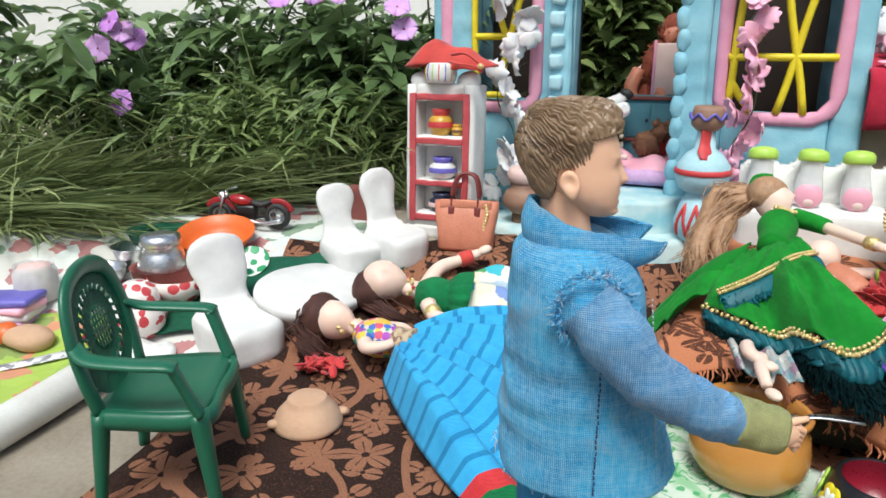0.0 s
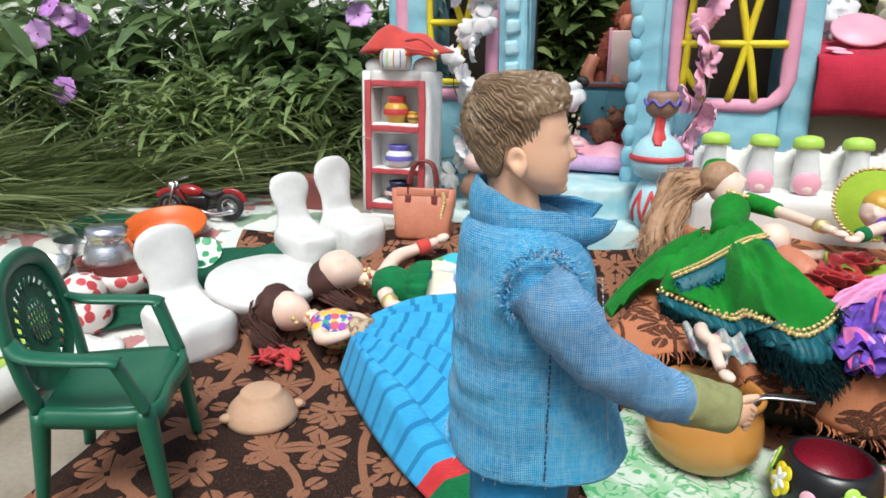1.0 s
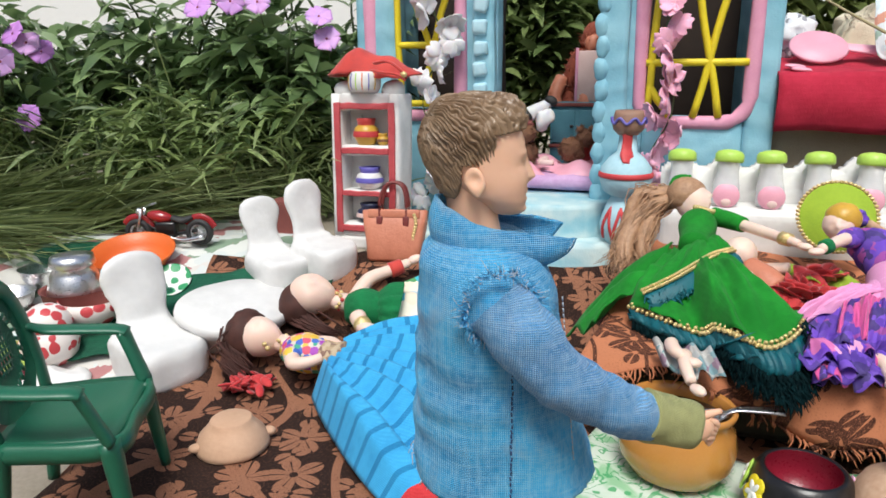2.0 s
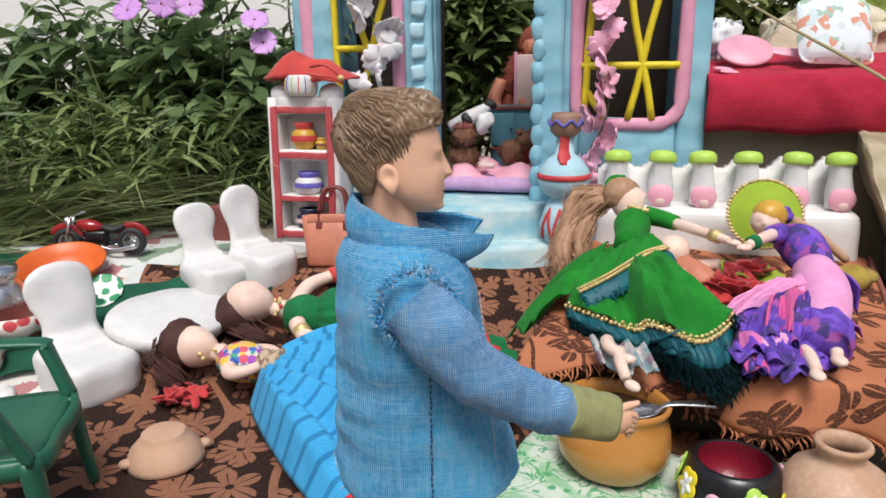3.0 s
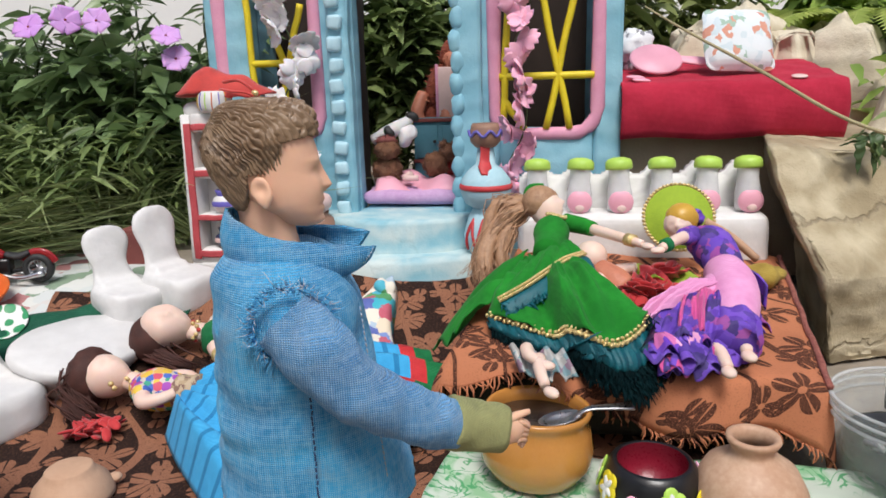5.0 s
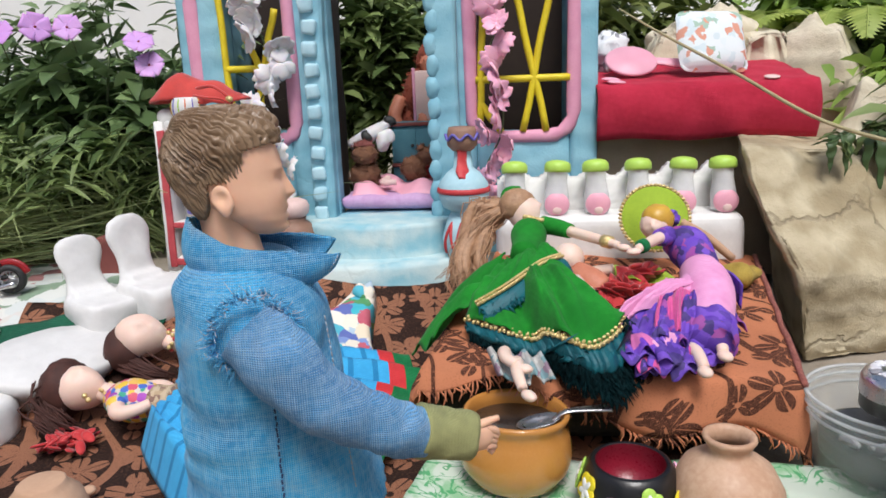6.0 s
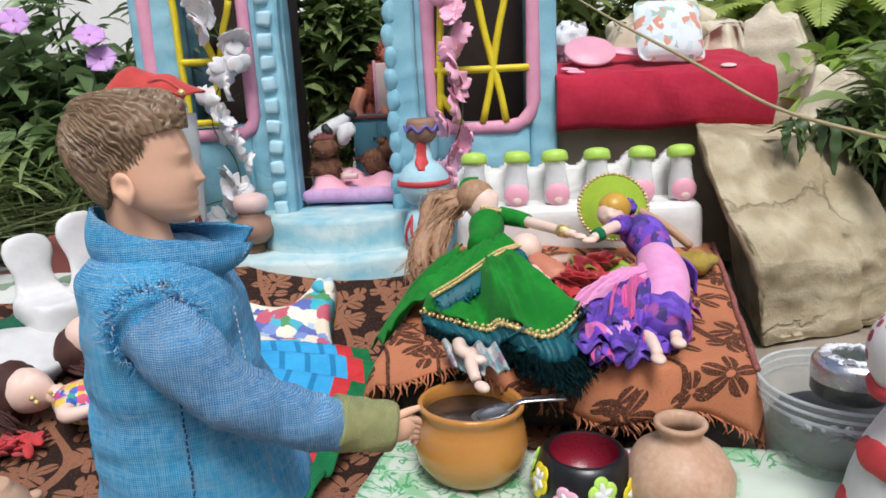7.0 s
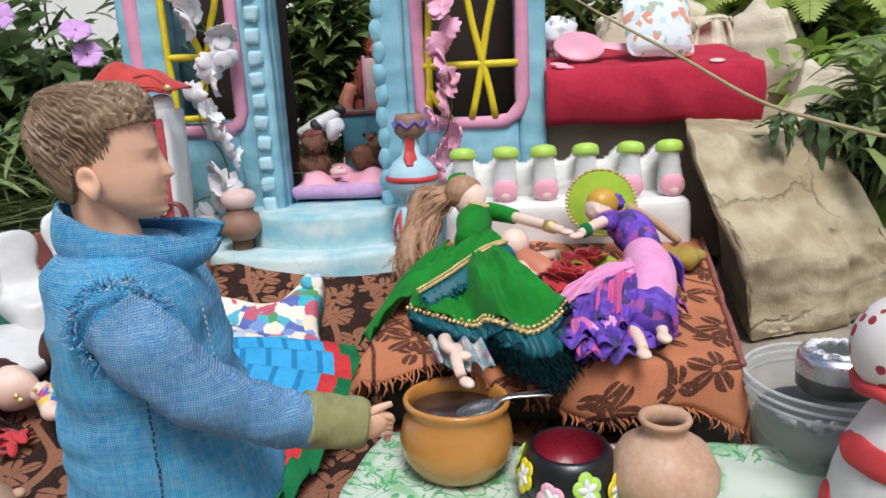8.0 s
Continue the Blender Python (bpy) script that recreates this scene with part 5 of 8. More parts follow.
whole("turquoise_skirt_doll", striped_skirt_doll(), ("skin2", "hair3", "bead", "skirtblue", "skirtstripe", "hemred", "hemgreen", "gold", "rose", "brocade"), Matrix(),
      "lying doll in a beaded bodice and striped turquoise skirt", "doll")


def patchwork_doll():
    SKIN, HAIR, GREEN, PATCH, RED, GOLD = range(6)
    bm = bmesh.new()
    head(bm, (-0.060, 0.690, 0.066), (0.0220, 0.0205, 0.0245), SKIN, (0.05, -0.62, 0.78), (-0.95, 0.2, 0.1))
    blob(bm, (-0.075, 0.695, 0.0540), (0.0200, 0.0250, 0.0240), HAIR, (0, 0, -15), 0.002, 120)
    rng = random.Random(6)
    for k in range(60):
        a, b, c = rng.gauss(0, 0.7), rng.gauss(0, 0.7), rng.gauss(0, 0.7)
        limb(bm, [(-0.076 + 0.008 * a, 0.680 + 0.005 * c, 0.048 + 0.006 * b), (-0.060 + 0.008 * b, 0.664 + 0.004 * a, 0.040 + 0.004 * c), (-0.044 + 0.008 * c, 0.660 + 0.004 * b, 0.034 + 0.003 * a)], [0.0009, 0.0010, 0.0003], HAIR, 5, 8)
    limb(bm, [(-0.040, 0.686, 0.060), (-0.026, 0.683, 0.058)], [0.008, 0.0095], SKIN, 12, 4)
    for k in range(14):
        a = k * 0.45
        blob(bm, (-0.033 + 0.003 * math.sin(a * 3), 0.684 + 0.0095 * math.cos(a), 0.060 + 0.009 * math.sin(a)), 0.0022, GOLD if k % 3 else RED, u=8, v=6)
    limb(bm, [(-0.026, 0.683, 0.052), (-0.010, 0.680, 0.052), (0.006, 0.678, 0.050), (0.022, 0.676, 0.050)], [0.014, 0.021, 0.019, 0.020], GREEN, 22, 16)
    ruff = tube([(0.006, 0.679, 0.050), (0.016, 0.677, 0.050), (0.026, 0.676, 0.048)], [0.017, 0.026, 0.029], 40, 10)
    for v in ruff.verts:
        v.co += Vector((0, v.co.y - 0.677, v.co.z - 0.05)) * 0.10 * math.sin(math.atan2(v.co.y - 0.677, v.co.z - 0.05) * 14)
    add(bm, ruff, None, GREEN)
    limb(bm, [(-0.018, 0.702, 0.056), (-0.004, 0.726, 0.068), (0.020, 0.738, 0.074), (0.040, 0.744, 0.080)], [0.0085, 0.0075, 0.0062, 0.0050], SKIN, 12, 18)
    limb(bm, [(0.019, 0.7376, 0.0738), (0.032, 0.7415, 0.077)], [0.0088, 0.0085], RED, 14, 6)
    blob(bm, (0.046, 0.745, 0.083), (0.0085, 0.0055, 0.0050), SKIN, (0, -20, 10))
    limb(bm, [(-0.015, 0.658, 0.052), (-0.008, 0.640, 0.046), (0.008, 0.630, 0.046)], [0.0085, 0.0072, 0.0060], SKIN, 12, 14)
    blob(bm, (-0.010, 0.645, 0.048), (0.009, 0.0085, 0.0085), GOLD, u=14, v=8, amp=0.001, scale=300)

    def skirt(u, v):
        x = 0.018 + 0.146 * u - 0.01 * math.sin(v * 5) * u
        y0, y1 = 0.636 - 0.022 * u, 0.706 + 0.040 * u + 0.012 * math.sin(u * 8)
        y = y0 + (y1 - y0) * v
        edge = max((0.12 - v) / 0.12, (v - 0.88) / 0.12, (u - 0.95) / 0.05, 0)
        z = ground_z(x, y) + 0.010 + (0.018 + 0.010 * math.sin(math.pi * v) + 0.005 * math.sin(v * 13 + u * 7) + 0.004 * noise.noise(Vector((x * 40, y * 40, 0)))) * (1 - 0.35 * u) * math.sqrt(max(0, 1 - edge * edge))
        return Vector((x, y, z))

    add(bm, sheet(50, 40, skirt, 0.0012), None, PATCH)
    blob(bm, (0.158, 0.735, ground_z(0.158, 0.735) + 0.018), (0.012, 0.016, 0.010), PATCH, (0, 30, 20), 0.005, 90)
    return bm


whole("patchwork_doll", patchwork_doll(), ("skin2", "hair3", "hemgreen", "patch", "redcloth", "gold"), Matrix(), "lying doll in a green bodice and colourful patchwork skirt", "doll")


def fan(waist, hem, n=60, m=70, bulge=0.02, ripple=0.004, waves=20, gather=0.012):
    """A skirt spread from a waist point to a curved hem through the points of hem; u runs down, v across."""
    curve = smooth_path(hem, 80)

    def f(u, v):
        h = curve[min(79, int(v * 79))].lerp(curve[min(79, int(v * 79) + 1)], v * 79 - int(v * 79))
        d = (curve[-1] - curve[0]).normalized()
        w = Vector(waist) + d * gather * (2 * v - 1)
        p = w.lerp(h, u)
        p.z += bulge * math.sin(math.pi * u) * (0.4 + 0.6 * math.sin(math.pi * v)) + ripple * math.sin(v * waves + 2 * math.sin(u * 3)) * u
        p.z += ripple * 0.9 * noise.noise(Vector((u * 2.2, v * 9.0, waves))) * min(1, 2 * u) + ripple * 0.35 * noise.noise(Vector((u * 7, v * 17, waves)))
        return p

    return f


def green_doll():
    SKIN, HAIR, GREEN, TEAL, GOLD, PATCH, FRINGE = range(7)
    bm = bmesh.new()
    rng = random.Random(3)
    head(bm, (0.302, 0.628, 0.163), (0.0160, 0.0155, 0.0180), SKIN, (0.72, -0.45, 0.50), (-0.1, 0.75, 0.6))
    blob(bm, (0.298, 0.634, 0.169), (0.0180, 0.0170, 0.0165), HAIR, (0, 0, 0), 0.0015, 150)
    add(bm, tube([(0.286, 0.636, 0.170), (0.292, 0.642, 0.180), (0.304, 0.640, 0.1815)], [0.005, 0.006, 0.005], 12, 10), None, GREEN)
    for k in range(420):
        lock = rng.randrange(9) if k > 8 else k
        la, lb, wv = math.sin(lock * 2.4), math.cos(lock * 3.1), rng.uniform(0.6, 1.1)
        sp = 0.0042 if k > 8 else 0.0
        g = [rng.gauss(0, sp) for _ in range(8)]
        rr = [0.0005, 0.0006, 0.0006, 0.0005, 0.0002] if k > 8 else [0.0050, 0.0066, 0.0070, 0.0058, 0.0010]
        limb(bm, [(0.290 + 0.005 * la + g[0], 0.642 + 0.005 * lb + g[1], 0.168 + 0.003 * la), (0.269 + 0.008 * la + g[2], 0.652 + 0.007 * lb + g[3], 0.158 + 0.006 * lb + g[1]),
                  (0.256 + 0.013 * la + 0.004 * lb + g[4], 0.642 + 0.009 * lb + g[5], 0.134 + 0.006 * la + g[2]), (0.250 + 0.011 * la - 0.006 * wv + g[6], 0.630 + 0.008 * lb + g[7], 0.128 - 0.014 * wv),
                  (0.245 + 0.016 * la + g[2] * 1.6, 0.620 + 0.010 * lb + g[4], 0.122 - 0.024 * wv + g[0])], rr, HAIR, 5 if k > 8 else 14, 14)
    limb(bm, [(0.300, 0.616, 0.156), (0.297, 0.608, 0.153)], [0.0065, 0.007], SKIN, 12, 4)
    limb(bm, [(0.299, 0.610, 0.150), (0.294, 0.597, 0.147), (0.284, 0.578, 0.142), (0.274, 0.560, 0.138)], [0.0105, 0.0165, 0.0135, 0.0125], GREEN, 22, 18)
    for k in range(9):
        blob(bm, (0.291 + 0.0023 * k, 0.599 + 0.003 * math.sin(k * 0.8), 0.164 - 0.0006 * k), 0.0024, GOLD, u=8, v=6)
    limb(bm, [(0.311, 0.604, 0.154), (0.320, 0.588, 0.153), (0.325, 0.575, 0.152)], [0.0085, 0.0078, 0.0068], GREEN, 14, 10)
    limb(bm, [(0.324, 0.578, 0.152), (0.335, 0.545, 0.150), (0.344, 0.522, 0.148)], [0.0050, 0.0045, 0.0034], SKIN, 12, 12)
    blob(bm, (0.346, 0.517, 0.147), (0.0045, 0.0065, 0.003), SKIN, (0, 0, 20))
    add(bm, tube([(0.338, 0.538, 0.1495), (0.341, 0.530, 0.149)], 0.0056, 12), None, GOLD)
    # skirt with teal fringe under a gold trimmed hem
    hem = [(0.206, 0.524, 0.098), (0.223, 0.489, 0.098), (0.240, 0.467, 0.096), (0.247, 0.460, 0.102), (0.252, 0.438, 0.105), (0.262, 0.419, 0.104), (0.281, 0.427, 0.104), (0.304, 0.447, 0.105), (0.322, 0.470, 0.105)]
    f = fan((0.275, 0.563, 0.136), hem, bulge=0.013, ripple=0.0085, waves=15, gather=0.018)
    add(bm, sheet(40, 80, f, 0.0012), None, GREEN)
    low = [(x + 0.001, y - 0.012 * k, z - 0.020 * k) for (x, y, z), k in zip(hem, (0.8, 0.95, 1.0, 1.0, 1.2, 1.35, 1.6, 1.5, 1.2))]
    hc, lc = smooth_path(hem, 91), smooth_path(low, 91)
    add(bm, sheet(6, 90, lambda u, v: hc[int(v * 90)].lerp(lc[int(v * 90)], u) + Vector((0, -0.004 * math.sin(math.pi * u) + 0.0015 * math.sin(v * 160), 0.001)), 0.003), None, FRINGE)
    add(bm, sheet(10, 120, lambda u, v: hc[int(v * 90)].lerp(lc[int(v * 90)], 0.52 * u) + Vector((0, -0.0055 * math.sin(math.pi * u * 0.9) - 0.002 + 0.0011 * math.sin(v * 120 + 2 * math.sin(v * 31)) * u, 0.0016 + 0.0008 * math.sin(v * 70))), 0.0015), None, TEAL)
    for k in range(1500):
        i = min(90, int(91 * rng.random() ** 0.8))
        far = rng.random() if i < 76 else rng.uniform(-0.25, 1.0)
        if far < 0.35 and i < 74:
            continue
        p = hc[i].lerp(lc[i], far) + Vector((0.003 if i > 74 else 0, -0.004, 0))
        q = p + Vector((rng.uniform(-0.004, 0.004) + (0.004 if i > 80 else 0), rng.uniform(-0.007, -0.002), rng.uniform(-0.008, -0.002)))
        add(bm, tube([p, q], [0.0009, 0.0003], 4), None, FRINGE)
    fine = smooth_path(hem, 66)
    for i, p in enumerate(fine):
        blob(bm, (p.x, p.y - 0.0025, p.z + 0.0030 + 0.0007 * (i % 2)), (0.0017, 0.0016, 0.0021), GOLD, (30 * (i % 2), 35 * (i % 3) - 30, 20), u=8, v=6)
        if i % 2:
            blob(bm, (p.x + 0.001, p.y + 0.0020, p.z + 0.0050), (0.0019, 0.0013, 0.0015), GOLD, (0, 40 * (i % 4), 0), u=8, v=6)
    # upper flounce with its own gold and teal edge
    hem2 = [(0.214, 0.512, 0.114), (0.236, 0.513, 0.123), (0.257, 0.521, 0.130), (0.280, 0.535, 0.135), (0.303, 0.546, 0.136)]
    f2 = fan((0.281, 0.568, 0.142), hem2, bulge=0.007, ripple=0.0034, waves=12, gather=0.015)
    add(bm, sheet(20, 50, f2, 0.0012), None, GREEN)
    h2 = smooth_path(hem2, 61)
    add(bm, sheet(4, 60, lambda u, v: h2[int(v * 60)] + Vector((0.005 * u, -0.011 * u, -0.010 * u + 0.003 * math.sin(math.pi * u))), 0.002), None, TEAL)
    for k in range(420):
        p = h2[rng.randrange(61)] + Vector((0.004, -0.009, -0.008)) * rng.random()
        add(bm, tube([p, p + Vector((rng.uniform(-0.003, 0.004), rng.uniform(-0.006, -0.001), rng.uniform(-0.006, 0.0)))], [0.0010, 0.0003], 4), None, TEAL)
    for i, p in enumerate(smooth_path(hem2, 40)):
        blob(bm, (p.x, p.y - 0.001, p.z + 0.002), (0.0020, 0.0013, 0.0018), GOLD, (30 * (i % 2), 25 * (i % 3), 20), u=7, v=5)
        blob(bm, (p.x - 0.001, p.y + 0.0016, p.z + 0.0034), (0.0014, 0.0012, 0.0016), GOLD, u=7, v=5)
    # trailing shawl
    def shawl(u, v):
        a = Vector((0.262, 0.574, 0.139)).lerp(Vector((0.226, 0.532, 0.113)), v)
        b = Vector((0.178, 0.602, 0.048)).lerp(Vector((0.181, 0.530, 0.082)), v)
        p = a.lerp(b, u)
        p.z += 0.010 * math.sin(math.pi * u) + 0.0045 * math.sin(v * 11 + u * 4) + 0.004 * noise.noise(Vector((u * 4, v * 7, 1)))
        return p
    add(bm, sheet(30, 20, shawl, 0.0012), None, GREEN)
    # petticoat and legs
    add(bm, sheet(12, 24, lambda u, v: Vector((0.204 + 0.033 * v, 0.466 - 0.022 * v - 0.022 * u - 0.004 * math.sin(v * 26) * u, 0.0960 - 0.012 * u + 0.003 * math.sin(v * 20))), 0.001), None, PATCH)
    limb(bm, [(0.2150, 0.458, 0.0955), (0.212, 0.446, 0.0955), (0.2155, 0.436, 0.094)], [0.0050, 0.0045, 0.0039], SKIN, 12, 14)
    blob(bm, (0.219, 0.431, 0.0925), (0.0062, 0.0046, 0.0034), SKIN, (0, 0, -35))
    limb(bm, [(0.219, 0.444, 0.0925), (0.213, 0.428, 0.091), (0.2105, 0.413, 0.087)], [0.0050, 0.0044, 0.0036], SKIN, 12, 12)
    blob(bm, (0.2115, 0.405, 0.0850), (0.0044, 0.0068, 0.0034), SKIN, (0, 0, 10))
    return bm


whole("green_dress_doll", green_doll(), ("skin3", "hair2", "greendress", "teal", "gold", "petticoat", "tealdark"), Matrix(), "doll in a gold-trimmed bright green dress on the mattress", "doll")


def purple_doll():
    SKIN, BLOND, PURPLE, PINK, GREEN, GOLD, HOT, VOILE = range(8)
    bm = bmesh.new()
    rng = random.Random(11)
    head(bm, (0.400, 0.556, 0.153), (0.0135, 0.0130, 0.0150), SKIN, (-0.62, -0.70, 0.25), (0.0, 0.45, 0.9))
    blob(bm, (0.404, 0.558, 0.159), (0.0150, 0.0140, 0.0140), BLOND, (0, 20, 20), 0.001, 150)
    limb(bm, [(0.405, 0.548, 0.148), (0.411, 0.540, 0.145)], [0.006, 0.007], SKIN, 12, 4)
    limb(bm, [(0.411, 0.545, 0.142), (0.416, 0.530, 0.138), (0.414, 0.512, 0.130), (0.408, 0.495, 0.122)], [0.013, 0.0185, 0.0165, 0.015], PURPLE, 22, 18)
    limb(bm, [(0.400, 0.535, 0.148), (0.390, 0.527, 0.150), (0.383, 0.522, 0.151)], [0.0090, 0.0085, 0.0075], PURPLE, 14, 8)
    limb(bm, [(0.386, 0.524, 0.151), (0.368, 0.514, 0.150), (0.352, 0.507, 0.147)], [0.0052, 0.0046, 0.0036], SKIN, 12, 12)
    blob(bm, (0.348, 0.505, 0.146), (0.0065, 0.0045, 0.003), SKIN)
    limb(bm, [(0.362, 0.511, 0.149), (0.356, 0.509, 0.148)], [0.0060, 0.0058], GREEN, 12, 4)
    # drape over the back
    add(bm, sheet(24, 14, lambda u, v: Vector((0.424 + 0.013 * v * (1 - u), 0.540 - 0.075 * u, 0.148 - 0.030 * u - 0.020 * v * v + 0.003 * math.sin(u * 9))), 0.0012), None, PURPLE)
    # hips and dress
    limb(bm, [(0.408, 0.500, 0.124), (0.400, 0.480, 0.118), (0.389, 0.460, 0.112), (0.374, 0.438, 0.104), (0.364, 0.424, 0.100)], [0.0165, 0.0200, 0.0195, 0.0165, 0.0145], PINK, 26, 30)
    add(bm, rough_up(tube([(0.3745, 0.4385, 0.1040), (0.368, 0.429, 0.1010), (0.362, 0.420, 0.0975), (0.359, 0.415, 0.0960)], [0.0166, 0.0180, 0.0178, 0.0166], 40, 24), 0.0035, 120, 4), None, PURPLE)
    limb(bm, [(0.392, 0.480, 0.116), (0.368, 0.467, 0.114), (0.346, 0.455, 0.108), (0.330, 0.446, 0.104)], [0.016, 0.0105, 0.0075, 0.005], PINK, 20, 20)
    for hem, w, mi, wav, bul in (([(0.297, 0.444, 0.088), (0.304, 0.421, 0.084), (0.325, 0.410, 0.084), (0.345, 0.414, 0.086)], (0.352, 0.460, 0.116), PURPLE, 30, 0.010),
                                 ([(0.340, 0.438, 0.092), (0.352, 0.422, 0.092), (0.366, 0.418, 0.094), (0.378, 0.424, 0.095), (0.386, 0.438, 0.095)], (0.371, 0.440, 0.104), PURPLE, 26, 0.008),
                                 ([(0.304, 0.446, 0.100), (0.318, 0.428, 0.098), (0.338, 0.420, 0.099), (0.356, 0.422, 0.101)], (0.372, 0.470, 0.122), PURPLE, 17, 0.010),
                                 ([(0.350, 0.428, 0.104), (0.362, 0.423, 0.103), (0.374, 0.427, 0.103), (0.382, 0.436, 0.100)], (0.371, 0.442, 0.106), PURPLE, 14, 0.006),
                                 ([(0.322, 0.434, 0.101), (0.334, 0.426, 0.100), (0.346, 0.430, 0.102)], (0.366, 0.468, 0.121), HOT, 11, 0.014),
                                 ([(0.301, 0.456, 0.106), (0.304, 0.453, 0.106), (0.309, 0.450, 0.106)], (0.376, 0.476, 0.127), PINK, 7, 0.008)):
        f = fan(w, hem, bulge=bul, ripple=0.0062, waves=wav, gather=0.014)
        add(bm, sheet(24, 70, f, 0.0010), None, mi)
    for k in range(30):
        h = k / 29
        t = 0.5 + 0.5 * math.sin(k * 2.7)
        x = 0.300 + 0.084 * h
        w, ln = rng.uniform(0.018, 0.030), rng.uniform(0.013, 0.020)
        frill = sheet(8, 14, lambda u, v: Vector(((v - 0.5) * w * (0.5 + 0.6 * u), ln * u * (1 - 0.25 * (2 * v - 1) ** 4), -0.35 * ln * u * u + 0.0042 * math.sin(v * 8.5 + k) * u)), 0.0006)
        add(bm, frill, pose(x, 0.424 - 0.012 * math.sin(math.pi * min(1, 1.5 * h)) + 0.016 * t + 0.010 * h, 0.092 + 0.012 * t, rng.uniform(-22, 6), rng.uniform(-14, 14), 180 + 30 * (h - 0.5) + rng.uniform(-22, 22)), HOT if k % 9 == 4 else VOILE if k % 7 == 3 else PURPLE)
    # scarf falling over the hip
    add(bm, sheet(30, 12, lambda u, v: Vector((0.418 + 0.009 * v - 0.012 * u, 0.512 - 0.066 * u, 0.136 - 0.036 * u - 0.016 * v * v + 0.003 * math.sin(u * 11 + v * 3))), 0.0010), None, PURPLE)
    limb(bm, [(0.350, 0.436, 0.094), (0.345, 0.414, 0.092), (0.340, 0.398, 0.088)], [0.0056, 0.0050, 0.0040], SKIN, 12, 12)
    blob(bm, (0.338, 0.394, 0.0862), (0.0052, 0.0072, 0.0036), SKIN, (0, 0, -20))
    limb(bm, [(0.374, 0.432, 0.096), (0.368, 0.418, 0.095), (0.363, 0.408, 0.092)], [0.0056, 0.0050, 0.0040], SKIN, 12, 12)
    blob(bm, (0.3615, 0.404, 0.0907), (0.0052, 0.0072, 0.0036), SKIN, (0, 0, -10))
    blob(bm, (0.424, 0.566, 0.156), (0.008, 0.006, 0.008), PURPLE, (0, 0, 0), 0.004, 150)
    return bm


whole("purple_dress_doll", purple_doll(), ("skin3", "jaryellow", "purple", "pinkdress", "hemgreen", "gold", "hotpink", "voile"), Matrix(), "doll in a purple and pink dress lying on the mattress", "doll")


def baby_doll():
    bm = bmesh.new()
    blob(bm, (0.318, 0.560, 0.128), (0.0125, 0.0125, 0.0120), 0)
    limb(bm, [(0.320, 0.552, 0.118), (0.326, 0.538, 0.112), (0.331, 0.527, 0.108)], [0.010, 0.0125, 0.011], 1, 16, 12)
    limb(bm, [(0.315, 0.540, 0.116), (0.313, 0.527, 0.114), (0.316, 0.519, 0.112)], [0.005, 0.0046, 0.004], 0, 10, 8)
    limb(bm, [(0.334, 0.548, 0.118), (0.344, 0.537, 0.122)], [0.0048, 0.004], 0, 10, 6)
    limb(bm, [(0.330, 0.528, 0.108), (0.322, 0.514, 0.106)], [0.0065, 0.0055], 2, 10, 6)
    return bm


whole("baby_doll", baby_doll(), ("skin3", "leather", "navy"), pose(0.322, 0.540, 0.112) @ Matrix.Scale(1.15, 4) @ pose(-0.322, -0.540, -0.112), "small pale baby doll lying between the two dolls", "doll")

# ---------- green armchair ----------


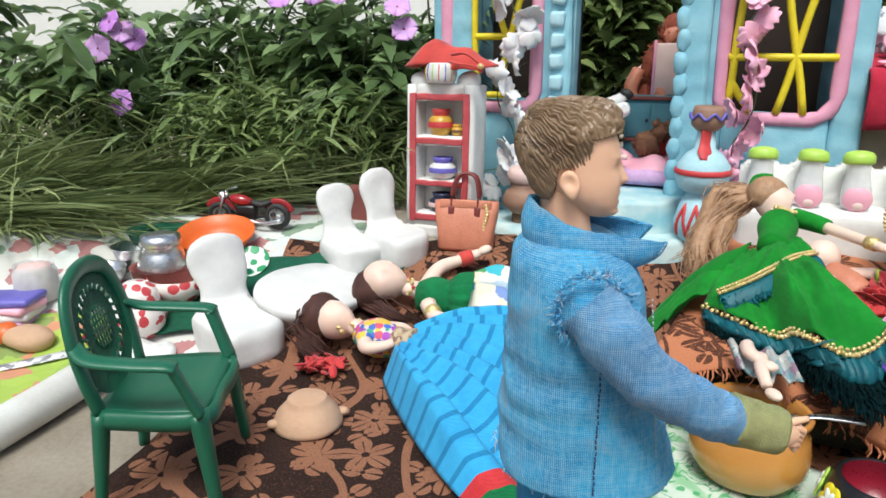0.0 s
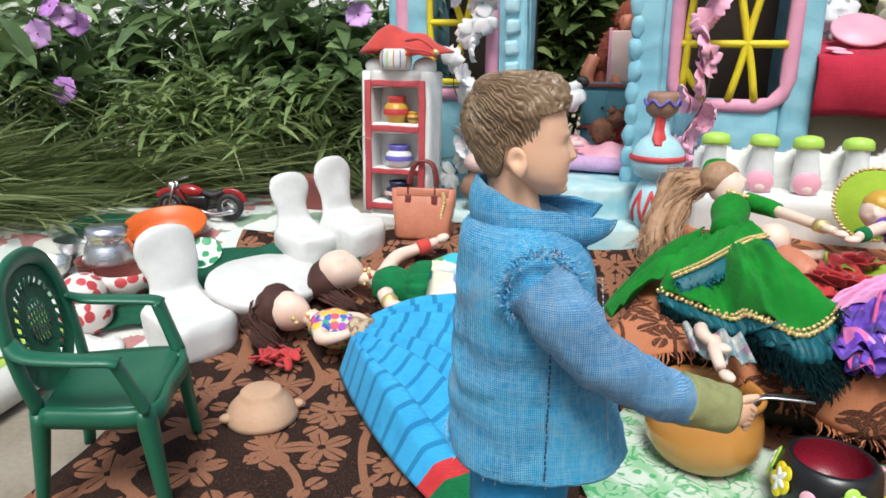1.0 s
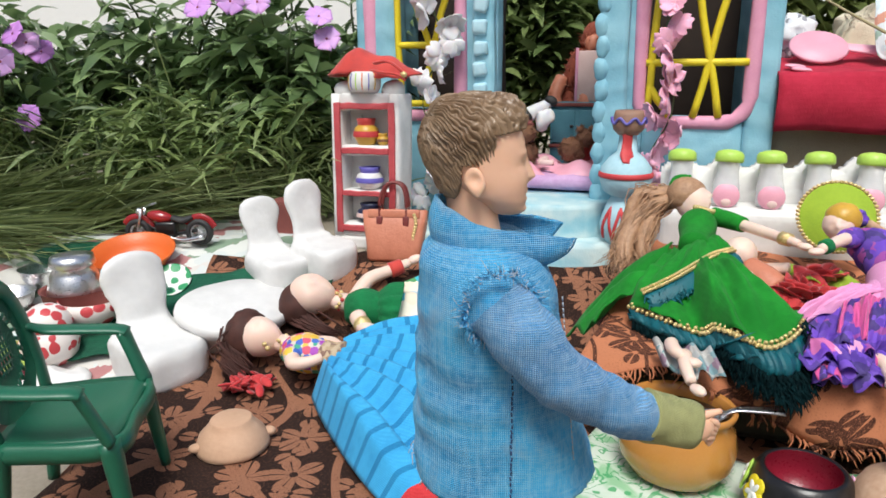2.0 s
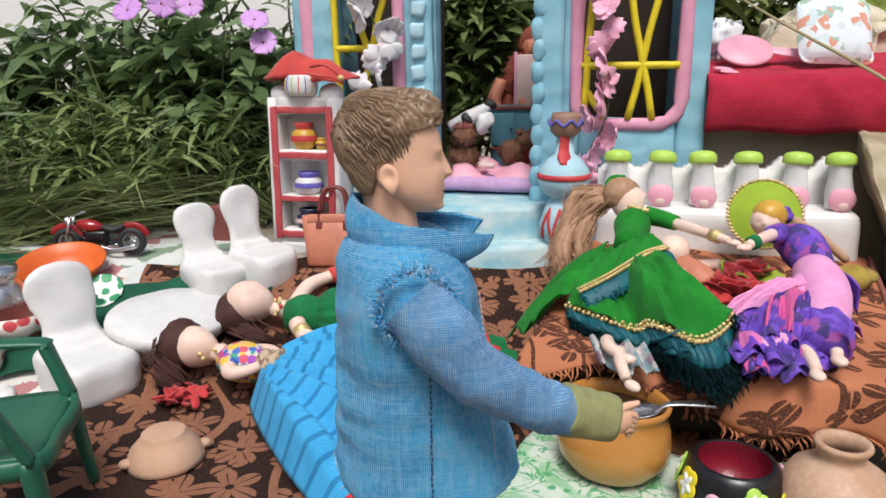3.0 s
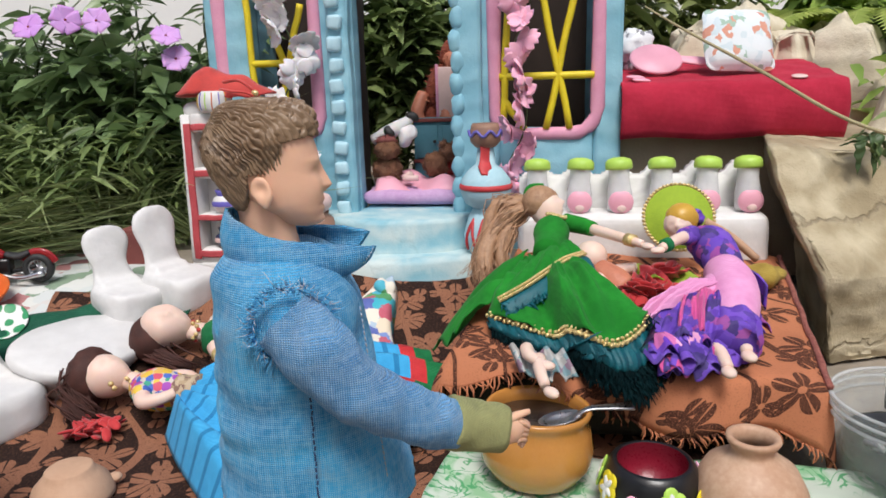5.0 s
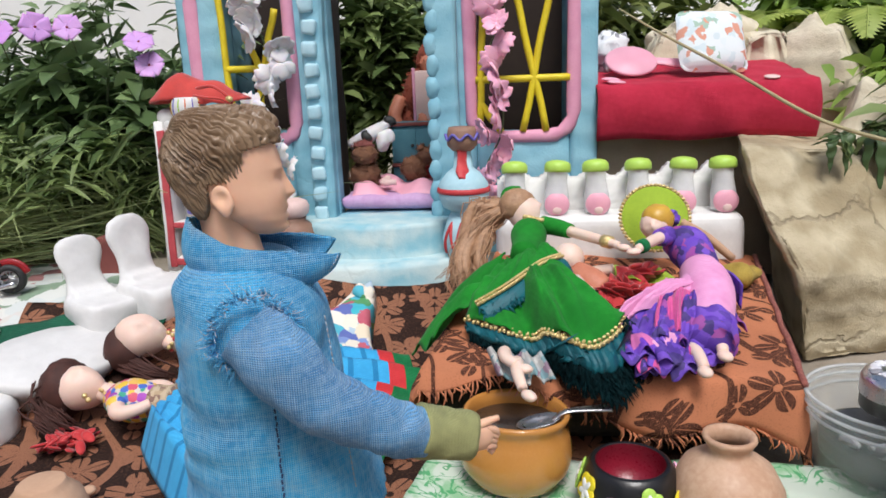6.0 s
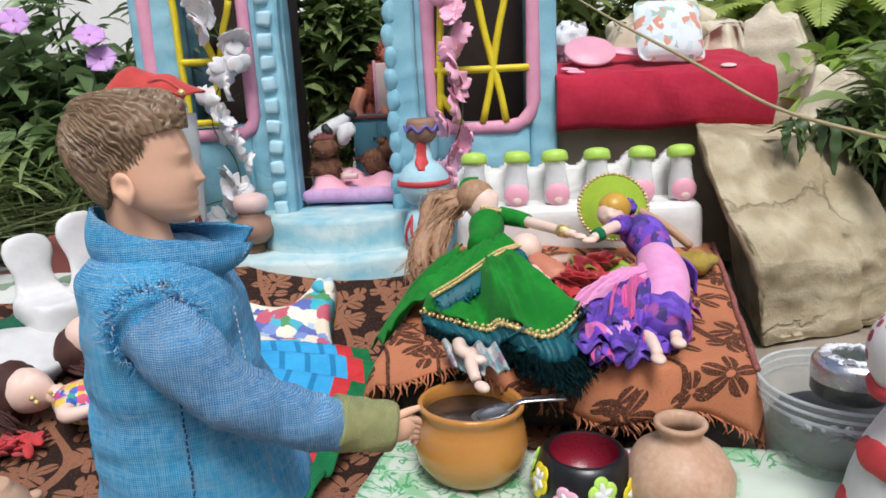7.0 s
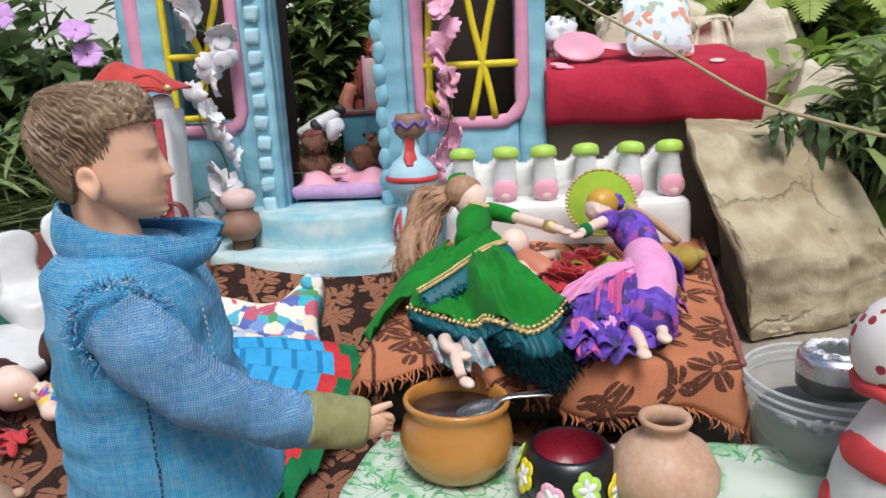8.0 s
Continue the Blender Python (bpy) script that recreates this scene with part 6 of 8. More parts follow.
def armchair(m):
    """A moulded garden armchair facing +x; its seat is 0.071 high."""
    ch = thing("armchair", m, "dark green moulded plastic toy armchair standing on the rug", "chair")
    part("seat", rough_up(sheet(16, 16, lambda u, v: Vector((-0.040 + 0.082 * u, (-0.041 + 0.082 * v) * (1 + 0.08 * u), 0.0715 - 0.005 * math.sin(math.pi * u) * math.sin(math.pi * v) - 0.007 * max(0, u - 0.88) * 8 * (u - 0.88) * 8)), 0.0035), 0.0002, 80), "greenplastic", ch)
    part("apron", tube([(-0.040, -0.040, 0.065), (0.036, -0.043, 0.064), (0.0405, 0.0, 0.061), (0.036, 0.043, 0.064), (-0.040, 0.040, 0.065)], 0.0042, 8, 30, 1.7), "greenplastic", ch)
    for x, y, dx, dy in ((0.036, -0.042, 0.008, -0.004), (0.036, 0.042, 0.008, 0.004), (-0.036, -0.038, -0.008, -0.003), (-0.036, 0.038, -0.008, 0.003)):
        leg = tube([(x, y, 0.069), (x + dx * 0.5, y + dy * 0.5, 0.034), (x + dx, y + dy, 0.0)], [0.0085, 0.0068, 0.0052], 12, 12, 0.8)
        part("leg", leg, "greenplastic", ch)

    def back_pt(y, z):
        return Vector((-0.040 - 0.22 * (z - 0.085), y, z))

    # arched back: a broad rim round a moulded panel, pierced by a ring of slots and a lattice
    arch = [(-0.038, 0.069), (-0.042, 0.096), (-0.040, 0.124), (-0.028, 0.146), (0.0, 0.154), (0.028, 0.146), (0.040, 0.124), (0.042, 0.096), (0.038, 0.069)]
    part("back_rim", tube([back_pt(y, z) for y, z in arch], 0.0062, 10, 44, 0.6, (1, 0, 0)), "greenplastic", ch)
    ring = bmesh.new()
    n, mid = 40, 0.113

    def loop(ry, up, low):
        return [(ry * math.copysign(abs(math.cos(a)) ** (0.75 if math.sin(a) < 0 else 1), math.cos(a)), (up if math.sin(a) > 0 else low) * math.sin(a)) for a in [2 * math.pi * k / n for k in range(n)]]
    for loop_o, loop_i in ((loop(0.0405, 0.0385, 0.043), loop(0.0275, 0.0285, 0.0285)), (loop(0.0238, 0.0248, 0.0248), loop(0.0125, 0.0138, 0.0138))):
        vo, vi = ([ring.verts.new(back_pt(y, z + mid)) for y, z in lp] for lp in (loop_o, loop_i))
        for k in range(n):
            ring.faces.new((vo[k], vo[(k + 1) % n], vi[(k + 1) % n], vi[k]))
    bmesh.ops.solidify(ring, geom=ring.faces[:], thickness=0.0025)
    panel = part("back_panel", ring, "greenplastic", ch)
    for k in range(26):
        a = 2 * math.pi * k / 26
        p, q = (back_pt(r * math.cos(a + s), mid + r * 1.05 * math.sin(a + s)) for r, s in ((0.0232, 0.05), (0.0280, -0.05)))
        part("spoke", tube([p, q], 0.0014, 6), "greenplastic", panel)
    for k in range(-3, 4):
        o = k * 0.0039
        w = math.sqrt(max(0.0, 1 - (o / 0.0135) ** 2)) * 0.0135
        for s in (0, 1):
            p, q = (back_pt(*((o, mid + t * w * 1.1) if s else (t * w, mid + o * 1.1))) for t in (-1, 1))
            part("lattice_bar", tube([p, q], 0.0009, 6), "greenplastic", panel)
    for s in (-1, 1):
        part("arm", tube([back_pt(s * 0.041, 0.116), (-0.034, s * 0.0475, 0.1095), (-0.006, s * 0.050, 0.107), (0.018, s * 0.050, 0.1055), (0.026, s * 0.0495, 0.1035)], [0.006, 0.0072, 0.0076, 0.0076, 0.0070], 12, 34, 0.42), "greenplastic", ch)
        part("arm_post", tube([(0.0225, s * 0.0488, 0.104), (0.029, s * 0.0465, 0.088), (0.037, s * 0.0435, 0.068)], [0.0070, 0.0066, 0.0070], 12, 16, 0.6), "greenplastic", ch)
    return ch


armchair(pose(-0.1885, 0.438, 0.007, 0, 0, 4) @ Matrix.Diagonal((0.86, 1.0, 1.0, 1)))

# ---------- white clay chairs and table ----------


def clay_chair(m, seed):
    """A hand-modelled clay chair facing +x: a rounded block seat running up into a tall waisted back."""
    ch = thing("clay_chair", m, "white hand-modelled clay toy chair with a tall rounded back", "chair", "white clay chairs")
    bm = bmesh.new()
    rings = []
    for z, k in ((0.0, 0.93), (0.010, 0.97), (0.030, 1.0), (0.040, 0.98), (0.046, 0.90)):
        ring = []
        for i in range(36):
            a = 2 * math.pi * i / 36
            c, s_ = math.cos(a), math.sin(a)
            e = 0.62 if c > 0 else 0.42
            ring.append(Vector((0.002 + 0.040 * k * math.copysign(abs(c) ** e, c), 0.038 * k * math.copysign(abs(s_) ** e, s_), z - 0.004 * max(0, c) * (z > 0.03))))
        rings.append(ring)
    add(bm, loft(rings))
    prof = [(0.006, 0.0340, 0.0130), (0.030, 0.0325, 0.0115), (0.046, 0.0285, 0.0095), (0.062, 0.0250, 0.0080), (0.076, 0.0262, 0.0074), (0.092, 0.0305, 0.0072), (0.104, 0.0310, 0.0070), (0.114, 0.0275, 0.0064), (0.1205, 0.0200, 0.0054), (0.1235, 0.0100, 0.0036), (0.1245, 0.002, 0.001)]
    path = smooth_path(prof, 34)
    rings = [[Vector((-0.027 - 0.20 * max(0, p.x - 0.04) + p.z * 1.05 * math.copysign(abs(math.cos(a)) ** 0.8, math.cos(a)), p.y * math.copysign(abs(math.sin(a)) ** 0.8, math.sin(a)), p.x)) for a in [2 * math.pi * k / 28 for k in range(28)]] for p in path]
    add(bm, loft(rings))
    add(bm, tube([(-0.018, -0.024, 0.046), (-0.017, 0.0, 0.046), (-0.018, 0.024, 0.046)], 0.0085, 10, 10))
    for v in bm.verts:
        v.co += v.co.normalized() * 0.0011 * noise.noise(v.co * 105 + Vector((seed, 0, 0)))
        v.co += Vector((noise.noise(v.co * 34 + Vector((seed, 0, 0))), noise.noise(v.co * 34 + Vector((0, seed, 5))), 0.6 * noise.noise(v.co * 34 + Vector((3, 0, seed))))) * 0.0032
    fused(part("body", bm, "whitegloss", ch))
    return ch


clay_chair(pose(-0.200, 0.640, 0.007, 0, 0, -50) @ Matrix.Diagonal((1.0, 1.0, 0.92, 1)), 1)
clay_chair(pose(-0.104, 0.766, 0.0550, 0, 0, -50) @ Matrix.Diagonal((0.82, 0.79, 0.76, 1)), 2)
clay_chair(pose(-0.054, 0.778, 0.0595, 0, 0, -46) @ Matrix.Diagonal((0.84, 0.81, 0.855, 1)), 3)
tb = thing("clay_table", pose(-0.142, 0.696, 0.020, 14, 0, 46), "low white clay table with an oval top", "table")
rings = []
for z, k in ((0.0, 0.66), (0.012, 0.74), (0.026, 0.88), (0.031, 0.965), (0.036, 1.0), (0.040, 0.985), (0.0425, 0.94), (0.0425, 0.5), (0.042, 0.05)):
    rings.append([Vector((0.061 * k * math.copysign(abs(math.cos(a)) ** 0.8, math.cos(a)), 0.047 * k * math.copysign(abs(math.sin(a)) ** 0.8, math.sin(a)), z)) for a in [2 * math.pi * i / 48 for i in range(48)]])
part("body", rough_up(loft(rings), 0.0022, 34, 2), "whitegloss", tb)

# ---------- toy motorbike ----------
bike = thing("toy_motorbike", pose(-0.237, 0.832, 0.0865, 0, 0, -8) @ Matrix.Scale(1.03, 4), "black and red toy motorbike parked on the plastic sheet", "motorbike")


def wheel(x):
    tyre = part("wheel", moved(revolve([(0.0095, -0.004), (0.0135, -0.0045), (0.0155, -0.002), (0.0155, 0.002), (0.0135, 0.0045), (0.0095, 0.004), (0.0095, -0.004)], 28, False), pose(x, 0, 0.0155, 90)), "rubber", bike)
    part("rim", moved(revolve([(0.0085, -0.0022), (0.0098, -0.003), (0.0098, 0.003), (0.0085, 0.0022), (0.0085, -0.0022)], 24, False), pose(x, 0, 0.0155, 90)), "steel", tyre)
    for k in range(6):
        a = math.pi * k / 6
        part("spoke", tube([(x + 0.009 * math.cos(a), 0, 0.0155 + 0.009 * math.sin(a)), (x - 0.009 * math.cos(a), 0, 0.0155 - 0.009 * math.sin(a))], 0.0006, 5), "steel", tyre)


for wx in (-0.034, 0.036):
    wheel(wx)
part("frame", tube([(-0.030, 0, 0.030), (-0.010, 0, 0.016), (0.012, 0, 0.014), (0.034, 0, 0.018)], 0.0022, 8, 16), "black", bike)
part("engine", rough_up(moved(box(0.024, 0.014, 0.018, 0.003), pose(-0.001, 0, 0.010)), 0.0012, 260), "black", bike)
part("tank", moved(ball(0.015, 0.0072, 0.0068), pose(-0.008, 0, 0.0335, 0, 10, 0)), "bikered", bike)
part("saddle", tube([(0.006, 0, 0.032), (0.018, 0, 0.029), (0.030, 0, 0.033)], [0.005, 0.0068, 0.0045], 12, 12, 0.6), "rubber", bike)
for wx in (-0.034, 0.037):
    part("mudguard", tube([(wx + 0.0175 * math.cos(a), 0, 0.0155 + 0.0175 * math.sin(a)) for a in (0.3, 0.9, 1.5, 2.1, 2.6)], 0.0042, 8, 14, 0.4, (0, 1, 0)), "bikered", bike)
for s in (-1, 1):
    part("fork", tube([(-0.034, s * 0.005, 0.0155), (-0.026, s * 0.005, 0.043)], 0.0014, 8), "steel", bike)
    part("exhaust", tube([(0.002, s * 0.008, 0.012), (0.020, s * 0.0095, 0.008), (0.044, s * 0.0095, 0.012)], [0.0016, 0.0022, 0.0030], 8, 12), "steel", bike)
part("handlebar", tube([(-0.018, -0.016, 0.046), (-0.024, -0.008, 0.0445), (-0.024, 0.008, 0.0445), (-0.018, 0.016, 0.046)], 0.0013, 8, 16), "steel", bike)
part("headlamp", moved(ball(0.0042, 0.0046, 0.0046), pose(-0.031, 0, 0.039)), "steel", bike)

# ---------- utensils on the plastic sheet ----------


def vessel(name, prof, at, mat, label, category="pot", seg=32, tilt=(0, 0, 0), group=""):
    return whole(name, revolve(prof, seg, False), mat, pose(*at, *tilt), label, category, group)


def gz(x, y, up=0.004):
    return (x, y, ground_z(x, y) + up)


vessel("basin", [(0.0, 0.0), (0.028, 0.0), (0.036, 0.010), (0.043, 0.021), (0.045, 0.0215), (0.044, 0.0185), (0.034, 0.006), (0.026, 0.0025), (0.0, 0.002)], (-0.262, 0.785, ground_z(0, 0.785) + 0.004), "orange", "shallow orange plastic toy basin", "basin", 40, (14, 0, 0))
vessel("bowl", [(0.0, 0.0), (0.024, 0.0), (0.030, 0.010), (0.033, 0.028), (0.0345, 0.029), (0.031, 0.0275), (0.028, 0.010), (0.022, 0.003), (0.0, 0.003)], gz(-0.300, 0.718), "brickred", "deep dull red toy bowl under a steel pot", "bowl", 36)
stp = thing("steel_pot", pose(-0.300, 0.718, ground_z(0, 0.718) + 0.024), "bright steel toy pot with a lid standing in the red bowl", "pot")
part("body", revolve([(0.0, 0.0), (0.026, 0.0), (0.027, 0.008), (0.022, 0.024), (0.018, 0.030), (0.020, 0.032)], 36, False), "steel", stp)
part("lid", revolve([(0.0205, 0.032), (0.022, 0.034), (0.020, 0.042), (0.012, 0.044), (0.0, 0.044)], 36, False), "steel", stp)
for x, y, r, h, mt, lab in ((-0.348, 0.764, 0.026, 0.018, "steel", "small steel toy dish with a rim"), (-0.372, 0.725, 0.026, 0.020, "steel", "dull steel toy bowl"), (-0.336, 0.800, 0.034, 0.014, "greencloth", "dark green toy dish")):
    vessel("dish", [(0.0, 0.0), (r * 0.7, 0.0), (r * 0.92, h * 0.5), (r, h), (r * 1.06, h * 1.02), (r * 0.95, h * 0.93), (r * 0.85, h * 0.5), (r * 0.6, h * 0.15), (0.0, h * 0.12)], gz(x, y), mt, lab, "dish", 32, group="toy dishes")
gj = thing("glass_jar", pose(-0.432, 0.706, ground_z(0, 0.706) + 0.004) @ Matrix.Diagonal((0.80, 0.80, 0.82, 1)), "small clear jar filled with pink and brown beads", "jar")
part("body", revolve([(0.0, 0.0), (0.024, 0.0), (0.027, 0.004), (0.027, 0.038), (0.024, 0.043), (0.025, 0.048)], 32, False), "jarplastic", gj)
part("filling", rough_up(revolve([(0.0, 0.002), (0.023, 0.002), (0.0255, 0.005), (0.0255, 0.034), (0.0, 0.035)], 30), 0.0015, 200), "toybrown", gj)
part("topping", rough_up(ball(0.022, 0.022, 0.007, 20, 10), 0.004, 150), "shell", gj).location = (0, 0, 0.042)
sp = thing("spotted_pot", pose(-0.304, 0.656, ground_z(0, 0.656) + 0.004) @ Matrix.Diagonal((0.78, 0.78, 0.98, 1)), "white toy pot with red dots and a dotted lid", "pot")
part("body", revolve([(0.0, 0.0), (0.018, 0.0), (0.030, 0.010), (0.034, 0.022), (0.029, 0.034), (0.022, 0.038)], 36, False), "dots", sp)
part("lid", revolve([(0.027, 0.037), (0.029, 0.040), (0.023, 0.052), (0.012, 0.058), (0.0, 0.059)], 36, False), "dots", sp)
vessel("spotted_bowl", [(0.0, 0.0), (0.016, 0.0), (0.028, 0.012), (0.031, 0.026), (0.030, 0.026), (0.026, 0.012), (0.0, 0.004)], gz(-0.276, 0.694, 0.014), "dots", "cream toy bowl with red dots", "bowl", 32)
vessel("pink_dish", [(0.0, 0.0), (0.016, 0.0), (0.024, 0.014), (0.0235, 0.015), (0.014, 0.004), (0.0, 0.003)], gz(-0.328, 0.638, 0.005), "crimson", "deep crimson toy cup", "dish")
whole("white_cloth", rough_up(ball(0.032, 0.022, 0.008, 24, 12), 0.008, 60, 2), "white", pose(-0.290, 0.624, 0.014), "crumpled white cloth on the ground", "cloth")
whole("spotted_dish", revolve([(0.0, 0.0), (0.030, 0.0), (0.038, 0.006), (0.040, 0.008), (0.037, 0.0085), (0.028, 0.003), (0.0, 0.003)], 36, False), "greendots", pose(-0.216, 0.750, 0.066, 34, 0, 0) @ Matrix.Scale(0.56, 4), "white plate printed with green spots", "plate")
for i, (mt, lab) in enumerate((("lilac", "folded lilac toy cloth"), ("white", "folded white toy cloth"), ("petalpink", "folded pink toy cloth"), ("jarblue", "folded blue toy cloth"))):
    fold = moved(box(0.060 - 0.003 * i, 0.042, 0.008, 0.0035, 3), pose(0, 0, 0))
    whole("folded_cloth", rough_up(fold, 0.0015, 60, i), mt, pose(-0.448 + 0.003 * i, 0.673, 0.026 + 0.0075 * i, 0, 0, 12 * (i % 2) - 10), lab + " in a small stack", "cloth", "stack of folded cloths")
toy = bmesh.new()
blob(toy, (0, 0, 0.014), (0.026, 0.016, 0.013), 0, (0, 0, 0), 0.003, 60)
blob(toy, (-0.024, 0.002, 0.018), (0.012, 0.012, 0.011), 1, (0, 0, 0), 0.002, 60)
whole("small_toy", toy, ("clay", "orange"), pose(-0.404, 0.634, 0.012), "small orange and tan toy lying on the lime mat", "toy")
whole("brick", rough_up(box(0.030, 0.02, 0.05, 0.002, 2, 3), 0.0012, 80), "brickred", pose(-0.105, 0.875, 0.080, 0, 0, -20), "dull red brick fragment behind the white chairs", "brick")

# ---------- shelf cabinet ----------
cab = thing("toy_cabinet", pose(-0.045, 0.833, 0.0925, -3, 0, -21) @ Matrix.Diagonal((1, 1, 0.952, 1)), "white toy cabinet with red-framed niches holding small jars", "cabinet")
CW, CD, CH = 0.083, 0.046, 0.174
for x0, x1, z0, z1, y0, y1 in ((0, 0.012, 0, CH, 0, CD), (CW - 0.012, CW, 0, CH, 0, CD), (0.012, CW - 0.012, 0, 0.016, 0, CD), (0.012, CW - 0.012, 0.050, 0.058, 0, CD), (0.012, CW - 0.012, 0.100, 0.112, 0, CD), (0.012, CW - 0.012, 0.154, CH, 0, CD), (0.012, CW - 0.012, 0.016, 0.154, CD - 0.018, CD)):
    b = moved(box(x1 - x0 + (0.0004 if z1 - z0 > 0.1 else -0.0006), y1 - y0 - (0.001 if z1 - z0 < 0.1 else 0), z1 - z0, 0.0015, 1, 3), pose((x0 + x1) / 2, (y0 + y1) / 2, z0))
    part("side_panel" if z1 - z0 > 0.1 and y0 == 0 else "back_panel" if y0 else "shelf", rough_up(b, 0.0022, 40, z0 * 90 + x0 * 40), "white", cab)
for x0, x1, z0, z1 in ((0.0045, 0.0125, 0.004, 0.163), (CW - 0.0125, CW - 0.0045, 0.004, 0.163), (0.0125, CW - 0.0125, 0.006, 0.0135), (0.0125, CW - 0.0125, 0.0505, 0.0570), (0.0125, CW - 0.0125, 0.1020, 0.1095), (0.0125, CW - 0.0125, 0.1555, 0.163)):
    band = moved(box(x1 - x0, 0.0036, z1 - z0, 0.0012, 2, 5), pose((x0 + x1) / 2, -0.0012, z0))
    for v in band.verts:
        v.co.x += 0.0016 * noise.noise(Vector((x0 * 70, 0, v.co.z * 48)))
        v.co.z += 0.0014 * noise.noise(Vector((v.co.x * 60, 3, z0 * 70)))
    part("painted_band", rough_up(band, 0.0006, 160, z0 * 50), "redpaint", cab, "red painted niche edging")
part("plinth", rough_up(moved(box(CW + 0.002, CD + 0.001, 0.0168, 0.003, 2, 3), pose(CW / 2, CD / 2, -0.0170)), 0.0018, 50, 7), "white", cab)
for x in (0.012, CW - 0.014):
    part("top_knob", rough_up(moved(ball(0.014, 0.018, 0.013), pose(x, 0.022, CH + 0.004)), 0.002, 60), "white", cab)


def small_jar(x, z, r, h, mats, lab, tilt=0):
    m = cab.matrix_world @ pose(x, 0.0135, z, 0, tilt, 0)
    j = thing("small_jar", m, lab, "jar", "jars in the cabinet")
    part("body", revolve([(0.0, 0.0), (r * 0.62, 0.0), (r, h * 0.35), (r * 0.92, h * 0.62), (r * 0.66, h * 0.74)], 24, False), mats[0], j)
    part("band", revolve([(r * 1.01, h * 0.30), (r * 1.04, h * 0.40), (r * 0.98, h * 0.52)], 24, False), mats[1], j)
    part("neck", revolve([(r * 0.66, h * 0.73), (r * 0.70, h * 0.86), (r * 0.78, h), (r * 0.62, h), (r * 0.55, h * 0.8)], 24, False), mats[2], j)


bpy.context.view_layer.update()
small_jar(0.038, 0.1125, 0.0150, 0.032, ("jaryellow", "red", "redcloth"), "round yellow and red painted toy jar")
small_jar(0.0585, 0.1125, 0.0075, 0.014, ("jaryellow", "toybrown", "jaryellow"), "tiny mustard toy jar")
small_jar(0.0415, 0.0585, 0.0165, 0.027, ("whitegloss", "jarblue", "jarblue"), "white and violet glazed toy jar")
small_jar(0.042, 0.0165, 0.0170, 0.024, ("navy", "shell", "navy"), "dark navy toy jar with a pale rim")
barrel = thing("small_jar", cab.matrix_world @ pose(0.041, 0.004, CH + 0.0010), "white barrel-shaped toy jar with thin coloured stripes", "jar", "jars in the cabinet")
part("body", revolve([(0.0, 0.0), (0.0150, 0.0), (0.0178, 0.005), (0.0185, 0.012), (0.0178, 0.019), (0.0155, 0.024), (0.0, 0.024)], 28), "whitegloss", barrel)
for k, mt in enumerate(("jaryellow", "jarblue", "limecap", "orange", "jarblue", "jaryellow")):
    a = radians(-150 + 24 * k)
    part("stripe", tube([(r * math.cos(a), r * math.sin(a), z) for r, z in ((0.0168, 0.003), (0.0186, 0.009), (0.0186, 0.015), (0.0168, 0.022))], 0.0007, 5, 8), mt, barrel)


def cap_at(u, v):
    a = 2 * math.pi * v
    r = 0.054 * u
    lob = 1 + 0.07 * math.sin(2 * a + 0.6) + 0.03 * math.sin(5 * a)
    p = Vector((0.044 + r * lob * math.cos(a), 0.024 + 0.62 * r * lob * math.sin(a), 0.203))
    crease = 0.005 * noise.noise(Vector((p.x * 30, p.y * 26, 1.5))) + 0.0022 * noise.noise(Vector((p.x * 90, p.y * 70, 4.5)))
    hump = 0.025 * math.exp(-((p.x - 0.024) ** 2) / 0.0009) + 0.014 * math.exp(-((p.x - 0.070) ** 2) / 0.0003)
    p.z += hump * (1 - 0.85 * u ** 3) - (0.007 + 0.004 * max(0.0, -math.sin(a))) * u ** 4 + crease * (0.4 + 0.6 * u)
    return p


cloth = thing("red_bonnet", cab.matrix_world.copy(), "soft red cloth bonnet with a strap on the cabinet", "bonnet")
part("crown", sheet(30, 90, cap_at, 0.002), "redcloth", cloth)
part("strap", tube([(0.060, -0.012, 0.208), (0.078, -0.019, 0.209), (0.092, -0.020, 0.200), (0.098, -0.017, 0.190)], [0.004, 0.0036, 0.0034, 0.003], 10, 24, 0.45), "redcloth", cloth)
part("strap", tube([(0.058, -0.016, 0.200), (0.074, -0.024, 0.197), (0.088, -0.023, 0.195), (0.097, -0.018, 0.188)], [0.0034, 0.003, 0.003, 0.003], 10, 24, 0.45), "redcloth", cloth)
part("buckle", rough_up(ball(0.0042, 0.003, 0.0036, 12, 8), 0.0006, 200), "gold", cloth, "small gold buckle").location = (0.096, -0.021, 0.195)

# ---------- handbag ----------
bag = thing("toy_handbag", pose(0.026, 0.783, ground_z(0, 0.783) + 0.004, -8, 0, -12), "coral leather toy handbag with two dark handles and a chain", "handbag")
rings = [[Vector((sx * math.copysign(abs(math.cos(a)) ** 0.35, math.cos(a)), sy * math.copysign(abs(math.sin(a)) ** 0.5, math.sin(a)), z)) for a in [2 * math.pi * k / 32 for k in range(32)]] for z, sx, sy in ((0, 0.030, 0.015), (0.003, 0.0315, 0.0165), (0.02, 0.033, 0.016), (0.04, 0.0355, 0.0125), (0.056, 0.0375, 0.008), (0.057, 0.036, 0.0065))]
part("body", rough_up(loft(rings), 0.0012, 60), "leather", bag)
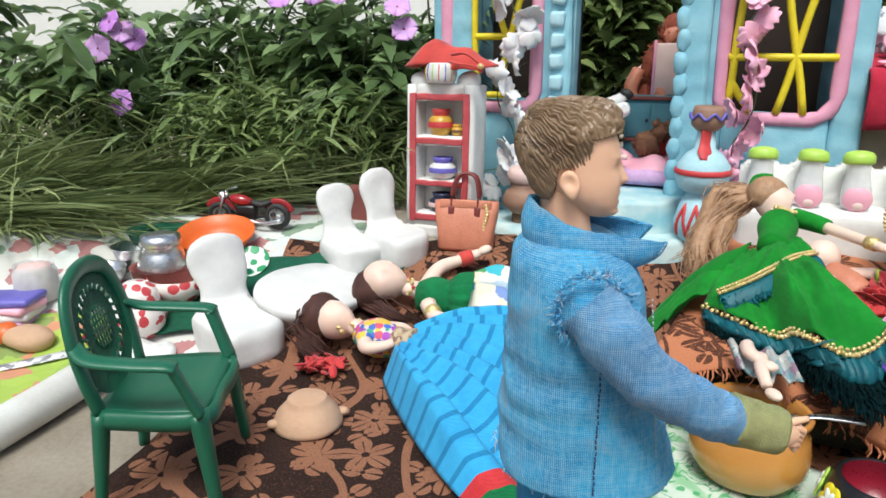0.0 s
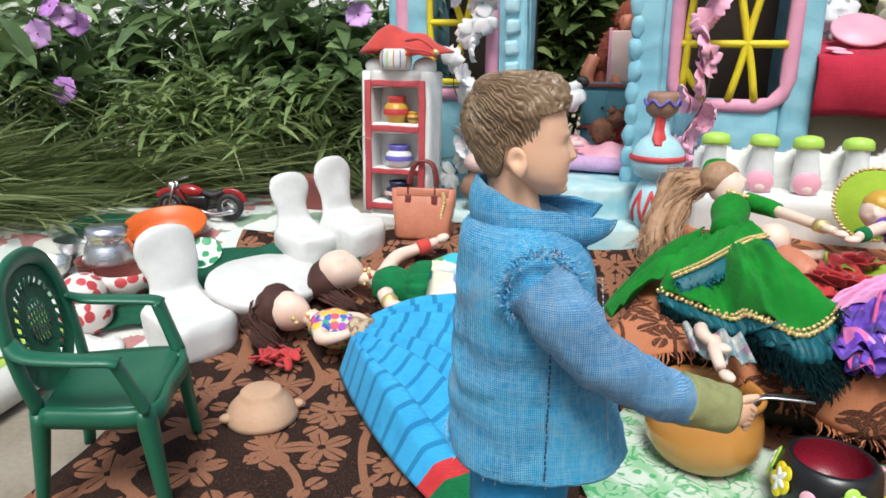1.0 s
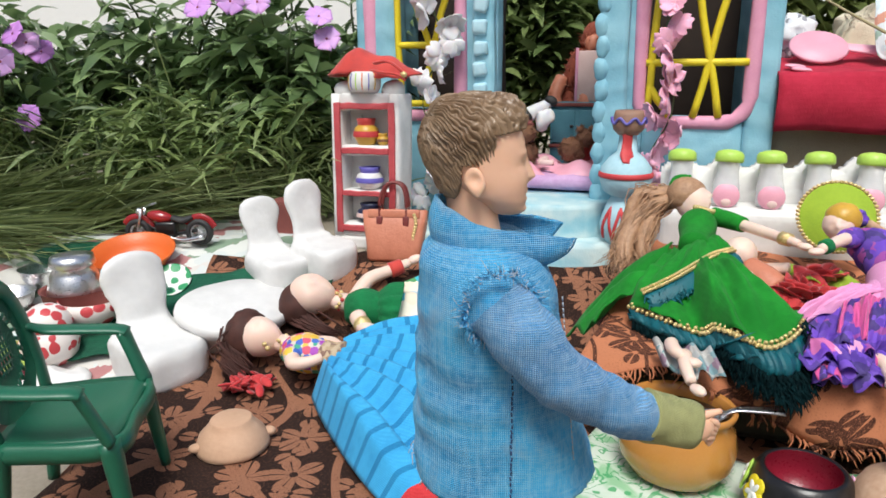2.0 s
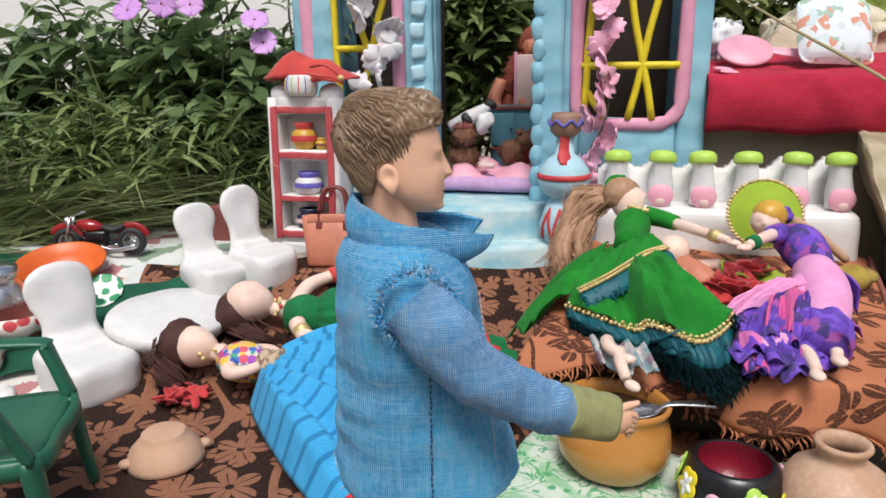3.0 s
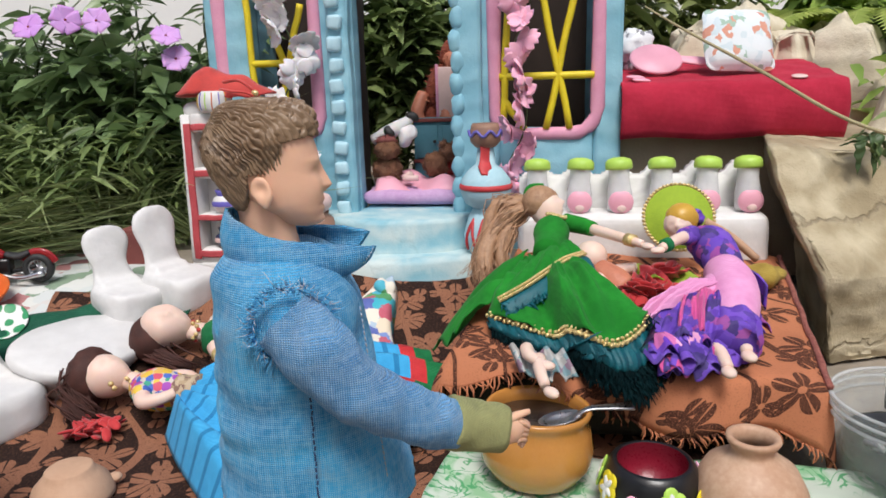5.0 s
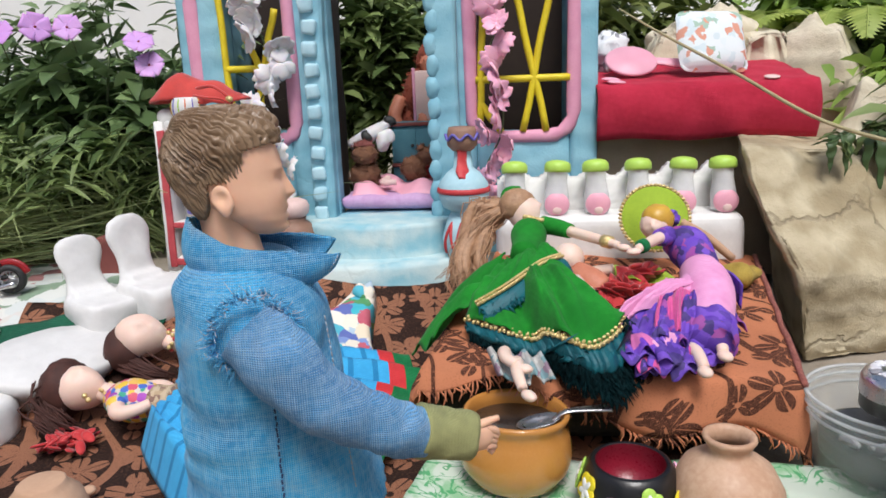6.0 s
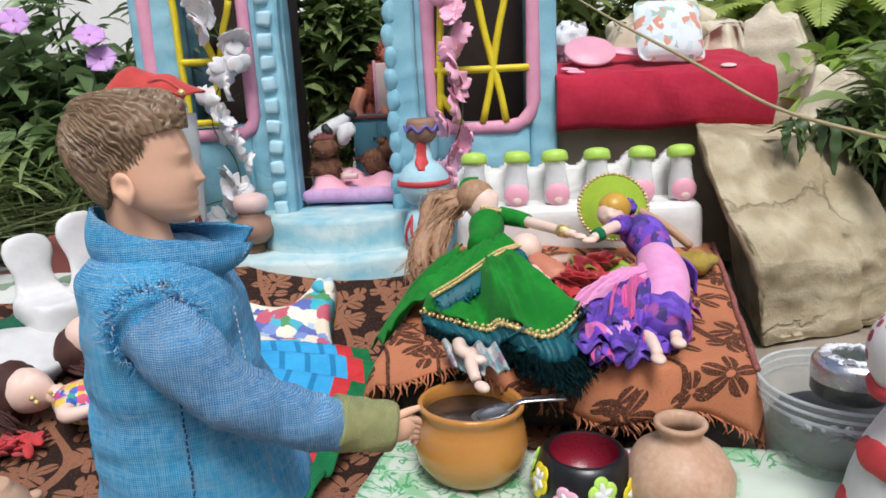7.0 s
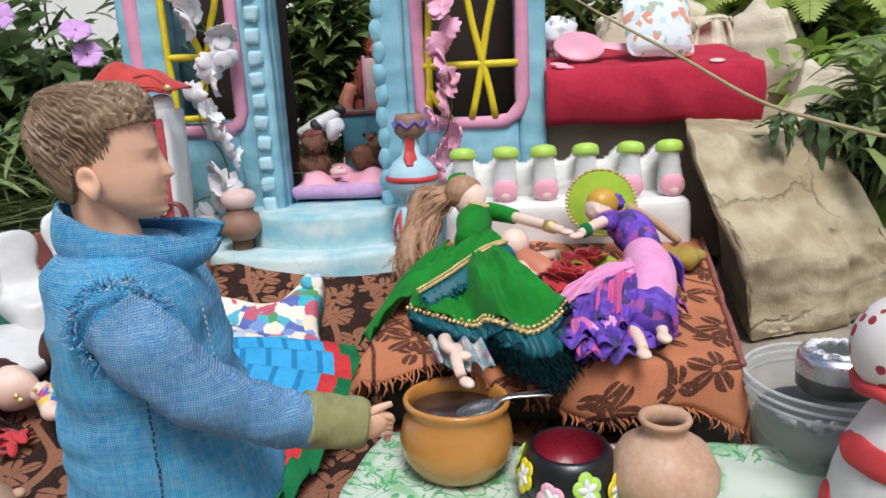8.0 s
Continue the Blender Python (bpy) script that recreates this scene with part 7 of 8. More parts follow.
for y in (-0.009, 0.009):
    part("handle", tube([(-0.016, y, 0.045), (-0.016, y, 0.068), (-0.010, y * 0.8, 0.084), (0.0, y * 0.7, 0.088), (0.010, y * 0.8, 0.083), (0.014, y, 0.066), (0.014, y, 0.045)], 0.0019, 8, 34), "leatherdark", bag, "oxblood leather handle")
    for x in (-0.016, 0.014):
        part("handle_tab", moved(box(0.007, 0.0024, 0.014, 0.0008), pose(x, y * 1.25, 0.036)), "leatherdark", bag)
part("flap", moved(box(0.060, 0.004, 0.010, 0.0015), pose(0, -0.0085, 0.048)), "leather", bag)
for k in range(11):
    part("chain_link", moved(ball(0.0022, 0.0016, 0.0024, 8, 6), pose(0.024 + 0.0016 * math.sin(k * 0.6), -0.0135, 0.052 - 0.0034 * k)), "gold", bag)

# ---------- stacked jars on a stump ----------
JX, JY = 0.099, 0.866
stump = whole("stump", rough_up(revolve([(0.016, 0.0), (0.013, 0.01), (0.012, 0.03)], 16), 0.002, 80), "wood", pose(JX, JY - 0.015, 0.072), "short weathered wooden stump under the jars", "stump")
vessel("brown_jar", [(0.0, 0.0), (0.014, 0.0), (0.0245, 0.009), (0.026, 0.017), (0.021, 0.027), (0.015, 0.032), (0.016, 0.036), (0.012, 0.035), (0.0, 0.03)], (JX, JY - 0.015, 0.102), "claybrown", "round brown clay jar on the stump", "jar")
vessel("shell_pink_jar", [(0.0, 0.0), (0.012, 0.0), (0.019, 0.006), (0.0205, 0.014), (0.018, 0.020), (0.012, 0.023), (0.008, 0.020), (0.0, 0.018)], (JX, JY - 0.015, 0.1365), "shell", "shell pink clay jar stacked on the brown one", "jar")

# ---------- gourd pots by the door ----------
GX, GY = 0.285, 0.768
stack = thing("stacked_gourds", pose(GX + 0.002, GY, 0.083) @ Matrix.Diagonal((0.93, 0.93, 0.94, 1)), "stack of pale blue gourd pots painted with red bands", "pot stack")
part("lower_gourd", revolve([(0.0, 0.0), (0.015, 0.0), (0.026, 0.016), (0.0285, 0.030), (0.023, 0.050), (0.015, 0.066)], 36), "bluelight", stack)
for k in range(5):
    a = -3.0 + k * 0.62
    a2 = a + 0.31
    for b0, b1 in ((a, a2), (a2, a + 0.62)):
        up = b0 == a
        line = []
        for i in range(7):
            z = 0.014 + 0.040 * (i / 6 if up else 1 - i / 6)
            r = 0.0292 - 0.0075 * ((z - 0.029) / 0.021) ** 2
            bb = b0 + (b1 - b0) * i / 6
            line.append((r * math.cos(bb), r * math.sin(bb), z))
        part("red_stroke", tube(line, 0.0019, 7), "red", stack)
part("middle_gourd", revolve([(0.0, 0.060), (0.013, 0.062), (0.026, 0.070), (0.0315, 0.084), (0.030, 0.098), (0.021, 0.110), (0.012, 0.117), (0.0095, 0.140)], 36), "bluelight", stack)
part("red_band", revolve([(0.0318, 0.0870), (0.0330, 0.088), (0.0324, 0.0925), (0.0308, 0.0935)], 36, False), "red", stack)
part("red_splash", rough_up(tube([(-0.0035, -0.0095, 0.138), (-0.0045, -0.0112, 0.122), (-0.0060, -0.0165, 0.1130), (-0.0085, -0.0225, 0.1060)], [0.0060, 0.0066, 0.0085, 0.0045], 12, 20, 0.35, (0, -1, 0.3)), 0.0008, 120), "red", stack, "red painted splash under the rim")
part("top_pot", revolve([(0.0, 0.136), (0.012, 0.137), (0.0180, 0.143), (0.0192, 0.151), (0.0175, 0.160), (0.016, 0.165), (0.013, 0.164), (0.0, 0.160)], 30), "claybrown", stack, "brown clay top pot")
part("wavy_band", tube([(0.0198 * math.cos(a), 0.0198 * math.sin(a), 0.1535 + 0.0032 * math.sin(a * 7)) for a in [2 * math.pi * k / 70 for k in range(71)]], 0.0017, 6), "jarblue", stack, "violet blue wavy band")

# ---------- white clay sofa with bottles ----------
SOFA = pose(0.438, 0.692, 0.086, 0, 0, -21)
sofa = thing("clay_sofa", SOFA, "white hand-modelled clay bench with a scalloped back", "bench")
b = box(0.262, 0.062, 0.056, 0.010, 3)
bmesh.ops.subdivide_edges(b, edges=b.edges[:], cuts=3, use_grid_fill=True)
part("seat", rough_up(moved(b, pose(0, -0.006, 0)), 0.0025, 40, 2), "white", sofa)
pts = [(-0.130, 0.030), (-0.130, 0.093)]
for k in range(6):
    x = -0.1085 + 0.0434 * k
    pts += [(x - 0.014, 0.092), (x - 0.008, 0.103), (x, 0.107), (x + 0.008, 0.103), (x + 0.014, 0.092)]
pts += [(0.130, 0.093), (0.130, 0.030)]
part("backrest", rough_up(outline(pts[::-1], 0.022, 0.003), 0.0012, 60, 5), "white", sofa).location = (0, 0.012, 0)


def bottle(m, lab):
    t = thing("toy_bottle", m, lab, "bottle", "bottles on the white bench")
    part("body", revolve([(0.0, 0.0), (0.0122, 0.0), (0.0134, 0.003), (0.0134, 0.018), (0.0120, 0.026), (0.0108, 0.034), (0.0112, 0.046)], 24, False), "jarplastic", t, "clear plastic body")
    part("label", moved(ball(0.0134, 0.0052, 0.0128, 20, 14), pose(0, -0.0105, 0.0095)), "palepink", t, "pale pink arched label")
    part("seal", moved(ball(0.0050, 0.0020, 0.0040, 14, 8), pose(0, -0.0146, 0.0030)), "shell", t, "greyish seal under the label")
    part("cap", revolve([(0.0, 0.0575), (0.006, 0.0570), (0.0118, 0.0552), (0.0142, 0.0520), (0.0146, 0.046), (0.0136, 0.0440), (0.0, 0.0440)], 24), "limecap", t, "lime green cap")


for k in range(6):
    m = SOFA @ pose(-0.1105 + 0.0445 * k, -0.012, 0.0575, -9 + 2 * (k % 3), 3 * math.sin(k * 2), 0)
    bottle(m, "small frosted bottle with a lime cap and pink label")

# ---------- things on the maroon bed ----------
plate = thing("toy_mirror", HOUSE @ pose(0.506, 0.050, 0.302, 40, 0, 6), "pale pink plastic hand mirror lying on the maroon bed", "mirror")
part("disc", moved(revolve([(0.0, 0.0), (0.029, 0.0), (0.031, 0.002), (0.029, 0.0045), (0.0, 0.004)], 36), Matrix.Diagonal((1.05, 0.9, 1, 1))), "palepink", plate)
part("handle", tube([(0.028, 0, 0.002), (0.045, -0.004, 0.002), (0.064, -0.008, 0.002)], [0.006, 0.0075, 0.009], 10, 12, 0.35), "palepink", plate)
for dx, dy in ((0.484, 0.006), (0.490, 0.000)):
    whole("pink_clip", moved(ball(0.012, 0.006, 0.0025), pose(0, 0, 0)), "palepink", HOUSE @ pose(dx - 0.008, dy, 0.2830 if dy else 0.2795, 8, 4, 20), "small pale pink plastic clip on the maroon bed", "clip", "pink clips")
pil = box(0.074, 0.072, 0.020, 0.009, 3)
bmesh.ops.subdivide_edges(pil, edges=pil.edges[:], cuts=5, use_grid_fill=True)
for v in pil.verts:
    k = 1 - min(1, (v.co.x / 0.037) ** 4) * 0.8 - min(1, (v.co.y / 0.036) ** 4) * 0.8
    v.co.z = 0.010 + (v.co.z - 0.010) * max(0.12, k) * 1.3
whole("cushion", rough_up(pil, 0.002, 50, 3), "cushion", HOUSE @ pose(0.598, 0.052, 0.318, 64, 3, 8) @ Matrix.Scale(1.12, 4), "white cushion printed with red and green leaves", "cushion")
whole("foil_ball", rough_up(ball(0.026, 0.020, 0.028, 26, 18), 0.011, 95, 3), "foil", HOUSE @ pose(0.488, 0.10, 0.316), "crumpled silver foil behind the pink mirror", "foil")
whole("dry_stalk", tube([(0.500, 0.800, 0.365), (0.528, 0.748, 0.331), (0.566, 0.668, 0.285), (0.600, 0.585, 0.238), (0.640, 0.520, 0.214), (0.70, 0.450, 0.19)], [0.0010, 0.0016, 0.0019, 0.0019, 0.0020, 0.0018], 7, 40), "drystem", Matrix(), "long dry grass stalk fallen across the bed", "stalk")
whole("shell_button", moved(ball(0.009, 0.007, 0.002), pose(0, 0, 0)), "shell", HOUSE @ pose(0.657, -0.004, 0.2795, 14, 0, 0), "small pale shell button on the maroon bed", "button")

# ---------- things between the dolls ----------
fan_disc = thing("round_fan", pose(0.432, 0.606, 0.149, 66, 0, -24) @ Matrix.Scale(0.87, 4), "round lime felt fan edged with gold braid", "fan")
part("disc", revolve([(0.0, 0.0), (0.036, 0.0), (0.0375, 0.0015), (0.036, 0.003), (0.0, 0.0035)], 44), "lime", fan_disc)
braid = bmesh.new()
for k in range(54):
    a = 2 * math.pi * k / 54
    add(braid, ball(0.0026, 0.0021, 0.0023, 8, 6), pose(0.0382 * math.cos(a), 0.0382 * math.sin(a), 0.0016 + 0.0006 * (k % 2)))
tagged(part("braid", braid, "gold", fan_disc, "gold braid edging"), kind="stuff")


def rose(at, r, seed):
    rg = random.Random(seed)
    t = thing("cloth_rose", pose(*at, rg.uniform(-25, 25), rg.uniform(-25, 25), 0), "dark red silk rose lying on the mattress", "flower", "red silk roses")
    for ring, n in ((0.25, 4), (0.55, 6), (0.95, 8)):
        for k in range(n):
            a = 2 * math.pi * (k + rg.random() * 0.4) / n + ring
            p = sheet(5, 5, lambda u, v: Vector(((u - 0.5) * r * (0.7 + 0.5 * ring) * (1 - 0.4 * v), r * ring * 0.25 + r * 0.75 * v * (0.4 + 0.6 * ring), r * (0.75 - 0.55 * ring) * v + 0.15 * r * math.sin(3 * u) + 0.10 * r * (2 * u - 1) ** 2)), 0.0007)
            part("petal", moved(p, pose(0, 0, 0.001 * k, 0, 0, math.degrees(a))), "rose", t)


for at, r, s in (((0.336, 0.507, 0.104), 0.021, 1), ((0.350, 0.520, 0.106), 0.020, 2), ((0.375, 0.535, 0.108), 0.021, 3), ((0.356, 0.497, 0.100), 0.019, 4), ((0.322, 0.497, 0.098), 0.016, 6)):
    rose(at, r, s)
whole("lime_felt", sheet(14, 10, lambda u, v: Vector((0.345 + 0.046 * u, 0.520 + 0.030 * v - 0.01 * u, 0.114 + 0.006 * math.sin(u * 7) + 0.004 * v)), 0.0012), "lime", Matrix(), "scrap of lime felt among the roses", "cloth")
whole("stick", tube([(0.452, 0.590, 0.146), (0.480, 0.586, 0.128), (0.505, 0.580, 0.106)], [0.004, 0.0045, 0.004], 10, 14), "clay", Matrix(), "short orange-brown wooden stick at the mattress's back corner", "stick")
whole("yellow_cloth", rough_up(ball(0.026, 0.018, 0.008, 20, 12), 0.008, 60, 5), "mustard", pose(0.488, 0.556, 0.098, 0, 0, -30), "crumpled mustard cloth near the mattress's edge", "cloth")

# ---------- pots in front ----------
PX, PY = 0.211, 0.424
pot = thing("clay_pot", pose(PX - 0.003, PY, 0.0095, -2, 3, 0) @ Matrix.Diagonal((0.95, 0.95, 1.0, 1)), "glazed ochre clay pot holding dark broth", "pot")
part("body", revolve([(0.0, 0.0), (0.020, 0.0), (0.032, 0.007), (0.0405, 0.019), (0.0415, 0.029), (0.0385, 0.042), (0.0360, 0.047), (0.0368, 0.051), (0.0385, 0.0535), (0.0387, 0.0560), (0.0368, 0.0575), (0.0345, 0.0555), (0.0335, 0.050), (0.0350, 0.040), (0.036, 0.028), (0.024, 0.008), (0.0, 0.006)], 56, False), "ochre", pot)
part("broth", revolve([(0.0, 0.0475), (0.0335, 0.0475), (0.0342, 0.0468), (0.0, 0.043)], 48), "soup", pot, "still dark broth")
spoon = thing("spoon", pose(PX, PY, 0.0095), "steel spoon resting across the ochre pot", "spoon")
part("bowl", moved(revolve([(0.0, 0.0), (0.008, 0.0012), (0.0105, 0.004), (0.0100, 0.0042), (0.0075, 0.002), (0.0, 0.0008)], 24, False), pose(0.012, -0.010, 0.0475, 0, -10, -10) @ Matrix.Diagonal((1.5, 0.9, 1, 1))), "steel", spoon)
part("handle", tube([(0.020, -0.013, 0.0520), (0.029, -0.0150, 0.0575), (0.044, -0.0175, 0.0578), (0.060, -0.020, 0.0570)], [0.0024, 0.0028, 0.0038, 0.0050], 10, 20, 0.35), "steel", spoon)

fp = thing("flowered_pot", pose(0.2635, 0.365, 0.0095) @ Matrix.Diagonal((0.81, 0.81, 0.88, 1)), "black lacquered pot with a crimson inside and raised painted flowers", "pot")
part("body", revolve([(0.0, 0.0), (0.022, 0.0), (0.033, 0.008), (0.0385, 0.020), (0.0385, 0.030), (0.034, 0.041), (0.031, 0.045), (0.0285, 0.046), (0.0270, 0.045)], 48, False), "black", fp)
part("inside", revolve([(0.0270, 0.0452), (0.029, 0.036), (0.028, 0.022), (0.014, 0.014), (0.0, 0.0135)], 40, False), "crimson", fp, "crimson glazed inside")
for k in range(9):
    a = radians(-178 + 40 * k)
    z, rr = (0.022, 0.0392) if k % 2 else (0.030, 0.0386)
    fl = bmesh.new()
    for j in range(5):
        b2 = 2 * math.pi * j / 5 + k
        add(fl, ball(0.0060, 0.0060, 0.0016, 12, 8), pose(0.0074 * math.cos(b2), 0.0058 * math.sin(b2), 0))
    m = pose(rr * math.cos(a), rr * math.sin(a), z) @ pose(0, 0, 0, 0, 0, math.degrees(a)) @ pose(0, 0, 0, 0, 90 if k % 2 else 74, 0)
    flower = part("flower", moved(fl, m), ("yellow", "petalpink", "limecap")[k % 3], fp, "raised painted flower")
    heart = bmesh.new()
    for j in range(5):
        b2 = 2 * math.pi * j / 5 + k
        add(heart, ball(0.0052, 0.0024, 0.0013, 10, 6), pose(0.0042 * math.cos(b2), 0.0030 * math.sin(b2), 0.0016, 0, 0, math.degrees(b2)))
    part("heart", moved(heart, m), "white", flower)

vessel("clay_jug", [(0.0, 0.0), (0.018, 0.0), (0.030, 0.008), (0.0375, 0.022), (0.0375, 0.032), (0.030, 0.046), (0.020, 0.053), (0.0145, 0.0565), (0.0140, 0.060), (0.0165, 0.064), (0.0180, 0.0665), (0.0175, 0.0685), (0.0150, 0.0690), (0.0125, 0.066), (0.0118, 0.060), (0.016, 0.054), (0.030, 0.040), (0.032, 0.025), (0.02, 0.008), (0.0, 0.006)],
       (0.3135, 0.336, 0.0095), "jugclay", "unglazed buff terracotta water jug", "jug", 52).scale = (0.89, 0.89, 0.92)
ub = thing("clay_bowl", pose(-0.108, 0.503, 0.007) @ Matrix.Scale(0.88, 4), "small buff terracotta bowl turned upside down on the rug", "bowl")
part("body", rough_up(revolve([(0.0285, 0.0), (0.0315, 0.002), (0.031, 0.006), (0.028, 0.014), (0.021, 0.022), (0.0185, 0.024), (0.0178, 0.0275), (0.0165, 0.0285), (0.0, 0.027)], 40, False), 0.0006, 60), "clay", ub)
for a in (20, 205):
    part("lug", moved(ball(0.006, 0.005, 0.004), pose(0.0315 * math.cos(radians(a)), 0.0315 * math.sin(radians(a)), 0.008)), "clay", ub)

# ---------- plastic tub, steel box and spotted figure ----------
TX, TY = 0.461, 0.352
tub = thing("plastic_tub", pose(TX, TY, 0.004) @ Matrix.Diagonal((1, 1, 0.87, 1)), "milky see-through plastic tub holding a steel box", "tub")
part("wall", revolve([(0.0, 0.0), (0.046, 0.0), (0.049, 0.003), (0.053, 0.052), (0.0545, 0.053), (0.0545, 0.056), (0.0535, 0.057), (0.0545, 0.058), (0.0545, 0.063), (0.0555, 0.064), (0.0560, 0.070), (0.0545, 0.0705), (0.0530, 0.064), (0.0515, 0.052), (0.0475, 0.004), (0.0, 0.002)], 64, False), "plastic", tub)
for z, rr in ((0.0565, 0.0555), (0.0640, 0.0565), (0.0710, 0.0560)):
    part("rim_ring", tube([(rr * math.cos(2 * math.pi * k / 72), rr * math.sin(2 * math.pi * k / 72), z) for k in range(73)], 0.0014, 8), "rimplastic", tub, "milky moulded rim ring")
sb = thing("steel_box", pose(TX + 0.006, TY + 0.001, 0.053) @ Matrix.Scale(0.82, 4), "round bright steel box with a lid standing in the tub", "box")
part("body", revolve([(0.0, 0.0), (0.028, 0.0), (0.031, 0.003), (0.031, 0.018)], 44, False), "dullsteel", sb)
part("lid", revolve([(0.0318, 0.015), (0.0318, 0.028), (0.029, 0.034), (0.018, 0.0365), (0.010, 0.0355), (0.0, 0.0362)], 44, False), "steel", sb)
whole("steel_bowl", revolve([(0.0, 0.0), (0.030, 0.0), (0.044, 0.018), (0.046, 0.038), (0.044, 0.037), (0.040, 0.016), (0.028, 0.002)], 44, False), "dullsteel", pose(TX, TY, 0.0075) @ Matrix.Diagonal((1, 1, 0.72, 1)), "dull steel bowl standing inside the plastic tub", "bowl")
crimp = bmesh.new()
rng = random.Random(18)
for k in range(30):
    a = 2 * math.pi * k / 30
    rr = 0.0215 + rng.uniform(-0.003, 0.002)
    add(crimp, rough_up(ball(rng.uniform(0.0035, 0.0062), 0.0036, 0.0011, 12, 7), 0.0014, 260, k), pose(rr * math.cos(a), rr * math.sin(a), 0.0362, rng.uniform(-10, 10), rng.uniform(-4, 14), math.degrees(a) + rng.uniform(-30, 30)))
part("crimped_edge", crimp, "foil", sb, "bright crimped foil edge on the lid")
for k, (x, y) in enumerate(((-0.029, 0.006), (-0.021, -0.010), (-0.012, -0.017))):
    whole("foil_scrap", rough_up(ball(0.0085 - 0.001 * k, 0.006, 0.004, 12, 8), 0.004, 150, k), "foil", pose(TX + x, TY + y, 0.034, 10 * k, 20, 40 * k), "crumpled foil scrap on the steel bowl", "foil", "foil scraps in the tub")


def spotted_figure():
    """A round-headed white figure with small dots on the head and broad red patches on the body."""
    WHITE, DOTS, RED = range(3)
    bm = bmesh.new()
    add(bm, rough_up(revolve([(0.0, 0.0), (0.043, 0.0), (0.046, 0.008), (0.0455, 0.022), (0.0425, 0.042), (0.037, 0.064), (0.029, 0.082), (0.021, 0.092), (0.0, 0.096)], 44, False), 0.0012, 30, 2), None, WHITE)
    blob(bm, (-0.006, 0.008, 0.121), (0.0300, 0.0300, 0.0310), DOTS, (0, 0, 0), 0.0008, 40, 36, 26)
    ring = [(-0.005 + 0.0265 * math.cos(2 * math.pi * k / 40), 0.006 + 0.0265 * math.sin(2 * math.pi * k / 40), 0.1005 + 0.0012 * math.sin(k)) for k in range(41)]
    add(bm, tube(ring, 0.0042, 10), None, RED)
    for a0, a1, z0, z1, w in ((-220, -60, 0.066, 0.060, 0.0085), (-226, -195, 0.032, 0.010, 0.0075), (-200, -120, 0.009, 0.012, 0.0085), (-186, -166, 0.028, 0.040, 0.0065), (20, 110, 0.060, 0.050, 0.0080)):
        arc = []
        for k in range(9):
            a, z = radians(a0 + (a1 - a0) * k / 8), z0 + (z1 - z0) * k / 8
            r = 0.0465 - max(0.0, z - 0.020) * 0.19
            arc.append((r * math.cos(a), r * math.sin(a), z))
        add(bm, rough_up(tube(arc, [w * 0.5] + [w] * 7 + [w * 0.6], 12, 26, 0.22, (math.cos(radians((a0 + a1) / 2)), math.sin(radians((a0 + a1) / 2)), 0.2)), 0.0010, 90, a0), None, RED)
    return bm


whole("spotted_figure", spotted_figure(), ("white", "dotsbig", "red"), pose(0.430, 0.262, 0.0), "white painted figure with small red dots and broad red patches", "figure")

# ---------- garlands of silk flowers on the house ----------


def petal_flower(at, r, mat, parent, rng, n=5):
    bmf = bmesh.new()
    tilt = pose(*at, 90 + rng.uniform(-32, 32), rng.uniform(-40, 40), rng.uniform(0, 360))
    for k in range(n):
        p = sheet(8, 7, lambda u, v: Vector(((v - 0.5) * r * 1.25 * math.sin(math.pi * min(0.93, 0.10 + 0.70 * u)) * (1 - 0.25 * u ** 6), r * 1.05 * u * (1 - 0.16 * u * math.cos(math.pi * (v - 0.5)) ** 8), 0.30 * r * u * u + 0.07 * r * math.sin(v * 7) * u + 0.12 * r * (2 * v - 1) ** 2)), 0.0004)
        add(bmf, p, tilt @ pose(0, 0, 0, rng.uniform(-18, 18), 0, 360 * k / n + rng.uniform(-12, 12)))
    return part("flower", bmf, mat, parent)


def garland(u0, u1, ztop, zbot, mat, label, seed, count, r=0.015, wind=0.012):
    rng = random.Random(seed)
    g = thing("garland", HOUSE @ pose(0, 0, 0), label, "garland")
    pts = [(u0 + (u1 - u0) * k / 8 + wind * math.sin(k * 1.7 + seed), -0.026 + 0.004 * math.sin(k), ztop + (zbot - ztop) * k / 8) for k in range(9)]
    part("string", tube(pts, 0.0010, 6, 40), "stem", g, "thin green string")
    way = smooth_path(pts, count)
    for i, p in enumerate(way):
        petal_flower((p.x + rng.uniform(-0.018, 0.018), p.y - 0.006 + rng.uniform(-0.006, 0.004), p.z), r * rng.uniform(0.8, 1.15), mat, g, rng)
    return g


garland(0.066, 0.064, 0.42, 0.125, "petalwhite", "hanging garland of white silk flowers beside the window", 3, 18, 0.0185, 0.014)
garland(0.344, 0.336, 0.43, 0.150, "petalpink", "hanging garland of pink silk flowers beside the window", 5, 15, 0.0190, 0.011)

# ---------- inside the toy house ----------
couch = thing("toy_bed", HOUSE @ pose(0.204, 0.066, 0.1320), "small toy bed with lilac and pink bedding inside the doorway", "bed")
part("mattress", rough_up(box(0.130, 0.112, 0.018, 0.0080, 4, 3), 0.004, 40), "lilac", couch)
part("quilt", rough_up(moved(sheet(20, 14, lambda u, v: Vector((-0.052 + 0.112 * u, -0.050 + 0.090 * v, 0.0255 - 0.010 * (1 - v) ** 6 + 0.010 * math.sin(u * 9 + 2 * v) * math.sin(v * 5))), 0.004), Matrix()), 0.002, 70), "palepink", couch)
plush = bmesh.new()
blob(plush, (0, 0, 0.022), (0.018, 0.016, 0.022), 0, (0, 0, 0), 0.003, 110)
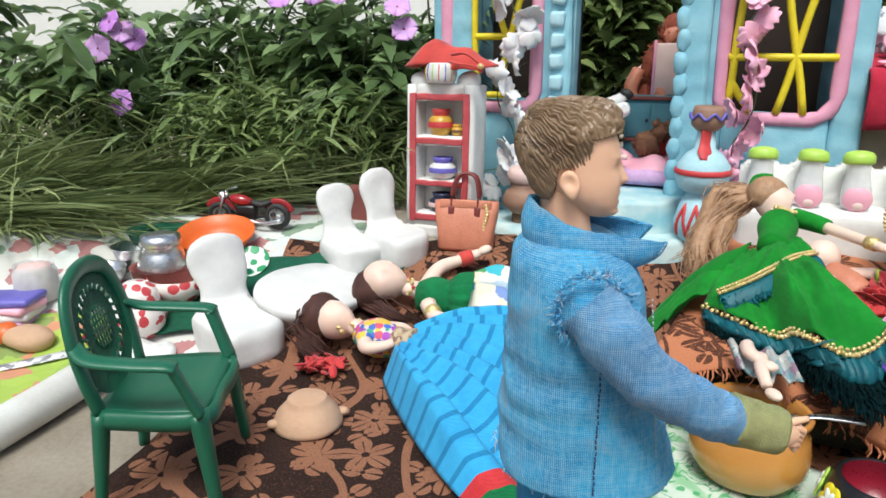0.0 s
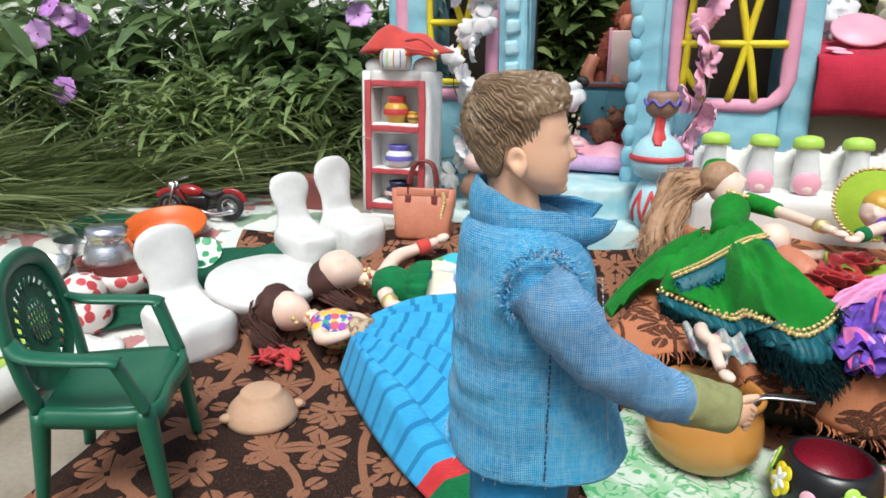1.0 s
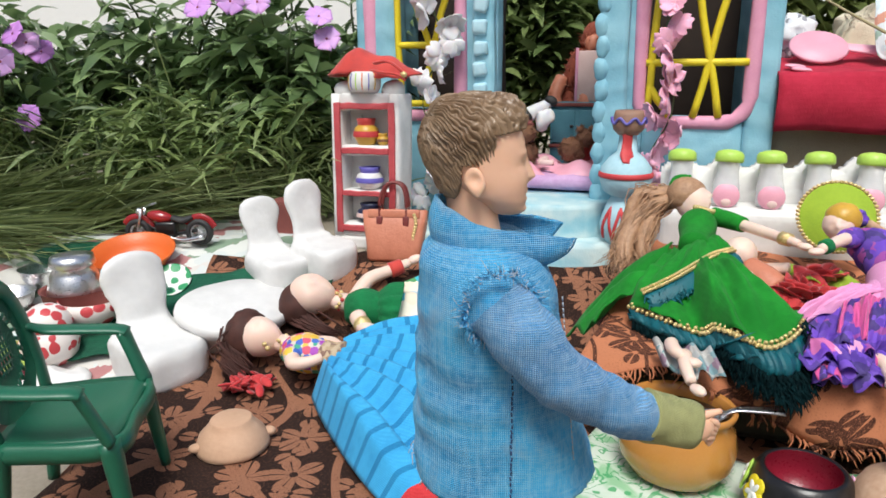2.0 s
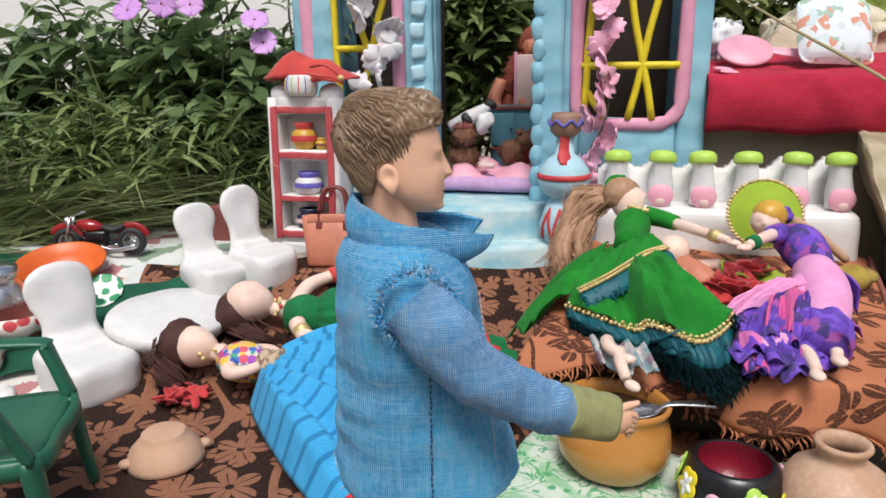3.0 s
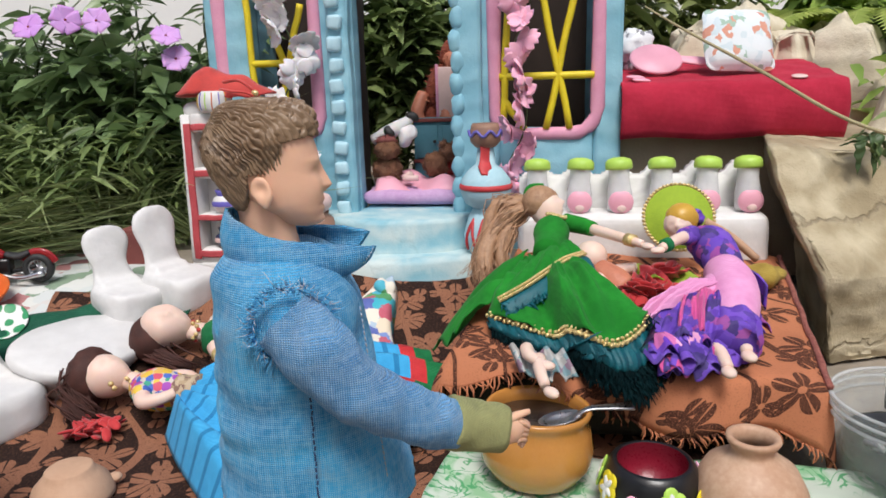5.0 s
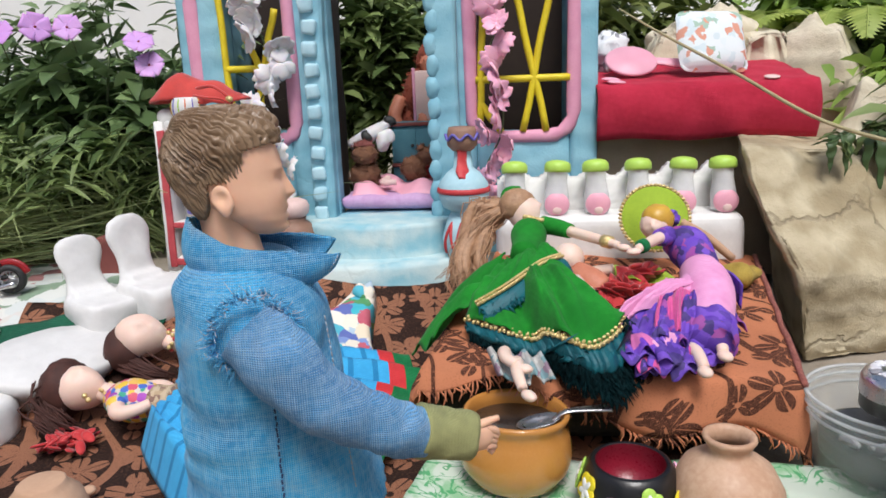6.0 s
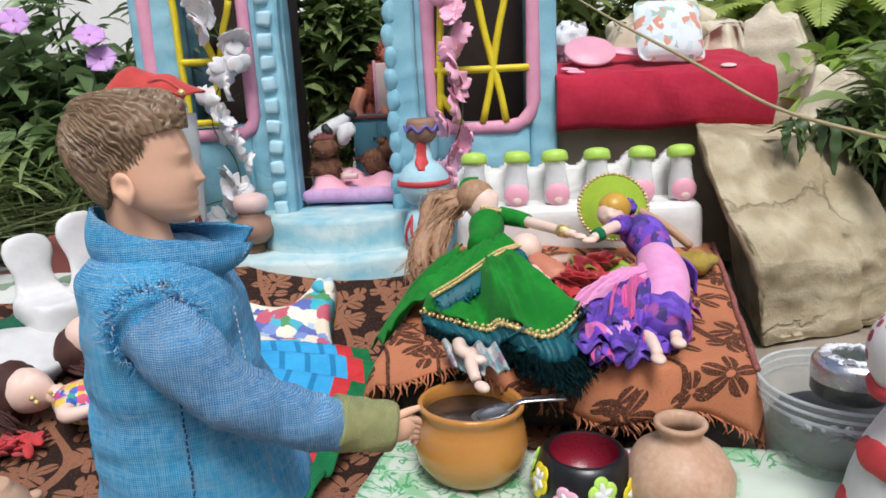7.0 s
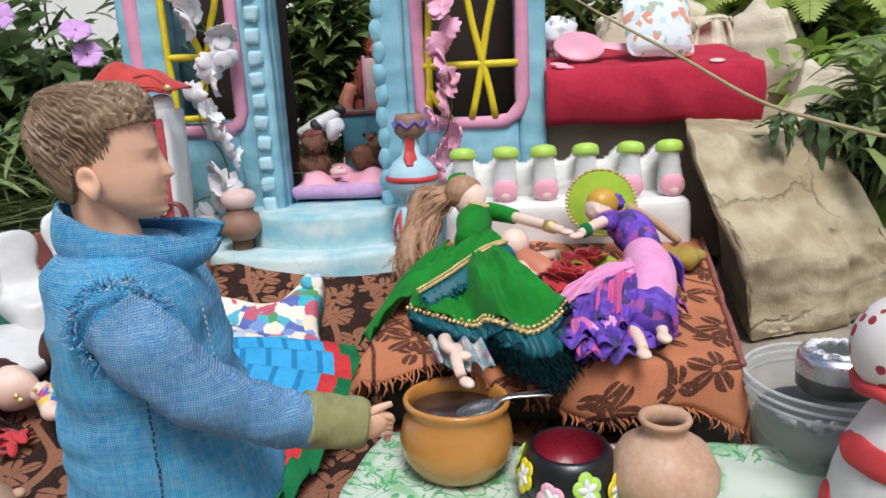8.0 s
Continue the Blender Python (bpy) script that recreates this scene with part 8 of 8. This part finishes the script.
blob(plush, (0.002, -0.006, 0.052), (0.015, 0.014, 0.014), 0, (0, 0, 0), 0.002, 110)
blob(plush, (0.0, -0.002, 0.065), (0.012, 0.012, 0.006), 1)
fuzz(plush, 900, 0.0042, 1)
whole("brown_toy", plush, ("toybrown", "brickred"), HOUSE @ pose(0.164, 0.058, 0.1510) @ Matrix.Diagonal((1.12, 1.12, 0.92, 1)), "fuzzy brown toy with a red cap on the toy bed", "toy")
lying = bmesh.new()
blob(lying, (0.014, 0.004, 0.016), (0.015, 0.012, 0.015), 1, (0, 30, 0), 0.004, 120)
blob(lying, (0.030, 0.002, 0.030), (0.011, 0.010, 0.010), 1, (0, 0, 0), 0.003, 150)
for dx in (-0.007, 0.007):
    blob(lying, (0.030 + dx, 0.002, 0.040), 0.0042, 1)
limb(lying, [(-0.018, 0, 0.006), (-0.026, -0.010, 0.004), (-0.012, -0.016, 0.004)], [0.005, 0.004, 0.0035], 2)
fuzz(lying, 800, 0.0038, 2, (1,))
whole("fuzzy_toy", lying, ("skin2", "toybrown", "shell"), HOUSE @ pose(0.214, 0.062, 0.1580, 0, 0, 20) @ Matrix.Scale(1.12, 4), "small fuzzy brown toy slumped on the pink quilt", "toy")
pig = bmesh.new()
limb(pig, [(-0.026, 0, -0.010), (-0.004, -0.003, 0.001), (0.018, 0.0, 0.014)], [0.007, 0.0085, 0.005], 0, 12, 12)
blob(pig, (0.014, -0.006, -0.004), (0.009, 0.007, 0.013), 0, (0, 20, 0), 0.004, 110)
blob(pig, (0.020, 0.0, 0.016), (0.007, 0.006, 0.005), 1, (0, 30, 0), 0.002, 110)
blob(pig, (-0.006, -0.008, 0.000), (0.007, 0.006, 0.008), 1, (0, 0, 0), 0.002, 80)
whole("white_black_toy", pig, ("petalwhite", "rubber"), HOUSE @ pose(0.172, 0.088, 0.2200) @ Matrix.Scale(1.2, 4), "white toy with black patches leaning on the brown one", "toy")
ch = thing("toy_chest", HOUSE @ pose(0.228, 0.146, 0.1265), "teal toy chest with dull red edges and two doors", "chest")
part("body", box(0.075, 0.035, 0.108, 0.002), "chest", ch)
board = part("backboard", moved(box(0.042, 0.005, 0.070, 0.002), pose(0.016, 0.012, 0.108)), "shell", ch, "dusty pink upright backboard")
for x in (-0.006, 0.038):
    part("edge", moved(box(0.004, 0.007, 0.074, 0.001), pose(x, 0.012, 0.108)), "pink", board)
for x in (-0.0185, 0.0185):
    d = part("door", moved(box(0.031, 0.003, 0.045, 0.001), pose(x, -0.0195, 0.053)), "chest", ch)
    part("knob", moved(ball(0.0024, 0.0024, 0.0024, 10, 8), pose(x * 0.4, -0.0222, 0.076)), "rubber", d)
for z in (0.046, 0.103):
    part("rail", moved(box(0.077, 0.0035, 0.005, 0.001), pose(0, -0.0195, z)), "brickred", ch)
whole("red_cushion", rough_up(ball(0.020, 0.012, 0.018, 20, 14), 0.003, 60), "redcloth", HOUSE @ pose(0.250, 0.106, 0.174, 0, 20, 0), "small red cushion beside the toy chest", "cushion")
rust = bmesh.new()
blob(rust, (0, 0, 0.052), (0.027, 0.018, 0.056), 0, (0, 0, 0), 0.003, 110)
blob(rust, (0.006, -0.003, 0.108), (0.021, 0.016, 0.030), 0, (0, 14, 0), 0.003, 120)
blob(rust, (0.016, -0.003, 0.142), (0.016, 0.014, 0.019), 0, (0, 20, 0), 0.003, 140)
blob(rust, (0.013, -0.014, 0.138), (0.008, 0.006, 0.010), 1, (0, 10, 0), 0.001, 140)
for dx in (-0.018, 0.012):
    limb(rust, [(dx, -0.010, 0.104), (dx - 0.006, -0.020, 0.082), (dx + 0.006, -0.024, 0.064)], [0.007, 0.0075, 0.005], 1)
fuzz(rust, 1600, 0.0048, 3)
whole("rust_plush", rust, ("toyred", "leather"), HOUSE @ pose(0.224, 0.190, 0.1265) @ Matrix.Scale(1.36, 4), "rust red plush toy sitting at the back of the toy house", "toy")

# ---------- plants ----------


def leaf_cloud(name, spots, mat, parent, seed, length=(0.03, 0.05), width=0.30, droop=0.5, per=1, label="", upward=0.4, kind="stuff"):
    """Many small pointed leaves, each four folded quads, round the given spots."""
    rng = np.random.default_rng(seed)
    n = len(spots) * per
    c = np.repeat(np.array(spots), per, axis=0) + rng.normal(0, 0.006, (n, 3))
    L = rng.uniform(*length, n)
    ang = rng.uniform(0, 2 * np.pi, n)
    up = rng.normal(upward, 0.45, n)
    d = np.stack([np.cos(ang), np.sin(ang), up], 1)
    d /= np.linalg.norm(d, axis=1, keepdims=True)
    s = np.cross(d, np.array([0, 0, 1.0]) + rng.normal(0, 0.35, (n, 3)))
    s /= np.linalg.norm(s, axis=1, keepdims=True)
    nrm = np.cross(s, d)
    verts, faces = [], []
    stations = ((0.0, 0.10), (0.28, 0.80), (0.58, 1.0), (0.85, 0.5), (1.0, 0.04))
    for k, (u, w) in enumerate(stations):
        mid = c + d * (L * u)[:, None] - np.array([0, 0, 1.0]) * (droop * L * u * u)[:, None]
        half = s * (L * width * 0.5 * w)[:, None]
        lift = nrm * (L * 0.05 * w)[:, None]
        verts += [mid - half + lift, mid, mid + half + lift]
    V = np.stack(verts, 1).reshape(-1, 3)
    q = []
    for k in range(4):
        for e in (0, 1):
            a = 3 * k + e
            q.append((a, a + 1, a + 4, a + 3))
    F = (np.arange(n)[:, None, None] * 15 + np.array(q)[None]).reshape(-1, 4)
    me = bpy.data.meshes.new(name)
    me.from_pydata(V.tolist(), [], F.tolist())
    me.materials.append(MAT[mat])
    for p in me.polygons:
        p.use_smooth = True
    ob = new(name, me)
    if parent is not None:
        ob.parent = parent
    if label:
        ob["label"] = label
    ob["kind"] = kind
    return ob


def shrub(name, at, size, leaves, mat, label, seed, flowers=(), length=(0.03, 0.05), width=0.38, petal="petalviolet", stems=14):
    rng = random.Random(seed)
    t = thing(name, pose(*at), label, "shrub")
    spots = []
    for k in range(stems):
        a = rng.uniform(0, 2 * math.pi)
        r = math.sqrt(rng.random())
        tip = Vector((size[0] * r * math.cos(a), size[1] * r * math.sin(a), size[2] * rng.uniform(0.55, 1.0)))
        base = Vector((tip.x * 0.25, tip.y * 0.25, 0))
        mid = base.lerp(tip, 0.5) + Vector((rng.uniform(-0.03, 0.03), rng.uniform(-0.03, 0.03), 0.02))
        part("stem", tube([base, mid, tip], [0.0035, 0.0026, 0.0012], 6, 10), "stem", t)
        way = smooth_path([base, mid, tip], 40)
        for i in range(leaves // stems):
            p = way[min(39, int(40 * rng.random() ** 0.42))]
            spots.append(tuple(p + Vector((rng.gauss(0, 0.022), rng.gauss(0, 0.022), rng.gauss(0, 0.018)))))
    leaf_cloud("foliage", spots, mat, t, seed, length, width)
    inv = t.matrix_world.inverted()
    for f in flowers:
        p = inv @ Vector(f)
        bmf = bmesh.new()
        r = 0.0165 * rng.uniform(0.8, 1.1)
        tilt = pose(p.x, p.y, p.z) @ pose(0, 0, 0, 62 + rng.uniform(-18, 18), rng.uniform(-25, 25), rng.uniform(-20, 20))
        for k in range(5):
            q = sheet(5, 4, lambda u, v: Vector(((v - 0.5) * r * (0.30 + 1.25 * u) * (1.1 - 0.4 * u * u), r * u, 0.10 * r * u + 0.05 * r * math.sin(v * 6) * u)), 0.0005)
            add(bmf, q, tilt @ pose(0, 0, 0.0004 * k, 0, 0, 72 * k))
        fl = part("flower", bmf, petal, t, "five-petalled violet flower")
        part("eye", moved(ball(0.0022, 0.0022, 0.0016, 10, 6), tilt @ pose(0, 0, 0.001)), "crimson", fl)
        part("flower_stem", tube([p, p + Vector((0.004, 0.012, -0.03))], 0.0009, 5), "stem", fl)
    return t


bpy.context.view_layer.update()
shrub("periwinkle_shrub", (-0.50, 1.10, 0.085), (0.15, 0.10, 0.29), 560, "leafgloss", "glossy broad-leaved periwinkle shrub with violet flowers", 1,
      [(-0.429, 0.98, 0.320), (-0.412, 0.98, 0.309), (-0.443, 0.98, 0.331), (-0.463, 0.98, 0.297), (-0.441, 0.98, 0.226)], (0.045, 0.075), 0.34, stems=12)
shrub("periwinkle_shrub", (-0.14, 1.08, 0.085), (0.17, 0.08, 0.265), 1000, "leafgloss", "dark leafy periwinkle shrub with violet flowers", 2,
      [(-0.215, 0.99, 0.362), (-0.174, 0.99, 0.370), (-0.139, 0.99, 0.369), (-0.061, 0.99, 0.350), (-0.052, 0.99, 0.322)], (0.040, 0.072), 0.36)
shrub("periwinkle_shrub", (-0.80, 1.20, 0.085), (0.24, 0.20, 0.30), 900, "leafgloss", "leafy periwinkle shrub in the garden bed", 3, [(-0.70, 1.02, 0.34), (-0.64, 1.04, 0.37)], (0.045, 0.07))
shrub("leafy_shrub", (-0.30, 1.26, 0.085), (0.34, 0.08, 0.25), 1900, "leafdark", "dark leafy shrub filling the garden bed", 9, (), (0.04, 0.07), stems=24)
shrub("leafy_shrub", (0.70, 1.08, 0.20), (0.16, 0.05, 0.22), 620, "leafolive", "olive leafy weeds on the bank behind the bed", 23, (), (0.05, 0.09), 0.26, stems=14)
shrub("leafy_shrub", (0.27, 1.30, 0.085), (0.22, 0.12, 0.40), 2300, "leafmid", "leafy shrub seen through the toy house's doorway", 4, (), (0.03, 0.06))
shrub("leafy_shrub", (0.62, 1.35, 0.20), (0.28, 0.18, 0.34), 2200, "leafmid", "leafy shrub behind the bank of rocks", 5, (), (0.04, 0.08))
shrub("leafy_shrub", (1.06, 1.05, 0.16), (0.26, 0.20, 0.34), 2600, "leaflight", "bright leafy shrub beyond the sandstone block", 6, (), (0.04, 0.07))
shrub("leafy_shrub", (0.90, 0.66, 0.12), (0.12, 0.12, 0.17), 1100, "leaflight", "leafy weed growing beside the sandstone block", 7, (), (0.035, 0.06), 0.28, stems=10)
shrub("leafy_shrub", (0.93, 0.82, 0.19), (0.10, 0.08, 0.15), 800, "leafmid", "leafy weeds growing between the rocks and the sandstone block", 17, (), (0.03, 0.06), stems=12)
shrub("leafy_shrub", (-1.35, 1.30, 0.085), (0.35, 0.3, 0.36), 1300, "leafdark", "leafy shrub in the garden bed", 8, (), (0.04, 0.07))


def blades(name, count, origin, spread, mat, label, seed, length=(0.10, 0.24), lean=(0.0, 0.0), width=0.006, rise=(0.25, 1.0)):
    """Long strap-like grass blades, arching over."""
    rng = np.random.default_rng(seed)
    o = np.array(origin) + (rng.random((count, 3)) - 0.5) * np.array(spread) * 2
    L = rng.uniform(*length, count)
    ang = rng.uniform(0, 2 * np.pi, count)
    d = np.stack([np.cos(ang) * 0.75 + lean[0], np.sin(ang) * 0.75 + lean[1], rng.uniform(*rise, count)], 1)
    d /= np.linalg.norm(d, axis=1, keepdims=True)
    s = np.cross(d, np.array([0, 0, 1.0]) + rng.normal(0, 0.5, (count, 3))) + 1e-6
    s /= np.linalg.norm(s, axis=1, keepdims=True)
    w = width * rng.uniform(0.35, 1.2, count)
    fall, curl = rng.uniform(0.10, 0.85, count), rng.normal(0, 0.22, count)
    s2 = np.stack([-d[:, 1], d[:, 0], np.zeros(count)], 1)
    vs = []
    for u, k in ((0, 0.7), (0.25, 1.0), (0.5, 0.9), (0.75, 0.6), (1.0, 0.05)):
        mid = o + d * (L * u)[:, None] - np.array([0, 0, 1.0]) * (L * fall * u * u)[:, None] + s2 * (L * curl * u * u)[:, None]
        mid[:, 2] = np.maximum(mid[:, 2], 0.087 + 0.01 * rng.random(count))
        vs += [mid - s * (w * k / 2)[:, None], mid + s * (w * k / 2)[:, None]]
    V = np.stack(vs, 1).reshape(-1, 3)
    F = (np.arange(count)[:, None, None] * 10 + np.array([(2 * k, 2 * k + 1, 2 * k + 3, 2 * k + 2) for k in range(4)])[None]).reshape(-1, 4)
    me = bpy.data.meshes.new(name)
    me.from_pydata(V.tolist(), [], F.tolist())
    me.materials.append(MAT[mat])
    for p in me.polygons:
        p.use_smooth = True
    return tagged(new(name, me), label, "grass", kind="stuff")


blades("long_grass", 420, (-0.36, 1.03, 0.14), (0.36, 0.04, 0.05), "grass", "tall thin green grass in front of the shrubs", 11, (0.16, 0.30), (0.30, -0.05), 0.0026)
blades("long_grass", 420, (-0.14, 1.09, 0.12), (0.16, 0.05, 0.05), "grass", "long green strap-leaved grass behind the chairs", 2, (0.08, 0.20), (0.0, -0.25))
blades("long_grass", 420, (-0.56, 0.875, 0.092), (0.13, 0.05, 0.006), "grass", "long green grass flopped over the plastic sheet", 7, (0.09, 0.20), (0.55, 0.0), 0.0042, (0.02, 0.30))
blades("long_grass", 900, (-0.85, 1.00, 0.10), (0.30, 0.12, 0.02), "grass", "long green grass at the garden's edge", 3, (0.10, 0.24), (0.3, -0.3))
blades("long_grass", 400, (0.93, 0.72, 0.13), (0.08, 0.10, 0.02), "grass", "grass growing beside the sandstone block", 4, (0.08, 0.20), (-0.1, -0.2))


def tufts(count, per, x0, x1, y0, y1, label, seed, length, rise, heading, width=0.0036):
    """Tussocks of long grass: the blades of one tussock sweep the same way and arch over together."""
    rng = np.random.default_rng(seed)
    base = np.stack([rng.uniform(x0, x1, count), rng.uniform(y0, y1, count), np.full(count, 0.088)], 1)
    head_of, rise_of, long_of = rng.normal(heading, 0.45, count), rng.uniform(*rise, count), rng.uniform(*length, count)
    n = count * per
    o = np.repeat(base, per, 0) + rng.normal(0, 0.010, (n, 3)) * np.array([1, 1, 0.2])
    ang, up = np.repeat(head_of, per) + rng.normal(0, 0.20, n), np.repeat(rise_of, per) * rng.uniform(0.7, 1.3, n)
    L = np.repeat(long_of, per) * rng.uniform(0.6, 1.15, n)
    d = np.stack([np.cos(ang), 0.5 * np.sin(ang), up], 1)
    d /= np.linalg.norm(d, axis=1, keepdims=True)
    side = np.cross(d, np.array([0, 0.5, 1.0]) + rng.normal(0, 0.4, (n, 3)))
    side /= np.linalg.norm(side, axis=1, keepdims=True)
    w, fall = width * rng.uniform(0.5, 1.25, n), rng.uniform(0.35, 0.75, n) * np.clip(up, 0.25, 1.2)
    vs = []
    for u, k in ((0, 0.7), (0.17, 0.9), (0.34, 1.0), (0.5, 0.95), (0.67, 0.8), (0.84, 0.5), (1.0, 0.04)):
        mid = o + d * (L * u)[:, None] - np.array([0, 0, 1.0]) * (L * fall * u * u)[:, None]
        mid[:, 2] = np.maximum(mid[:, 2], 0.088 + 0.012 * rng.random(n))
        vs += [mid - side * (w * k / 2)[:, None], mid + side * (w * k / 2)[:, None]]
    V = np.stack(vs, 1).reshape(-1, 3)
    F = (np.arange(n)[:, None, None] * 14 + np.array([(2 * k, 2 * k + 1, 2 * k + 3, 2 * k + 2) for k in range(6)])[None]).reshape(-1, 4)
    me = bpy.data.meshes.new("long_grass")
    me.from_pydata(V.tolist(), [], F.tolist())
    me.materials.append(MAT["grass"])
    for p in me.polygons:
        p.use_smooth = True
    return tagged(new("long_grass", me), label, "grass", kind="stuff")


tufts(64, 24, -0.82, -0.30, 0.89, 1.02, "tussocks of long green grass arching over together", 41, (0.18, 0.32), (0.30, 0.95), 0.25)
tufts(46, 22, -0.84, -0.52, 0.83, 0.93, "long green grass lying flopped along the ground", 42, (0.16, 0.28), (0.06, 0.28), 0.1, 0.0040)
tufts(22, 16, -0.30, -0.02, 0.95, 1.05, "tussocks of green grass behind the white chairs", 43, (0.12, 0.24), (0.5, 1.2), 2.6)
shrub("leafy_shrub", (0.775, 0.600, 0.118), (0.060, 0.045, 0.15), 260, "leafmid", "long-leaved weed growing over the end of the sandstone block", 27, (), (0.035, 0.075), 0.24, stems=11)


def thicket(at, size, count, mat, label, seed, length=(0.020, 0.056), width=0.15):
    """A tangle of narrow willow-like leaves on arching stems."""
    rng = random.Random(seed)
    t = thing("tangled_weed", pose(*at), label, "weed")
    spots = []
    for k in range(22):
        base = Vector((rng.uniform(-size[0], size[0]), rng.uniform(-size[1], size[1]), 0))
        tip = base + Vector((rng.gauss(0.03, 0.06), rng.gauss(-0.03, 0.03), size[2] * rng.uniform(0.5, 1.0)))
        mid = base.lerp(tip, 0.55) + Vector((rng.gauss(0, 0.02), rng.gauss(0, 0.02), 0.02))
        part("stem", tube([base, mid, tip], [0.0024, 0.0019, 0.0008], 5, 8), "stem", t)
        way = smooth_path([base, mid, tip], 30)
        for i in range(count // 22):
            spots.append(tuple(way[rng.randrange(4, 30)] + Vector((rng.gauss(0, 0.012), rng.gauss(0, 0.012), rng.gauss(0, 0.01)))))
    leaf_cloud("foliage", spots, mat, t, seed, length, width, 0.35, 1, "", 0.2)


thicket((-0.23, 1.15, 0.235), (0.25, 0.03, 0.185), 480, "leafgloss", "loose leafy stems rising over the garden bed", 34, (0.028, 0.052), 0.34)
thicket((-0.46, 1.07, 0.085), (0.26, 0.05, 0.21), 900, "leafmid", "tangled narrow-leaved weeds among the grass", 31)
thicket((-0.17, 1.03, 0.085), (0.17, 0.05, 0.17), 1500, "leafmid", "tangled narrow-leaved weeds behind the white chairs", 32)
thicket((-0.30, 1.03, 0.085), (0.16, 0.04, 0.17), 800, "leafmid", "tangled dark narrow-leaved weeds among the grass", 33)


def fern(at, turn, label, seed, reach=0.20):
    rng = random.Random(seed)
    t = thing("fern", pose(*at, 0, 0, turn), label, "fern")
    for k in range(7):
        a = radians(-70 + 23 * k + rng.uniform(-6, 6))
        d = Vector((math.sin(a), -math.cos(a), 0))
        L = reach * rng.uniform(0.75, 1.1)
        way = smooth_path([Vector((0, 0, 0)), d * L * 0.4 + Vector((0, 0, 0.10)), d * L * 0.75 + Vector((0, 0, 0.11)), d * L + Vector((0, 0, 0.07))], 30)
        fr = bmesh.new()
        add(fr, tube(way, 0.0012, 5))
        for i in range(3, 29):
            tg = (way[i + 1] - way[i - 1]).normalized()
            sd = tg.cross(Vector((0, 0, 1))).normalized()
            ln = 0.034 * math.sin(math.pi * (0.10 + 0.88 * i / 29)) + 0.003
            for s in (-1, 1):
                e = way[i] + sd * s * ln + tg * ln * 0.35 - Vector((0, 0, ln * 0.2))
                m = way[i].lerp(e, 0.5)
                w = tg * 0.0042
                v = [fr.verts.new(q) for q in (way[i] - w * 0.6, m - w + Vector((0, 0, 0.001)), e, m + w + Vector((0, 0, 0.001)), way[i] + w * 0.6)]
                fr.faces.new(v)
        part("frond", fr, "leaffern", t)
    return t


fern((0.93, 0.86, 0.25), -20, "bright green fern arching over the rocks", 1)
fern((1.06, 0.74, 0.17), -35, "bright green fern beside the sandstone block", 2, 0.22)
fern((0.84, 1.02, 0.26), 5, "bright green fern behind the rocks", 3, 0.18)


def drooping_weed(at, leaves, label, seed):
    """A weed whose broad limp leaves hang over an edge; leaves: (heading, length, width, droop)."""
    rng = random.Random(seed)
    t = thing("weed", pose(*at), label, "weed")
    tip = Vector((0, 0, 0))
    part("stem", tube([(0.075, 0.035, -0.006), (0.045, 0.020, 0.012), (0.018, 0.006, 0.008), tip], [0.0022, 0.0019, 0.0015, 0.0009], 7, 16), "stem", t)
    for k, (turn, length, width, droop) in enumerate(leaves):
        a = radians(turn)
        d = Vector((math.cos(a), math.sin(a), 0))
        n = Vector((-d.y, d.x, 0))
        base = Vector((0.030, 0.013, 0.009)).lerp(tip, k / max(1, len(leaves) - 1))
        way = smooth_path([base, base + d * length * 0.3 + Vector((0, 0, length * 0.10)), base + d * length * (0.75 - 0.45 * droop) - Vector((0, 0, length * 0.35 * droop)), base + d * length * (1.0 - 0.75 * droop) - Vector((0, 0, length * 0.9 * droop))], 21)
        curl = rng.uniform(-0.5, 0.5)

        def leaf(u, v):
            i = min(20, int(u * 20))
            w = width * math.sin(math.pi * min(1, 0.06 + 0.94 * u ** 0.8)) * (1 + 0.18 * math.sin(u * 26 + k))
            return way[i] + n * w * (v - 0.5) + Vector((0, 0, 0.35 * w * abs(v - 0.5) + curl * w * (v - 0.5))) + d * 0.0012 * math.sin(u * 30)

        part("leaf", sheet(20, 6, leaf, 0.0004), "leafdark" if k % 3 else "leafmid", t)


LIMP = ((165, 0.030, 0.010, 0.15), (-150, 0.036, 0.012, 0.25), (-100, 0.048, 0.014, 0.85), (-70, 0.040, 0.012, 0.75), (150, 0.022, 0.008, 0.1), (-125, 0.034, 0.010, 0.95), (-40, 0.030, 0.010, 0.5))
TUFT = tuple((-190 + 29 * k % 250, 0.040 + 0.012 * (k % 4), 0.009 + 0.002 * (k % 3), 0.15 + 0.13 * (k % 6)) for k in range(15))
drooping_weed((0.622, 0.592, 0.208), LIMP, "broad-leaved weed drooping over the top of the sandstone block", 5)
for x, y, z, turn in ((0.694, 0.606, 0.204, 0), (0.716, 0.596, 0.192, 40), (0.742, 0.574, 0.152, 75), (0.735, 0.640, 0.216, 110), (0.758, 0.548, 0.070, 20)):
    drooping_weed((x, y, z), tuple((a + turn, b, c, d) for a, b, c, d in TUFT), "tuft of limp green leaves over the edge of the sandstone block", turn)
